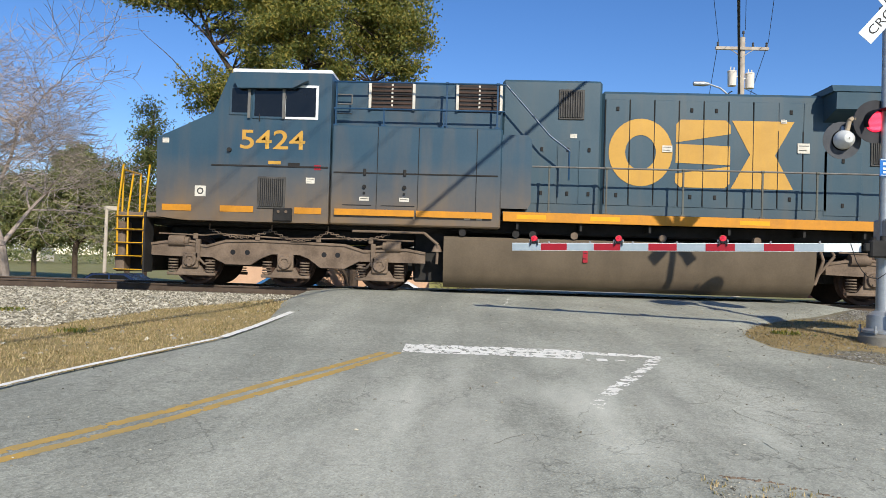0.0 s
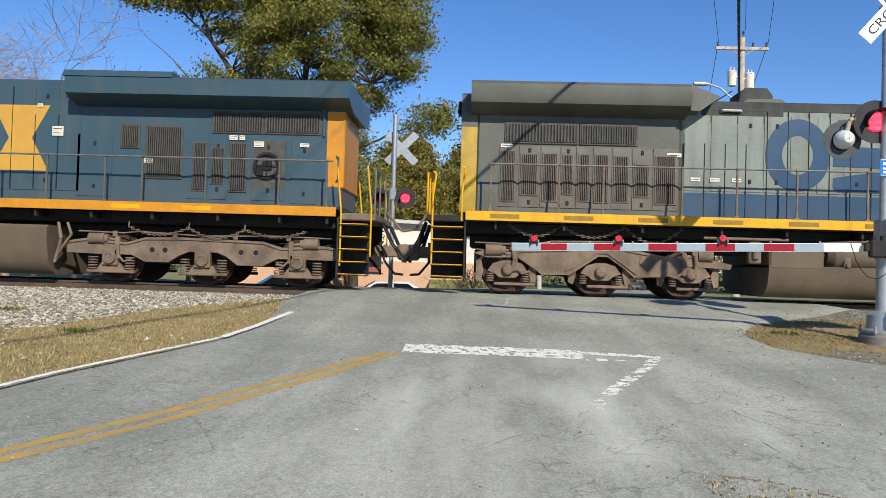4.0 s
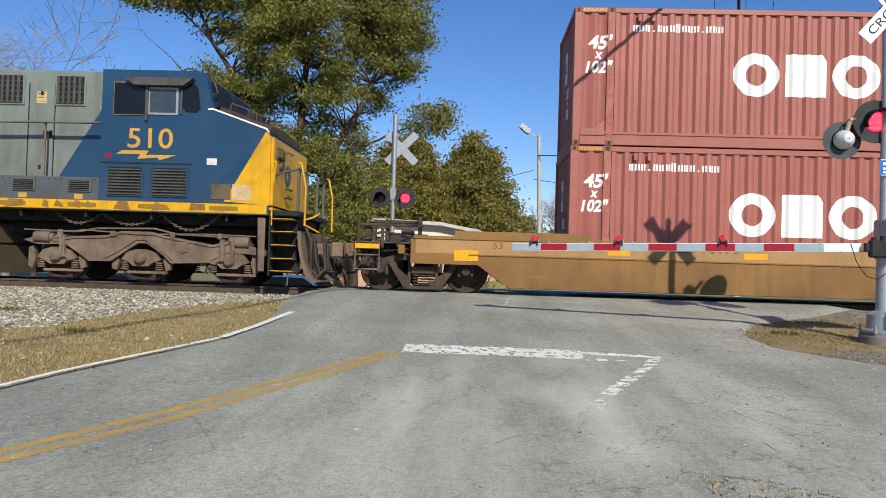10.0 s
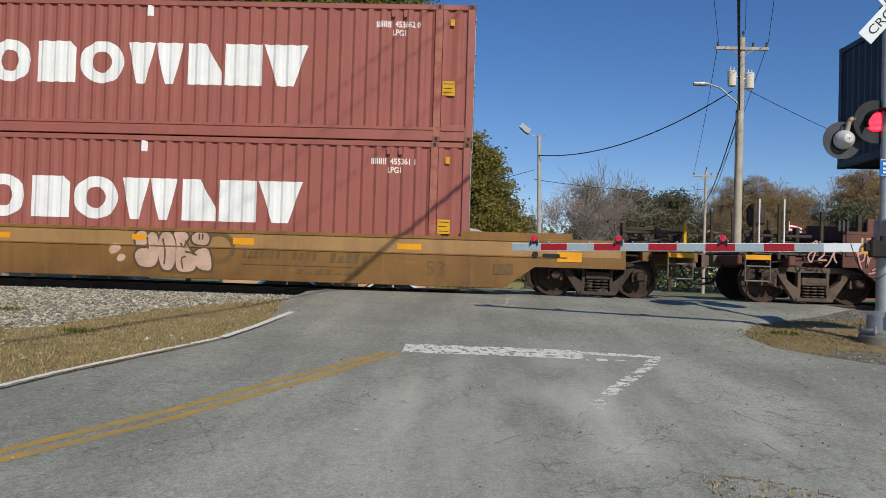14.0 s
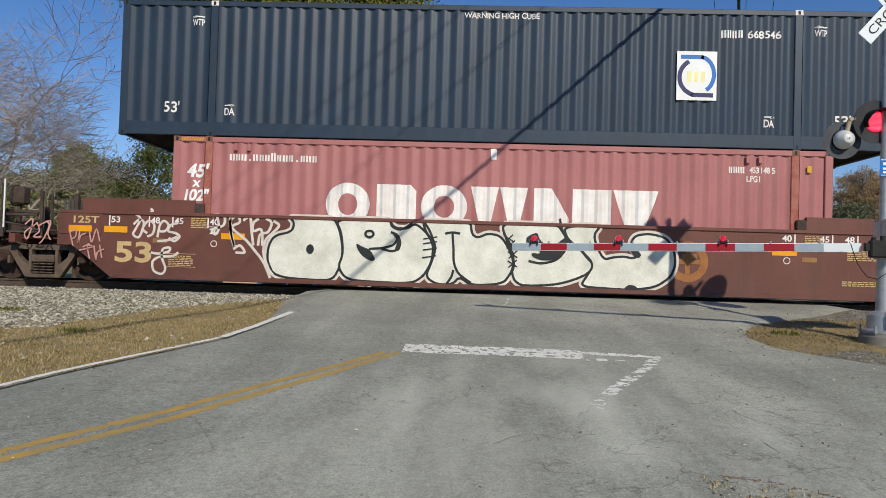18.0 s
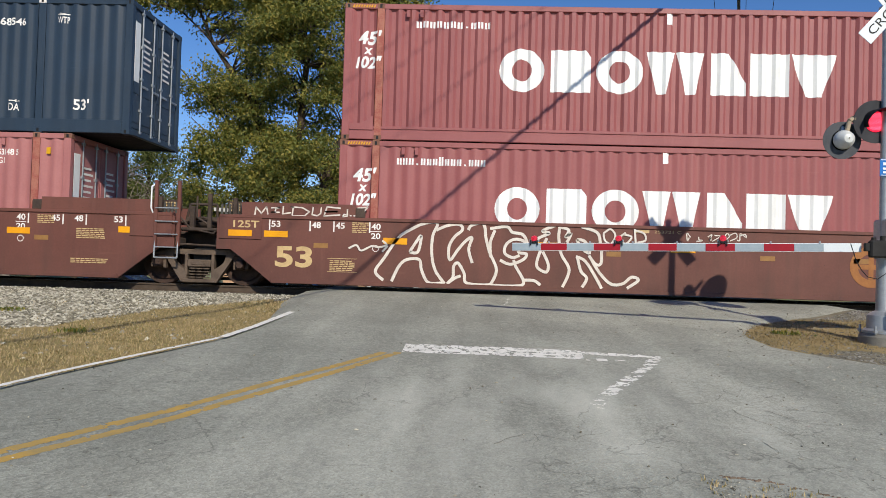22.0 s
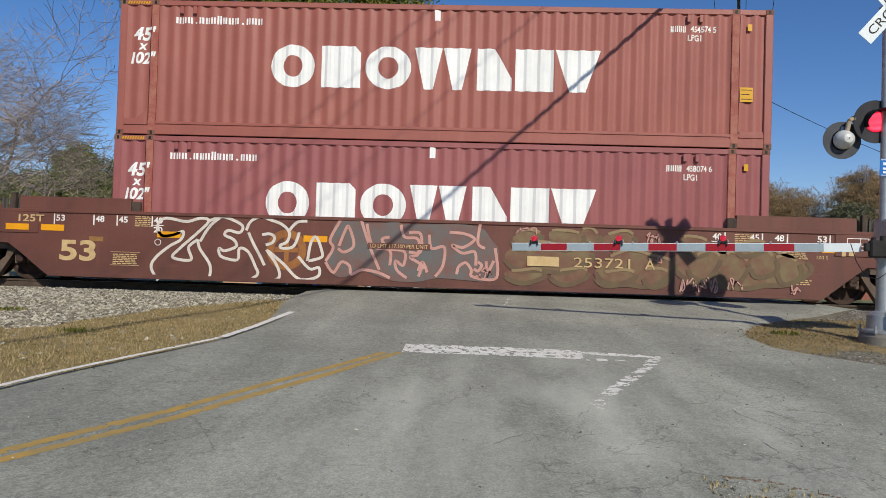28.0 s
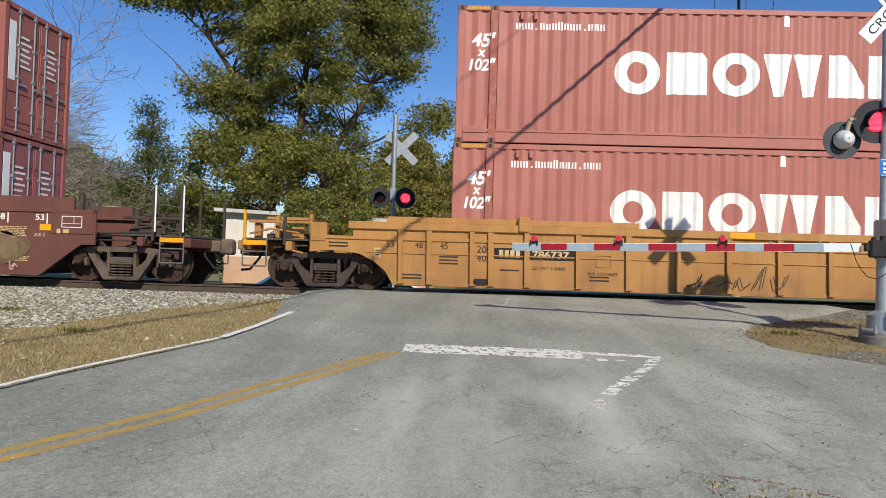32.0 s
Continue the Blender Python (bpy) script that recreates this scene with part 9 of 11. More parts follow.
        strokes(pink, 0.06, y - 0.0169, [(109.67, 1.39), (109.81, 0.93), (110.16, 0.85), (110.17, 0.54)], [(110.15, 1.13), (109.99, 1.07), (110.16, 0.89), (110.47, 0.83), (110.45, 0.55), (110.29, 0.64), (110.32, 0.45), (110.53, 0.29)], [(110.38, 1.39), (110.46, 1.14), (110.74, 1.1), (110.75, 0.79), (110.59, 0.72), (110.83, 0.56), (110.77, 0.33)], [(110.55, 1.23), (110.79, 1.21), (110.8, 0.84), (110.56, 0.83)])
        strokes(pink, 0.06, y - 0.0193, [(110.97, 1.2), (111.03, 0.92), (111.29, 0.95), (111.27, 0.57), (111.12, 0.34)], [(111.39, 1.26), (111.7, 1.24), (111.91, 1.13), (111.68, 0.96), (111.45, 1), (111.66, 0.84), (111.92, 0.87), (111.95, 0.59)], [(111.56, 0.4), (111.6, 0.56), (111.74, 0.64), (111.86, 0.5), (111.89, 0.36), (112.38, 0.35), (112.34, 0.96)], [(112.02, 1.46), (111.98, 1.06), (112.13, 0.95)])
        strokes(pink, 0.06, y - 0.0217, [(110.76, 0.44), (110.85, 0.63), (110.95, 0.42)], [(110.78, 0.51), (110.95, 0.52)], [(111.99, 0.67), (112.07, 0.6), (112, 0.48), (111.91, 0.52)], [(112.16, 0.69), (112.19, 0.46), (112.32, 0.7)])
        parts_of("graffiti_line", pink, M_PINK, car, "pale pink graffiti outline")
        # rounded olive shapes with dark rims
        fill, rim, lit = Shape(), Shape(), Shape()
        bulbs = [(113.4, 0.8, 0.9, 0.3), (115.2, 0.62, 0.8, 0.36), (117.3, 0.72, 1.4, 0.42), (112.95, 1.18, 0.3, 0.2), (113.75, 1.2, 0.36, 0.2), (114.3, 1.22, 0.2, 0.2), (114.9, 1.2, 0.34, 0.19), (113.0, 0.42, 0.42, 0.14), (113.9, 0.44, 0.38, 0.17), (114.8, 0.44, 0.4, 0.16), (115.6, 0.48, 0.28, 0.2),
                 (116.4, 1.15, 0.3, 0.2), (116.6, 0.75, 0.3, 0.3), (117.2, 0.7, 0.26, 0.34), (117.75, 0.8, 0.28, 0.3), (118.25, 0.72, 0.26, 0.3), (117.5, 1.12, 0.3, 0.16)]
        for i, (cx, cz, a, b) in enumerate(bulbs):
            pts = [(px + 0.05 * math.sin(9 * pz + i), pz + 0.03 * math.sin(7 * px)) for px, pz in ellipse(cx, cz, a, b, 22)]
            flat(fill, pts, y - 0.004 - 0.0005 * i)
            stroke(rim, pts[12:22] + pts[:2], 0.1, y - 0.0122 - 0.0004 * i)
            stroke(lit, pts[2:9], 0.06, y - 0.0185)
        parts_of("graffiti_fill", fill, M_HAZE, car, "soft olive sprayed graffiti shapes")
        parts_of("graffiti_line", rim, M_OLIVE, car, "dull olive graffiti outline")
        parts_of("graffiti_line", lit, M_OLIVE_LIGHT, car, "faded pale graffiti highlight")
        tags, rnd = Shape(), random.Random(6)
        for i, p in enumerate(scribble(rnd, 112.7, 113.2, 1.25, 1.45, 3) + scribble(rnd, 115.35, 115.75, 1.1, 1.4, 3) + scribble(rnd, 115.45, 115.75, 0.75, 0.9, 2) + scribble(rnd, 116.1, 116.9, 0.18, 0.5, 6) + scribble(rnd, 116.98, 117.35, 0.25, 0.5, 3)
                              + scribble(rnd, 118.35, 118.55, 0.2, 0.4, 2) + scribble(rnd, 111.95, 112.3, 0.3, 0.55, 3)):
            stroke(tags, p, 0.026, y - 0.026 - 0.0004 * i)
        parts_of("graffiti_tag", tags, M_PINK, car, "pale pink scrawled tag")
        part("reporting_mark", Shape().box(113.0, 113.65, y - 0.026, y - 0.028, 0.62, 0.82, 0.001), M_CREAM, car, "cream reporting mark")
        text("stencil", "253721", 113.95, 115.1, 0.62, 0.82, y - 0.028, M_CREAM, car)
        text("stencil", "A", 115.4, 115.6, 0.62, 0.82, y - 0.028, M_CREAM, car)
        plate(car, 109.7, 111.0, 0.88, 1.0, y - 0.025, M_WELL_RED)
        text("stencil", "LD LMT 117.100 PER UNIT", 109.75, 110.95, 0.9, 0.98, y - 0.031, M_CREAM, car)
        rx = 108.0
    emb = Shape()
    ring(emb, rx, 0.8, 0.42, 0.42, 0.16, y - 0.0035)
    stroke(emb, [(rx - 0.25, 0.8), (rx + 0.25, 0.8)], 0.1, y - 0.0036)
    stroke(emb, [(rx, 0.55), (rx, 1.05)], 0.1, y - 0.0037)
    part("round_emblem", emb, M_EMBLEM, car, "faded gold round emblem")
    if k == 0:
        deck_end(car, u0 + 0.2, c0 - 1.55, -1, M_WELL_RED, 1.0, ((0.25, 2.05), (0.75, 2.05), (1.6, 1.9)), True)
        coupler(car, c0 - 2.1, -1)
        well_truck(car, c0 - 0.9, c0 + 0.9, M_TRUCK_MID)
    if k < 2:
        for x in (c1 - 0.85, c1 - 0.36):
            part("ladder_post", Shape().box(x - 0.035, x + 0.035, -1.45, -1.38, 0.8, 2.18, 0.008), M_WELL_RED, car)
        part("grab_iron", Shape().tube([(c1 - 0.92, -1.42, 1.5), (c1 - 0.94, -1.46, 1.6), (c1 - 0.94, -1.46, 2.05), (c1 - 0.86, -1.42, 2.1)], 0.016), M_WHITE, car)
        part("stirrup", Shape().tube([(c1 - 0.85, -1.43, 0.95), (c1 - 0.85, -1.45, 0.56), (c1 - 0.36, -1.45, 0.56), (c1 - 0.36, -1.43, 0.95)], 0.018).tube([(c1 - 0.85, -1.45, 0.78), (c1 - 0.36, -1.45, 0.78)], 0.014), M_GALV, car)
        part_each("rung", [Shape().tube([(c1 - 0.85, -1.46, z), (c1 - 0.36, -1.46, z)], 0.014) for z in (1.05, 1.32, 1.6)], M_GALV, car)
    if k:
        well_truck(car, c0 - 0.89, c0 + 0.89, M_TRUCK_MID)
        # end gear round the joint: grates, hose brackets, brake rods, carrier plates
        for x in (c0 - 0.62, c0 + 0.78):
            g = part("end_grate", Shape().box(x - 0.2, x + 0.2, -1.12, -1.1, 1.56, 1.8, 0.004), M_TRUCK_DARK, car)
            holes = Shape()
            for a in range(6):
                for b in range(3):
                    holes.box(x - 0.16 + a * 0.06, x - 0.125 + a * 0.06, -1.122, -1.126, 1.6 + b * 0.06, 1.635 + b * 0.06, 0.003)
            tagged(part("grate_hole", holes, M_CREAM, g, "pale holes of the grate"), kind="stuff")
        part_each("side_bearing", [Shape().box(c0 + d * 0.55 - 0.16, c0 + d * 0.55 + 0.16, -1.3, -0.9, 0.82, 1.0, 0.02).box(c0 + d * 0.55 - 0.05, c0 + d * 0.55 + 0.05, -1.34, -1.2, 1.0, 1.3, 0.01) for d in (-1, 1)], M_TRUCK_DARK, car)
        part_each("brake_rod", [Shape().tube([(c0 - 0.9, -1.2, 0.78), (c0 - 0.3, -1.22, 0.86), (c0 + 0.4, -1.22, 0.84), (c0 + 0.9, -1.2, 0.76)], 0.022), Shape().tube([(c0 - 0.5, -1.15, 1.5), (c0 - 0.2, -1.18, 1.2), (c0 + 0.3, -1.18, 1.1), (c0 + 0.55, -1.15, 1.45)], 0.02), Shape().tube([(c0 - 0.1, -1.1, 1.9), (c0 - 0.1, -1.1, 1.45), (c0 + 0.15, -1.12, 1.3)], 0.022)], M_TRUCK_DARK, car)
        part("hose_bracket", Shape().box(c0 + 0.16, c0 + 0.24, -1.2, -1.1, 1.2, 1.95, 0.01).box(c0 - 0.24, c0 - 0.14, -1.15, -1.05, 1.2, 1.68, 0.01), M_TRUCK_DARK, car)
        part("articulation", Shape().box(c0 - 0.7, c0 + 0.7, -0.6, 0.6, 0.75, 1.15, 0.04).box(c0 - 0.5, c0 + 0.5, -1.2, 1.2, 1.15, 1.22, 0.02).tube([(c0 - 0.6, -1.0, 1.3), (c0, -1.0, 1.45), (c0 + 0.6, -1.0, 1.3)], 0.025).tube([(c0 - 0.5, -0.7, 1.3), (c0 - 0.4, -0.7, 1.75), (c0 + 0.2, -0.7, 1.75), (c0 + 0.2, -0.7, 1.3)], 0.03).cyl((c0 - 0.4, -0.8, 1.35), (c0 + 0.3, -0.8, 1.35), 0.12), M_TRUCK_DARK, car)
    if k == 2:
        deck_end(car, u1 - 0.2, c1 + 1.5, 1, M_WELL_RED, 1.0, ((0.15, 2.0), (0.75, 2.0)), False)
        coupler(car, c1 + 2.0, 1)
        well_truck(car, c1 - 0.92, c1 + 0.92, M_TRUCK_MID)
        fr = Shape()
        for x0, x1, z0, z1 in ((u1 - 0.72, u1 - 0.28, 1.36, 1.375), (u1 - 0.72, u1 - 0.28, 1.13, 1.145), (u1 - 0.72, u1 - 0.705, 1.145, 1.36), (u1 - 0.295, u1 - 0.28, 1.145, 1.36), (u1 - 0.7, u1 - 0.3, 1.21, 1.22), (u1 - 0.46, u1 - 0.45, 1.22, 1.36)):
            fr.box(x0, x1, y - 0.022, y - 0.025, z0, z1, 0.0008)
        parts_of("data_panel", fr, M_WHITE_WORN, car, "white ruled frame of a data panel")
        part_each("placard", [Shape().box(u1 - 0.82, u1 - 0.74, y - 0.022, y - 0.025, 1.0, 1.1, 0.001), Shape().box(u1 - 0.68, u1 - 0.56, y - 0.022, y - 0.025, 1.01, 1.09, 0.001)], M_CREAM, car)
        text("stencil", "200 S", u1 - 1.32, u1 - 1.08, 0.93, 1.0, y - 0.004, M_CREAM, car)
    RIDERS.append((car, OX))
    OXreset()


def yellow_car():
    car = well_car("well_car", "orange yellow ribbed well car with black stencils", M_WELL_YEL, 124.4, 145.5, 126.15, 143.3, 1.12, 0.16, 122.6)
    y = -1.402
    part_each("top_rail", [Shape().box(125.2, 145.0, a, a + 0.16, 1.28, 1.44, 0.012) for a in (-1.46, 1.3)], M_WELL_YEL, car)
    part("upper_rail", Shape().box(126.0, 131.2, -1.36, -1.28, 1.44, 1.56, 0.01), M_WELL_YEL, car)
    part("rail_shadow_gap", Shape().box(125.3, 145.0, -1.4, -1.36, 1.1, 1.3, 0.004), M_WELL_YEL, car)
    for x in [126.3, 126.89, 127.78, 128.16, 128.9] + [129.95 + 1.015 * i for i in range(13)]:
        r = part("rib", Shape().prism([(x - 0.055, 1.28), (x + 0.055, 1.28), (x + 0.04, 0.2), (x - 0.03, 0.2)], y, y - 0.075), M_WELL_YEL, car)
        part("rib_foot", Shape().box(x - 0.04, x + 0.09, y, y - 0.09, 0.17, 0.205, 0.006), M_WELL_YEL, r)
    part("lift_casting", Shape().box(127.84, 128.1, y, y - 0.05, 0.19, 0.32, 0.012).cyl((127.9, y - 0.05, 0.25), (127.9, y - 0.054, 0.25), 0.03).cyl((128.03, y - 0.05, 0.25), (128.03, y - 0.054, 0.25), 0.03), M_DARK, car)
    g = mat("brown black stencil", rgb(60, 46, 36), rough=0.7, scale=6, fine=60)
    part_each("mark_panel", [Shape().box(128.24, 128.84, y, y - 0.006, 0.74, 0.97, 0.002), Shape().box(128.97, 129.88, y, y - 0.006, 0.74, 0.97, 0.002)], M_DARK, car, "dark panel behind the car number")
    part_each("owner_bar", [Shape().box(128.34 + 0.115 * i, 128.425 + 0.115 * i, y - 0.0062, y - 0.008, 0.78, 0.93, 0.001) for i in range(4)], M_CREAM, car, "cream bar of the reporting mark")
    text("stencil", "786737", 129.02, 129.78, 0.78, 0.93, y - 0.0085, M_CREAM, car, 0, 0.03)
    text("stencil", "LD LMT 118400", 129.02, 129.7, 0.54, 0.61, y - 0.006, g, car)
    text("stencil", "20 FT CONTAINER", 130.15, 130.78, 0.46, 0.52, y - 0.006, g, car)
    part("stencil_frame", Shape().box(130.32, 130.62, y - 0.002, y - 0.005, 0.86, 0.87, 0.001).box(130.32, 130.62, y - 0.002, y - 0.005, 0.62, 0.63, 0.001).box(130.32, 130.33, y - 0.002, y - 0.005, 0.63, 0.86, 0.001).box(130.61, 130.62, y - 0.002, y - 0.005, 0.63, 0.86, 0.001), g, car)
    text("stencil", "20", 127.88, 128.08, 0.86, 1.0, y - 0.006, g, car)
    text("stencil", "40", 127.88, 128.08, 0.68, 0.82, y - 0.006, g, car)
    for w, x in (("53", 126.0), ("48", 126.6), ("45", 127.12)):
        text("stencil", w, x, x + 0.16, 0.92, 1.04, y - 0.006, g, car)
    fine = Shape()
    for x0, z0, n in ((126.35, 0.28, 2), (127.1, 0.6, 3), (130.2, 0.34, 2), (124.8, 0.9, 2), (128.36, 0.5, 1)):
        for i in range(n):
            fine.box(x0, x0 + 0.4, y - 0.001, y - 0.005, z0 + i * 0.07, z0 + i * 0.07 + 0.03, 0.0008)
    parts_of("fine_print", fine, g, car)
    plate(car, 125.75, 125.9, 0.7, 0.9, y, M_CREAM, 2)
    tag = Shape()
    for p in ([(133.2, 0.3), (133.5, 0.4), (133.6, 0.55), (133.5, 0.3), (133.9, 0.4)], [(134.0, 0.3), (134.3, 0.42), (134.5, 0.32)], [(134.5, 0.3), (134.6, 0.5), (134.7, 0.3), (134.9, 0.4)], [(135.0, 0.3), (135.3, 0.75), (135.2, 0.3)], [(135.5, 0.55), (135.6, 0.3), (135.8, 0.4), (135.9, 0.6)]):
        stroke(tag, [(132.15 + (px - 133.2) * 0.75, pz) for px, pz in p], 0.02, y - 0.079)
    parts_of("graffiti_tag", tag, M_GRAF_LINE, car, "thin black scrawl")
    part("end_bracket", Shape().box(128.72, 128.95, -1.5, -1.3, 1.3, 1.62, 0.02), M_WELL_YEL, car)
    for x in (133.0, 136.9):
        part("reflector", Shape().box(x, x + 0.5, -1.4615, -1.465, 1.3, 1.42, 0.001), M_REFLECT, car)
    deck_end(car, 124.4, 122.95, -1, M_WELL_YEL, 1.0, ((0.05, 1.62), (0.9, 1.5)), False)
    part("corner_housing", Shape().box(124.4, 124.75, -1.42, -1.2, 1.0, 1.4, 0.02), M_WELL_YEL, car)
    deck_end(car, 145.4, 146.9, 1, M_WELL_YEL, 1.0, ((0.05, 1.62),), False)
    well_truck(car, 123.82, 125.54, M_TRUCK_DARK)
    well_truck(car, 143.9, 145.65, M_TRUCK_DARK)
    coupler(car, 122.6, -1)
    coupler(car, 147.3, 1)
    RIDERS.append((car, OX + 0.31))
    OXreset()


# ---- containers ----
def corrugated(x0, x1, z0, z1, y, s, pitch=0.278, depth=0.036):
    """A pressed side wall: flat crests, sloped flanks, flat troughs."""
    n = int((x1 - x0) / pitch)
    p = (x1 - x0) / n
    xs = []
    for i in range(n):
        xs += [(x0 + p * i, 0), (x0 + p * (i + 0.27), 0), (x0 + p * (i + 0.48), 1), (x0 + p * (i + 0.78), 1)]
    xs.append((x1, 0))
    vs = []
    for x, d in xs:
        vs += [(x, y - s * depth * d, z0), (x, y - s * depth * d, z1)]
    fs = [(2 * i, 2 * i + 2, 2 * i + 3, 2 * i + 1) if s < 0 else (2 * i, 2 * i + 1, 2 * i + 3, 2 * i + 2) for i in range(len(xs) - 1)]
    return Shape().put(vs, fs)


def corrugated_end(y0, y1, z0, z1, x, s, pitch=0.25, depth=0.04):
    n = int((y1 - y0) / pitch)
    p = (y1 - y0) / n
    ys = []
    for i in range(n):
        ys += [(y0 + p * i, 0), (y0 + p * (i + 0.24), 0), (y0 + p * (i + 0.5), 1), (y0 + p * (i + 0.74), 1)]
    ys.append((y1, 0))
    vs = []
    for y, d in ys:
        vs += [(x - s * depth * d, y, z0), (x - s * depth * d, y, z1)]
    fs = [(2 * i, 2 * i + 2, 2 * i + 3, 2 * i + 1) if s > 0 else (2 * i, 2 * i + 1, 2 * i + 3, 2 * i + 2) for i in range(len(ys) - 1)]
    return Shape().put(vs, fs)


MARKS = {}  # meshes of painted marks, shared by the containers that bear the same ones


def pressing(length, deep=0.036):
    """Where the side wall bends, from its end: (x, depth behind the crests)."""
    inset = (length - 12.192) / 2
    out = []
    for a, b in ((0.1, inset - 0.09), (inset + 0.09, length - inset - 0.09), (length - inset + 0.09, length - 0.1)):
        n = int((b - a) / 0.278)
        p = (b - a) / n
        out.append((a - 0.001, -0.014))
        for i in range(n):
            out += [(a + p * i, 0), (a + p * (i + 0.27), 0), (a + p * (i + 0.48), deep), (a + p * (i + 0.78), deep)]
        out += [(b, 0), (b + 0.001, -0.014)]
    return out


def on_wall(name, me, length, face, deep=0.036):
    """Cuts a flat painted mark along the bends of the pressed wall and lays it on the wall."""
    bends = pressing(length, deep)
    bm = bmesh.new()
    bm.from_mesh(me)
    lo, hi = min(v.co.x for v in bm.verts), max(v.co.x for v in bm.verts)
    for x, d in bends:
        if lo < x < hi:
            bmesh.ops.bisect_plane(bm, geom=bm.verts[:] + bm.edges[:] + bm.faces[:], plane_co=(x, 0, 0), plane_no=(1, 0, 0))
    bmesh.ops.remove_doubles(bm, verts=bm.verts[:], dist=0.0005)
    xs, ds = [q[0] for q in bends], [q[1] for q in bends]
    for v in bm.verts:
        v.co.y = face + 0.012 + float(np.interp(v.co.x, xs, ds)) - 0.003
    bm.to_mesh(me)
    bm.free()
    me.name = name
    return me


def mark(name, key, make, material, parent, length, label="", deep=0.036):
    """A mark on a container's side; make() gives the flat mesh when it is first needed."""
    k = (key, length, material.name, deep)
    if k not in MARKS:
        MARKS[k] = on_wall(name, make(), length, -1.295, deep)
    o = new(name, MARKS[k])
    o.parent = parent
    return tagged(o, label, kind="stuff" if name.endswith("_line") else "")


def flat_mesh(polys, material):
    sh = Shape()
    for p in polys:
        flat(sh, p, 0)
    me = bpy.data.meshes.new("mark")
    me.from_pydata(sh.v, [], sh.f)
    me.materials.append(material)
    return me


def word_mesh(words, x0, x1, z0, z1, material, slant=0.0, bold=0.0):
    o = text("mark", words, x0 + OX, x1 + OX, z0, z1, 0, material, None, slant, bold)
    me = o.data
    bpy.data.objects.remove(o)
    return me


def rect(x0, x1, z0, z1):
    return [(x0, z0), (x1, z0), (x1, z1), (x0, z1)]


def wordmark(parent, x0, x1, z0, z1, m, length, deep=0.036):
    """The owner's big wordmark as seven plain shapes."""
    h, w = z1 - z0, x1 - x0
    spans = [(0.0, 0.135, "ring"), (0.155, 0.275, "block"), (0.29, 0.43, "ring"), (0.44, 0.615, "fans"), (0.63, 0.735, "slope"), (0.745, 0.86, "slab"), (0.865, 1.0, "wedge")]
    for i, (a, b, kind) in enumerate(spans):
        a, b = x0 + w * a, x0 + w * b
        c, q, mid = (a + b) / 2, b - a, (z0 + z1) / 2
        if kind == "ring":
            n = 30
            o, e = ellipse(c, mid, q / 2, h / 2 * 1.03, n), ellipse(c, mid, q * 0.22, h * 0.26, n)
            polys = [[o[j], o[(j + 1) % n], e[(j + 1) % n], e[j]] for j in range(n)]
        elif kind == "block":
            polys = [[(a, z0), (b, z0), (b, z0 + h * 0.85), (b - 0.12, z1), (a, z1)]]
        elif kind == "fans":
            polys = [[(d, z1), (d + q * 0.17, z0), (d + q * 0.33, z0), (d + q * 0.48, z1)] for d in (a, a + q / 2)]
        elif kind == "slope":
            polys = [[(a, z0), (b, z0), (b, z0 + h * 0.3), (a + q * 0.5, z1), (a, z1)]]
        elif kind == "slab":
            polys = [rect(a, b, z0, z1)]
        else:
            polys = [[(a, z1), (b, z1), (c + q * 0.18, z0), (c - q * 0.18, z0)]]
        mark("wordmark_block", ("word", i), lambda: flat_mesh(polys, m), m, parent, length, "white painted shape of a wordmark", deep)


def letter_bars(x0, x1, z0, z1, n, low=(), tall=()):
    """Bars in place of small lettering: two stems for each letter, one dot for a stop."""
    w = (x1 - x0) / n
    out = []
    for i in range(n):
        top = z0 + (z1 - z0) * (0.2 if i in low else 1.0 if i in tall or not low else 0.76)
        for q in ((0.36,) if i in low else (0.1, 0.56)):
            out.append(rect(x0 + w * (i + q), x0 + w * (i + q + 0.3), z0, top))
    return out


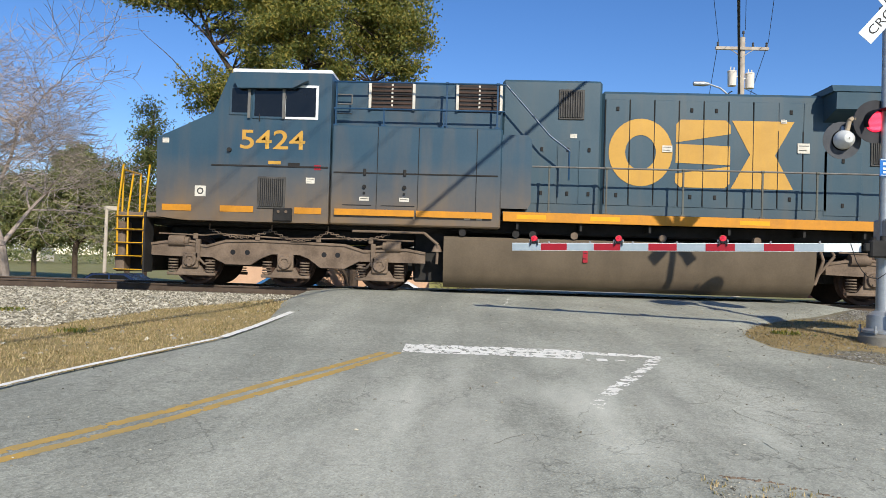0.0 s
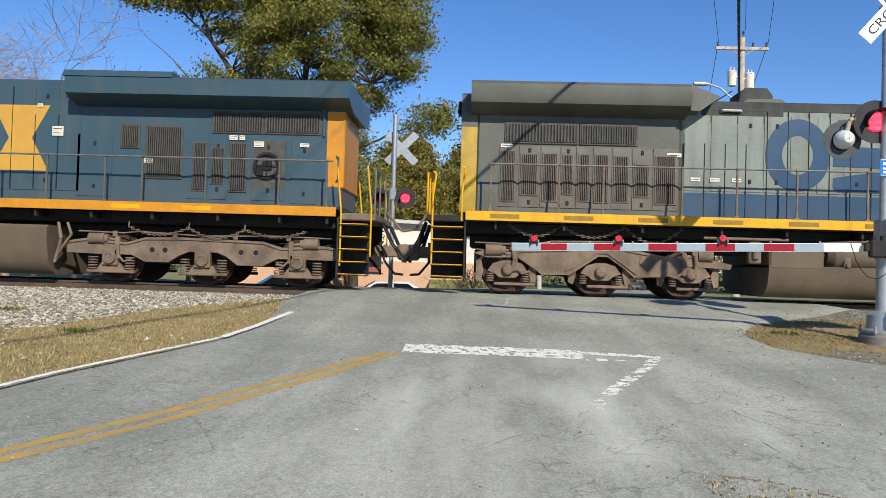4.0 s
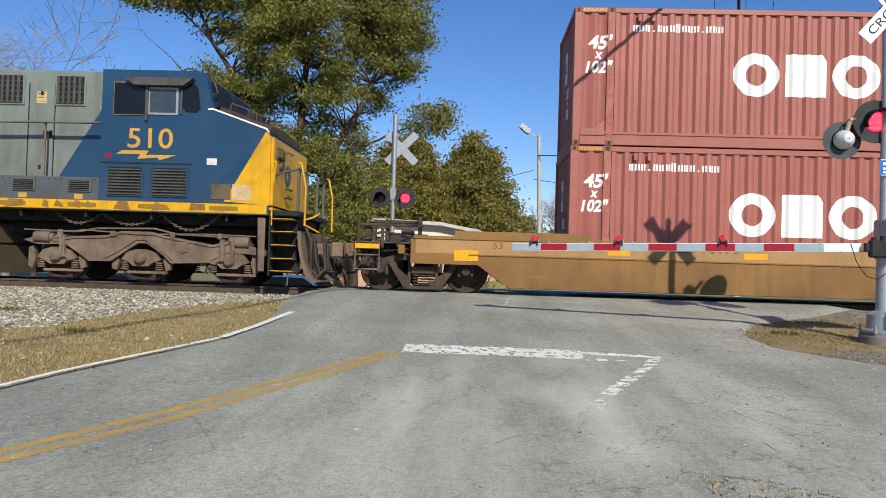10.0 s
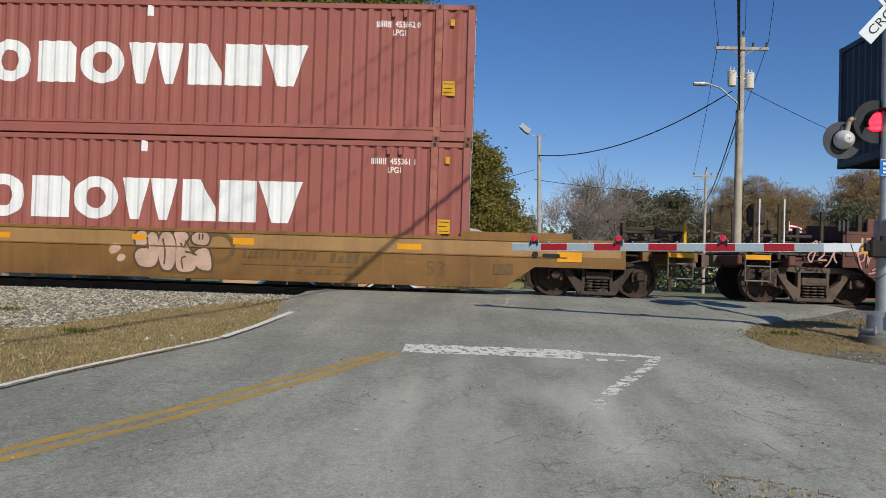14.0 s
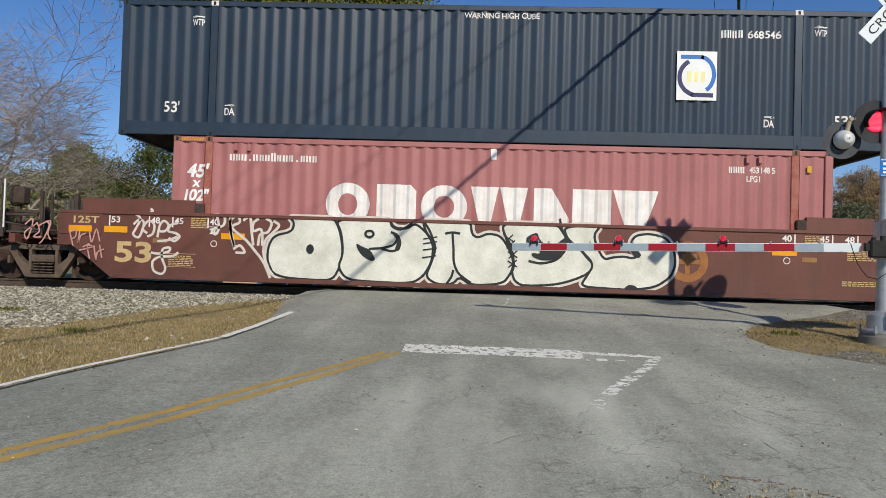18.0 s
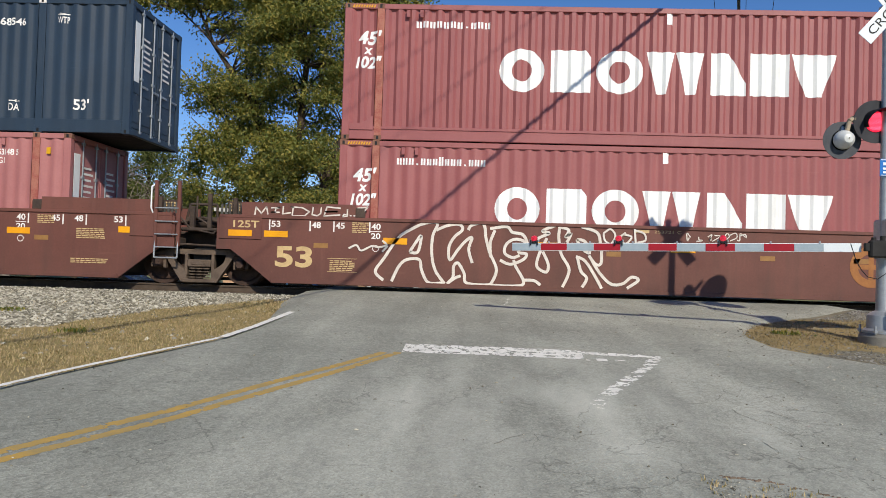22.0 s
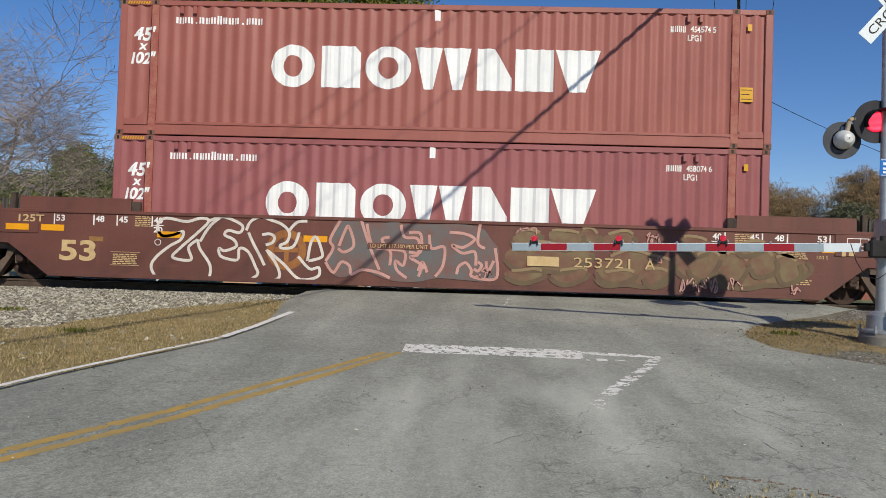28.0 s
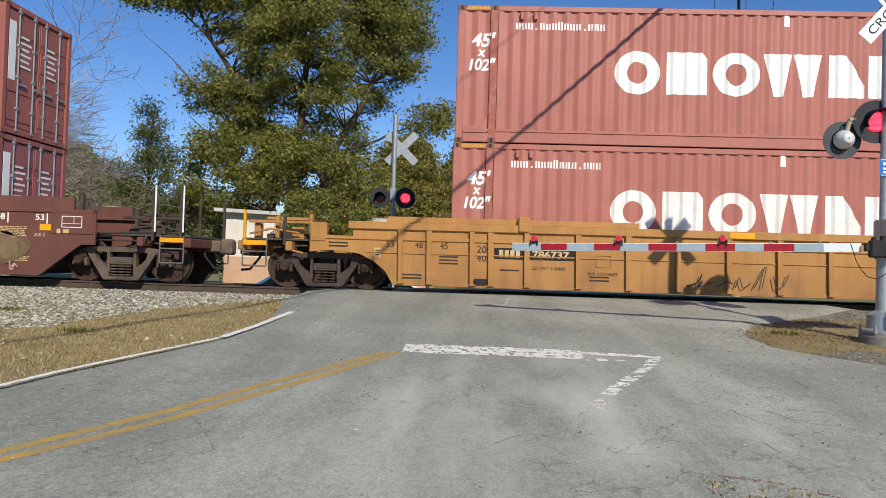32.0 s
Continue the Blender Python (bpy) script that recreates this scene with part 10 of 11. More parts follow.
def container(u, z, length, paint_mat, label, opts):
    """A box container: posts, rails, castings, pressed walls, doors with rods. u: its end towards -x; doors at the other end."""
    global OX
    OX = u
    W, H = 1.295, 2.896
    box = tagged(new("shipping_container"), label, "container", "shipping containers")
    box.location = (u, 0, z)
    P = paint_mat
    deep = opts.get("deep", 0.036)
    inset = (length - 12.192) / 2
    x0, x1 = u, u + length
    part("floor", Shape().box(x0 + 0.05, x1 - 0.05, -W + 0.06, W - 0.06, 0.06, 0.18, 0.01), M_DARK, box)
    part("roof", Shape().box(x0 + 0.05, x1 - 0.05, -W + 0.04, W - 0.04, H - 0.05, H - 0.02, 0.006), P, box)
    for s in (-1, 1):
        part("bottom_rail", Shape().box(x0 + 0.16, x1 - 0.16, s * W, s * (W - 0.08), 0.02, 0.2, 0.008).box(x0 + 0.16, x1 - 0.16, s * W, s * (W - 0.05), 0.24, 0.3, 0.006) if not opts.get("plain") else Shape().box(x0 + 0.16, x1 - 0.16, s * W, s * (W - 0.08), 0.02, 0.3, 0.008), P, box)
        part("rail_web", Shape().box(x0 + 0.16, x1 - 0.16, s * (W - 0.02), s * (W - 0.045), 0.19, 0.25, 0.003), P, box)
        part("top_rail", Shape().box(x0 + 0.16, x1 - 0.16, s * W, s * (W - 0.07), H - 0.12, H - 0.01, 0.008), P, box)
        for a, b in ((x0 + 0.1, x0 + inset - 0.09), (x0 + inset + 0.09, x1 - inset - 0.09), (x1 - inset + 0.09, x1 - 0.1)):
            part("side_panel", corrugated(a, b, 0.28, H - 0.1, s * (W - 0.012), s, depth=deep), P, box)
        for x in (x0, x0 + inset - 0.08, x1 - inset - 0.08, x1 - 0.16):
            part("post", Shape().box(x, x + 0.16, s * (W + 0.0025), s * (W - 0.14), 0.1, H - 0.1, 0.012), M_POST_WORN if x in (x0 + inset - 0.08, x1 - inset - 0.08) and not opts.get("plain") else P, box)
            for zz in (0.0, H - 0.118):
                if (x in (x0, x1 - 0.16)) and opts.get("wide") and s:
                    continue
                c = part("corner_casting", Shape().box(x - 0.005, x + 0.167, s * (W + 0.005), s * (W - 0.157), zz, zz + 0.118, 0.012), M_CAST if not opts.get("plain") else (M_WHITE_WORN if zz > 1 and x not in (x0, x1 - 0.16) else P), box)
                if s < 0:
                    part("casting_hole", Shape().box(x + 0.055, x + 0.105, -W - 0.004, -W - 0.0065, zz + 0.02, zz + 0.095, 0.0008), M_BLACK, c)
    part("front_end", corrugated_end(-W + 0.14, W - 0.14, 0.2, H - 0.12, x0 + 0.03, -1), P, box)
    part("front_sill", Shape().box(x0, x0 + 0.1, -W + 0.15, W - 0.15, 0.02, 0.2, 0.01), P, box)
    part("front_header", Shape().box(x0, x0 + 0.1, -W + 0.15, W - 0.15, H - 0.13, H - 0.01, 0.01), P, box)
    part("door_sill", Shape().box(x1 - 0.1, x1, -W + 0.15, W - 0.15, 0.02, 0.16, 0.01), P, box)
    part("door_header", Shape().box(x1 - 0.1, x1, -W + 0.15, W - 0.15, H - 0.13, H - 0.01, 0.01), P, box)
    for s in (-1, 1):
        d = part("door", Shape().box(x1 - 0.09, x1 - 0.04, s * 0.01, s * (W - 0.15), 0.18, H - 0.14, 0.012), P, box)
        for zz in (0.32, 0.95, 1.6, 2.25):
            part("door_panel", Shape().box(x1 - 0.042, x1 - 0.025, s * 0.06, s * (W - 0.2), zz, zz + 0.46, 0.012), P, d)
        for yy in (0.22, 0.78):
            rod = part("lock_rod", Shape().cyl((x1 - 0.005, s * yy, 0.08), (x1 - 0.005, s * yy, H - 0.06), 0.018, n=10), M_GALV, d)
            k = Shape()
            for zz in (0.12, 0.6, 1.3, 2.0, H - 0.16):
                k.box(x1 - 0.03, x1 + 0.018, s * yy - 0.05, s * yy + 0.05, zz - 0.03, zz + 0.03, 0.006)
            k.box(x1 - 0.004, x1 + 0.02, s * yy - 0.02, s * yy + 0.3, 1.12, 1.17, 0.006)
            parts_of("rod_bracket", k, M_GALV, rod)
        fine = Shape()
        for i in range(6):
            fine.box(x1 - 0.026, x1 - 0.0225, s * 0.5 - 0.2, s * 0.5 + 0.2 - 0.08 * (i % 2), 1.55 + 0.13 * i, 1.6 + 0.13 * i, 0.0008)
        part("door_print", fine, M_WHITE_WORN, d)
    part("door_label", Shape().box(x1 - 0.03, x1 - 0.021, -1.1, -0.86, 1.2, 2.5, 0.003), M_WHITE, box, "white label strip on the door")
    yy = -W - 0.003
    ink = opts.get("ink", M_WHITE)
    if not opts.get("plain"):
        wordmark(box, 3.28, 10.2, 1.1, 1.98, ink, length, deep)
        site = opts.get("site", 1.2)
        mark("address_line", ("site", site), lambda: flat_mesh(letter_bars(site, 3.08, 2.4, 2.58, 15 if site < 1.4 else 11, (3, 11) if site < 1.4 else (7,), (7,)), ink), ink, box, length, "white bars of a line of small lettering", deep)
        for i, (w, a, b, c, d) in enumerate((("45'", 0.28, 0.74, 2.02, 2.32), ("x", 0.42, 0.58, 1.82, 1.96), ("102\"", 0.25, 0.76, 1.52, 1.78))):
            mark("size_mark", ("size", i), lambda: word_mesh(w, a, b, c, d, M_WHITE, 0.18, 0.035), M_WHITE, box, length, "", deep)
        code = opts.get("serial", "")
        for i, (a, b, c, d, n) in enumerate(((11.62, 11.95, 2.4, 2.53, 4),) if code else ((11.62, 11.95, 2.4, 2.53, 4), (12.02, 12.4, 2.4, 2.53, 6), (12.48, 12.55, 2.4, 2.53, 1))):
            mark("serial_line", ("serial", i), lambda: flat_mesh(letter_bars(a, b, c, d, n), M_WHITE_WORN), M_WHITE_WORN, box, length, "", deep)
        if code:
            mark("serial_number", ("code", code), lambda: word_mesh(code, 12.03, 12.4 if len(code) < 7 else 12.56, 2.4, 2.53, M_WHITE_WORN, 0, 0.025), M_WHITE_WORN, box, length, "", deep)
        mark("type_code", ("type",), lambda: word_mesh("LPG1", 11.98, 12.26, 2.22, 2.35, M_WHITE_WORN, 0, 0.025), M_WHITE_WORN, box, length, "", deep)
        mark("tally_mark", ("tally",), lambda: flat_mesh([rect(6.72, 6.84, 2.55, 2.84)], M_WHITE), M_WHITE, box, length, "", deep)
        plate(box, u + 13.06, u + 13.32, 0.97, 1.27, yy + 0.002, M_YELLOW, 3, "warning_label")
        plate(box, u + 13.19, u + 13.28, 2.44, 2.58, yy + 0.002, M_YELLOW, 0, "warning_label")
        for a in (1.3, 1.58, 11.95, 12.2):
            part("side_vent", Shape().box(u + a, u + a + 0.08, yy + 0.01, yy - 0.025, 2.6, 2.76, 0.01), P, box)
        hz = Shape()
        for i in range(9):
            hz.prism([(u + 0.16 + 0.055 * i, 2.80), (u + 0.19 + 0.055 * i, 2.80), (u + 0.215 + 0.055 * i, 2.86), (u + 0.185 + 0.055 * i, 2.86)], yy, yy - 0.003)
        part("hazard_stripe", hz, M_YELLOW, box, "black and yellow hazard stripe")
        part_each("gusset", [Shape().prism([(u + 0.17, 0.22), (u + inset - 0.1, 0.22), (u + inset - 0.1, 0.52), (u + inset - 0.34, 0.36), (u + 0.17, 0.34)], -W - 0.003, -W + 0.05), Shape().box(u + length - inset + 0.1, u + length - 0.17, -W - 0.003, -W + 0.05, 0.22, 0.36, 0.01)], P, box)
        # small badge on the front end wall
        bd = Shape()
        for y0 in (0.2,):
            bd.box(u + 0.022, u + 0.028, y0 - 0.28, y0 + 0.06, 1.6, 2.3, 0.002)
        b = part("badge", bd, M_WHITE, box, "white badge with a blue ring on the end wall")
        ringsh = Shape().lathe([(0.08, u + 0.0205), (0.14, u + 0.0205), (0.14, u + 0.0175), (0.08, u + 0.0175)], (0, 0.09, 1.95), 20, "x")
        part("badge_ring", ringsh, M_SIGN_BLUE, b)
        text_on_end(box, u)
    else:
        for i, (w, a, b, c, d) in enumerate((("WARNING HIGH CUBE", 7.28, 8.85, 2.62, 2.74), ("668546", 13.15, 13.82, 2.3, 2.46), ("53'", 14.92, 15.26, 0.5, 0.74), ("53'", 0.95, 1.29, 0.5, 0.74),
                                             ("DA", 2.25, 2.47, 0.46, 0.62), ("DA", 13.5, 13.72, 0.46, 0.62), ("WTP", 1.5, 1.76, 2.36, 2.5), ("WTP", 14.5, 14.76, 2.36, 2.5))):
            mark("stencil", ("navy", i), lambda: word_mesh(w, a, b, c, d, M_WHITE_WORN, 0, 0.02), M_WHITE_WORN, box, length, "", deep)
        mark("serial_line", ("navy bars",), lambda: flat_mesh(letter_bars(12.6, 13.05, 2.3, 2.46, 4), M_WHITE_WORN), M_WHITE_WORN, box, length, "", deep)
        lg = part("logo_plate", Shape().box(u + 11.7, u + 12.52, yy, yy - 0.006, 0.98, 2.0, 0.002), M_WHITE, box, "white square logo plate")
        cx, cz = u + 12.12, 1.46
        part("logo_crescent", stroke(Shape(), [(cx + 0.36 * math.cos(radians(a)), cz + 0.37 * math.sin(radians(a))) for a in range(118, 271, 9)] + [(cx + 0.33, cz - 0.37)], 0.09, yy - 0.0075), M_NAVY_INK, lg, "dark blue crescent")
        part("logo_arc", stroke(Shape(), [(cx - 0.34, cz + 0.42)] + [(cx + 0.06 + 0.28 * math.cos(radians(a)), cz + 0.06 + 0.36 * math.sin(radians(a))) for a in range(90, -66, -9)], 0.085, yy - 0.0085), M_SIGN_BLUE, lg, "light blue arc")
        part_each("logo_bar", [Shape().box(cx - 0.2 + 0.14 * i, cx - 0.12 + 0.14 * i, yy - 0.006, yy - 0.008, cz - 0.1, cz + 0.12, 0.001) for i in range(3)], M_PALE_YELLOW, lg, "faded yellow bar")
        for i, (a, b, z, d) in enumerate(((2.25, 2.47, 0.66, 1), (13.5, 13.72, 0.66, 1), (1.5, 1.76, 2.54, -1), (14.5, 14.76, 2.54, -1))):
            tip, tail = (b, b - 0.08) if d > 0 else (a, a + 0.08)
            mark("stencil_arrow", ("arrow", i), lambda: flat_mesh([rect(a, b, z, z + 0.025), [(tail, z - 0.02), (tip, z + 0.012), (tail, z + 0.045)]], M_WHITE_WORN), M_WHITE_WORN, box, length, "", deep)
    RIDERS.append((box, OX))
    OXreset()
    return box


def text_on_end(box, u):
    sh = Shape()
    for i, (z0, z1, w) in enumerate(((1.2, 1.42, 0.3), (1.05, 1.14, 0.1), (0.75, 0.98, 0.36))):
        sh.box(u + 0.022, u + 0.027, -0.2 - w / 2, -0.2 + w / 2, z0, z1, 0.001)
    parts_of("end_bar", sh, M_WHITE_WORN, box)


def build_train():
    loco_a()
    loco_b()
    tan_car()
    c = [62.6, 81.94, 101.3, 120.6]
    for k in range(3):
        red_unit(k, c[k], c[k + 1], k)
    yellow_car()
    lab = "red corrugated 45 foot container with white marks"
    low, high = 0.258, 3.154
    boxes = [(41.75, low, "brick"), (41.77, high, "brick"), (65.42, low, "rose"), (84.9, low, "wine"), (84.92, high, "wine"), (104.2, low, "wine"), (104.22, high, "brick"), (127.64, low, "faded"), (127.66, high, "faded")]
    serials = ("455361 1", "453662 0", "453148 5", "451662", "470863", "458074 6", "454574 5", "", "")
    for i, (u, z, key) in enumerate(boxes):
        container(u, z, 13.716, M_RED_BOX[key], ("worn " if key == "faded" else "") + (lab if key != "faded" else lab.replace(" 45 foot", "")) + (" stacked above" if z > 1 else " in a well car"), {"ink": M_WHITE_WORN if i in (2, 7) else M_WHITE, "site": 1.5 if i == 4 else 1.2, "serial": serials[i], "deep": 0.052 if i == 4 else 0.044 if i in (0, 1) else 0.036})
    container(64.22, high, 16.154, M_NAVY, "dark slate 53 foot container stacked on a red one", {"plain": True})


# ---- trees and distance ----
def branches(rnd, at, way, length, r, depth, out, tips, spread=0.55, kids=(2, 4), droop=0.0, shrink=0.72):
    """Limbs as runs of (from, to, radius, radius); the ends of the last ones are kept as tips."""
    p, d = Vector(at), Vector(way).normalized()
    n = 3
    for i in range(n):
        d = (d + Vector((rnd.uniform(-1, 1), rnd.uniform(-1, 1), rnd.uniform(-0.6, 0.8))) * 0.26 + Vector((0, 0, -droop))).normalized()
        q = p + d * length / n
        r1 = r * (1 - 0.14)
        out.append((p, q, r, r1))
        p, r = q, r1
        if depth < 3:
            tips.append(p)
        if depth and i:
            for _ in range(rnd.randint(1, 2) if i < n - 1 else rnd.randint(*kids)):
                a = Vector((rnd.uniform(-1, 1), rnd.uniform(-1, 1), rnd.uniform(-0.4, 0.7)))
                branches(rnd, p, d * (1 - spread) + a * spread, length * rnd.uniform(0.55, 0.9) * shrink / 0.72, r * 0.6, depth - 1, out, tips, spread, kids, droop, shrink)
    if not depth:
        tips.append(p)


def limb_shape(segs, thin=0.006):
    sh = Shape()
    for a, b, r0, r1 in segs:
        sh.cyl(a, b, max(r0, thin), max(r1, thin), 8 if r0 > 0.1 else 5 if r0 > 0.03 else 3)
    return sh


def leaf_mesh(name, tips, per, size, spread, material, seed, flatten=0.7):
    rnd = np.random.RandomState(seed)
    t = np.array([tuple(p) for p in tips])
    c = np.repeat(t, per, 0) + rnd.normal(0, 1, (len(t) * per, 3)) * np.array([spread, spread, spread * flatten])
    n = len(c)
    a = rnd.normal(0, 1, (n, 3))
    a /= np.linalg.norm(a, axis=1)[:, None]
    b = np.cross(a, rnd.normal(0, 1, (n, 3)))
    b /= np.linalg.norm(b, axis=1)[:, None]
    s = (size * rnd.uniform(0.5, 1.4, n))[:, None]
    k = np.cross(a, b) * s * 0.25
    v = np.stack([c - a * s, c - b * s * 0.55 + k, c + a * s, c + b * s * 0.55 + k], 1).reshape(-1, 3)
    f = (np.arange(n)[:, None] * 4 + np.array([0, 1, 2, 3])).tolist()
    me = bpy.data.meshes.new(name)
    me.from_pydata(v.tolist(), [], f)
    me.materials.append(material)
    return me


def tree(name, at, height, trunk_r, material, label, seed, depth=4, leaf=0.12, per=8, clump=0.45, lean=(0, 0, 1), bark=None, length=None, spread=0.55, kids=(2, 4), droop=0.0, stems=1, thin=0.006):
    rnd = random.Random(seed)
    segs, tips = [], []
    for i in range(stems):
        way = Vector(lean) + Vector((rnd.uniform(-0.35, 0.35), rnd.uniform(-0.35, 0.35), 0)) * (stems > 1)
        branches(rnd, (0, 0, -0.3), way, length or height * 0.36, trunk_r, depth, segs, tips, spread, kids, droop)
    top = max(p.z for p in tips)
    f = height / top
    segs = [(a * f, b * f, r0, r1) for a, b, r0, r1 in segs]
    tips = [p * f for p in tips]
    t = base(name, label, "tree", at)
    part("trunk", limb_shape([q for q in segs if q[2] > 0.05], thin), bark or M_BARK, t)
    part("twigwork", limb_shape([q for q in segs if q[2] <= 0.05], thin), bark or M_BARK, t)
    if per:
        o = new("crown", leaf_mesh("crown", tips, per, leaf, clump, material, seed))
        o.parent = t
    return t


def crown_tree(name, at, label, material, blobs, limbs, lobes, per, leaf, puff, seed, bark=None):
    """Limbs given as runs of (x, y, z, radius); tufts of leaves, each on a twig of its own, fill the crown's blobs (x, y, z, rx, ry, rz)."""
    rnd = random.Random(seed)
    segs, joints = [], []
    for run in limbs:
        for a, b in zip(run, run[1:]):
            for i in range(4):
                p, q = Vector(a[:3]).lerp(Vector(b[:3]), i / 4), Vector(a[:3]).lerp(Vector(b[:3]), (i + 1) / 4)
                w = Vector((noise.noise(p * 0.7), noise.noise(p * 0.7 + Vector((9, 0, 0))), 0)) * 0.25 * (i > 0)
                v = Vector((noise.noise(q * 0.7), noise.noise(q * 0.7 + Vector((9, 0, 0))), 0)) * 0.25 * (i < 3)
                segs.append((p + w, q + v, a[3] + (b[3] - a[3]) * i / 4, a[3] + (b[3] - a[3]) * (i + 1) / 4))
                joints.append((q + v, a[3] + (b[3] - a[3]) * (i + 1) / 4))
    size = [(b[3] * b[4] * b[5]) ** 0.7 for b in blobs]
    tips = []
    for _ in range(lobes):
        b = rnd.choices(blobs, size)[0]
        d = Vector((rnd.gauss(0, 1), rnd.gauss(0, 1), rnd.gauss(0, 1))).normalized() * rnd.uniform(0.15, 1) ** 0.5
        c = Vector((b[0] + d.x * b[3], b[1] + d.y * b[4], b[2] + d.z * b[5]))
        j, r = min(joints, key=lambda k: (k[0] - c).length + max(0, k[0].z - c.z + 0.5) * 1.5)
        m = j.lerp(c, 0.5) + Vector((rnd.uniform(-0.2, 0.2), rnd.uniform(-0.2, 0.2), rnd.uniform(-0.1, 0.4)))
        r = min(r * 0.55, 0.05)
        segs += [(j, m, r, r * 0.6), (m, c, r * 0.6, r * 0.25)]
        tips.append(c)
    t = base(name, label, "tree", at)
    part("trunk", limb_shape([q for q in segs if q[2] > 0.05], 0.008), bark or M_BARK, t)
    part("branchwork", limb_shape([q for q in segs if q[2] <= 0.05], 0.008), bark or M_BARK, t)
    o = new("crown", leaf_mesh("crown", tips, per, leaf, puff, material, seed, 0.6))
    o.parent = t
    return t


def mound(at, h, r, top, material, label, seed, lobes=150, per=110, leaf=0.1, puff=0.42, lean=0.0, clear=0.0):
    """A full tree: a broad crown from low down, drawn in to its top (0: pointed, 1: as broad as below)."""
    blobs = [(0, 0, h * 0.36, r, r * 0.9, h * 0.34), (lean * 0.4, 0, h * 0.62, r * (0.62 + 0.3 * top), r * 0.75, h * 0.26), (lean, 0, h * 0.82, r * (0.3 + 0.5 * top), r * 0.5, h * 0.17)]
    if clear:
        blobs = [(x, y, h * clear + z * (1 - clear), a, b, c * (1 - clear)) for x, y, z, a, b, c in blobs]
    q = random.Random(seed)
    limbs = [[(0, 0, -0.6, 0.25), (0.1, 0, h * 0.3, 0.2), (lean * 0.5, 0, h * 0.6, 0.12), (lean, 0, h * 0.9, 0.04)]]
    limbs += [[(0, 0, h * 0.22, 0.1), (r * 0.4 * math.cos(a), r * 0.4 * math.sin(a), h * 0.4, 0.07), (r * 0.75 * math.cos(a), r * 0.7 * math.sin(a), h * 0.5, 0.03)] for a in (q.uniform(0, 6) + i * 1.25 for i in range(5))]
    return crown_tree("tree", at, label, material, blobs, limbs, lobes, per, leaf, puff, seed)


def build_trees():
    g = -1.7
    crown_tree("oak_tree", (-9.3, 19.0, g), "tall spreading tree with olive and yellowing leaves", M_LEAF_OAK,
               [(1.8, 0, 13.4, 4.4, 4.0, 5.2), (-2.0, 0, 14.6, 3.2, 2.6, 2.6), (-6.2, 0, 15.3, 2.2, 1.2, 0.9), (-2.4, 0, 9.6, 1.9, 1.8, 2.4), (-4.3, 0, 10.8, 1.3, 1.2, 1.4), (-3.0, 0, 6.6, 2.1, 1.8, 2.2), (-0.6, 0, 6.6, 1.9, 2.0, 2.0), (1.6, 0, 6.9, 3.0, 2.6, 2.6), (2.6, 0.5, 4.6, 2.6, 2.0, 1.4),
                (4.0, 0, 5.4, 2.2, 2.0, 2.0), (5.0, 0, 14.0, 2.3, 2.2, 3.0), (7.0, 0, 9.5, 1.3, 1.0, 0.9), (1.5, 0, 18.0, 4.2, 3.6, 2.6)],
               [[(-0.3, 0, -0.5, 0.3), (-0.5, 0, 3.5, 0.26), (-0.9, 0.2, 7.5, 0.2), (-1.9, 0.3, 10.2, 0.16), (-3.9, 0.2, 13.0, 0.1), (-4.8, 0, 15, 0.05)],
                [(0, 0.3, -0.5, 0.32), (0.2, 0.4, 5, 0.26), (0.6, 0.5, 9, 0.2), (1.0, 0.3, 13, 0.13), (1.2, 0, 18, 0.06)],
                [(0.4, 0, -0.5, 0.28), (1.2, -0.3, 4, 0.24), (2.6, -0.4, 7.9, 0.18), (4.2, -0.3, 11, 0.12), (5.2, 0, 15, 0.06)],
                [(2.4, -0.4, 7.4, 0.1), (4.6, 0, 8.3, 0.06), (7.2, 0, 9.5, 0.025)], [(-0.9, 0.2, 7.5, 0.09), (-3.0, 0, 9.0, 0.05), (-5.4, 0, 11.6, 0.03), (-7.6, 0, 13.6, 0.012)],
                [(-0.8, 0.2, 6.5, 0.08), (-2.6, 0, 7.2, 0.05), (-4.8, 0, 9.2, 0.02)], [(-3.0, 0, 12.2, 0.06), (-5.6, 0, 14.6, 0.04), (-8.6, 0, 15.2, 0.015)],
                [(1.0, 0, 3.5, 0.1), (3.0, -0.2, 4.8, 0.07), (5.0, 0, 5.6, 0.03)]],
               760, 245, 0.082, 0.37, 21)
    crown_tree("young_tree", (-18.6, 24.5, g), "slim tree with thin grey-green foliage", M_LEAF_DARK,
               [(0, 0, 9.9, 0.8, 0.8, 1.5), (0.6, 0, 7.9, 1.6, 1.3, 1.6), (-1.5, 0, 6.4, 1.5, 1.2, 1.2), (1.6, 0, 5.6, 2.0, 1.4, 1.4), (0, 0, 4.2, 2.2, 1.4, 1.2), (3.2, 0, 4.6, 1.6, 1.2, 1.4)],
               [[(0, 0, -0.5, 0.16), (-0.1, 0, 5, 0.1), (0.2, 0, 11, 0.03)], [(0, 0, 4, 0.06), (-1.6, 0, 6.5, 0.02)], [(0, 0, 5.6, 0.06), (1.9, 0, 8.6, 0.02)], [(0, 0, 3, 0.05), (1.6, 0, 5, 0.02)]],
               190, 110, 0.075, 0.32, 5)
    tree("bare_tree", (-21.5, 16.5, g), 14.2, 0.26, M_LEAF_GREY, "bare pale-barked tree with fine drooping twigs", 12, depth=5, per=0, bark=M_BARK_PALE, length=4.4, spread=0.62, droop=0.05, kids=(4, 5), thin=0.008)
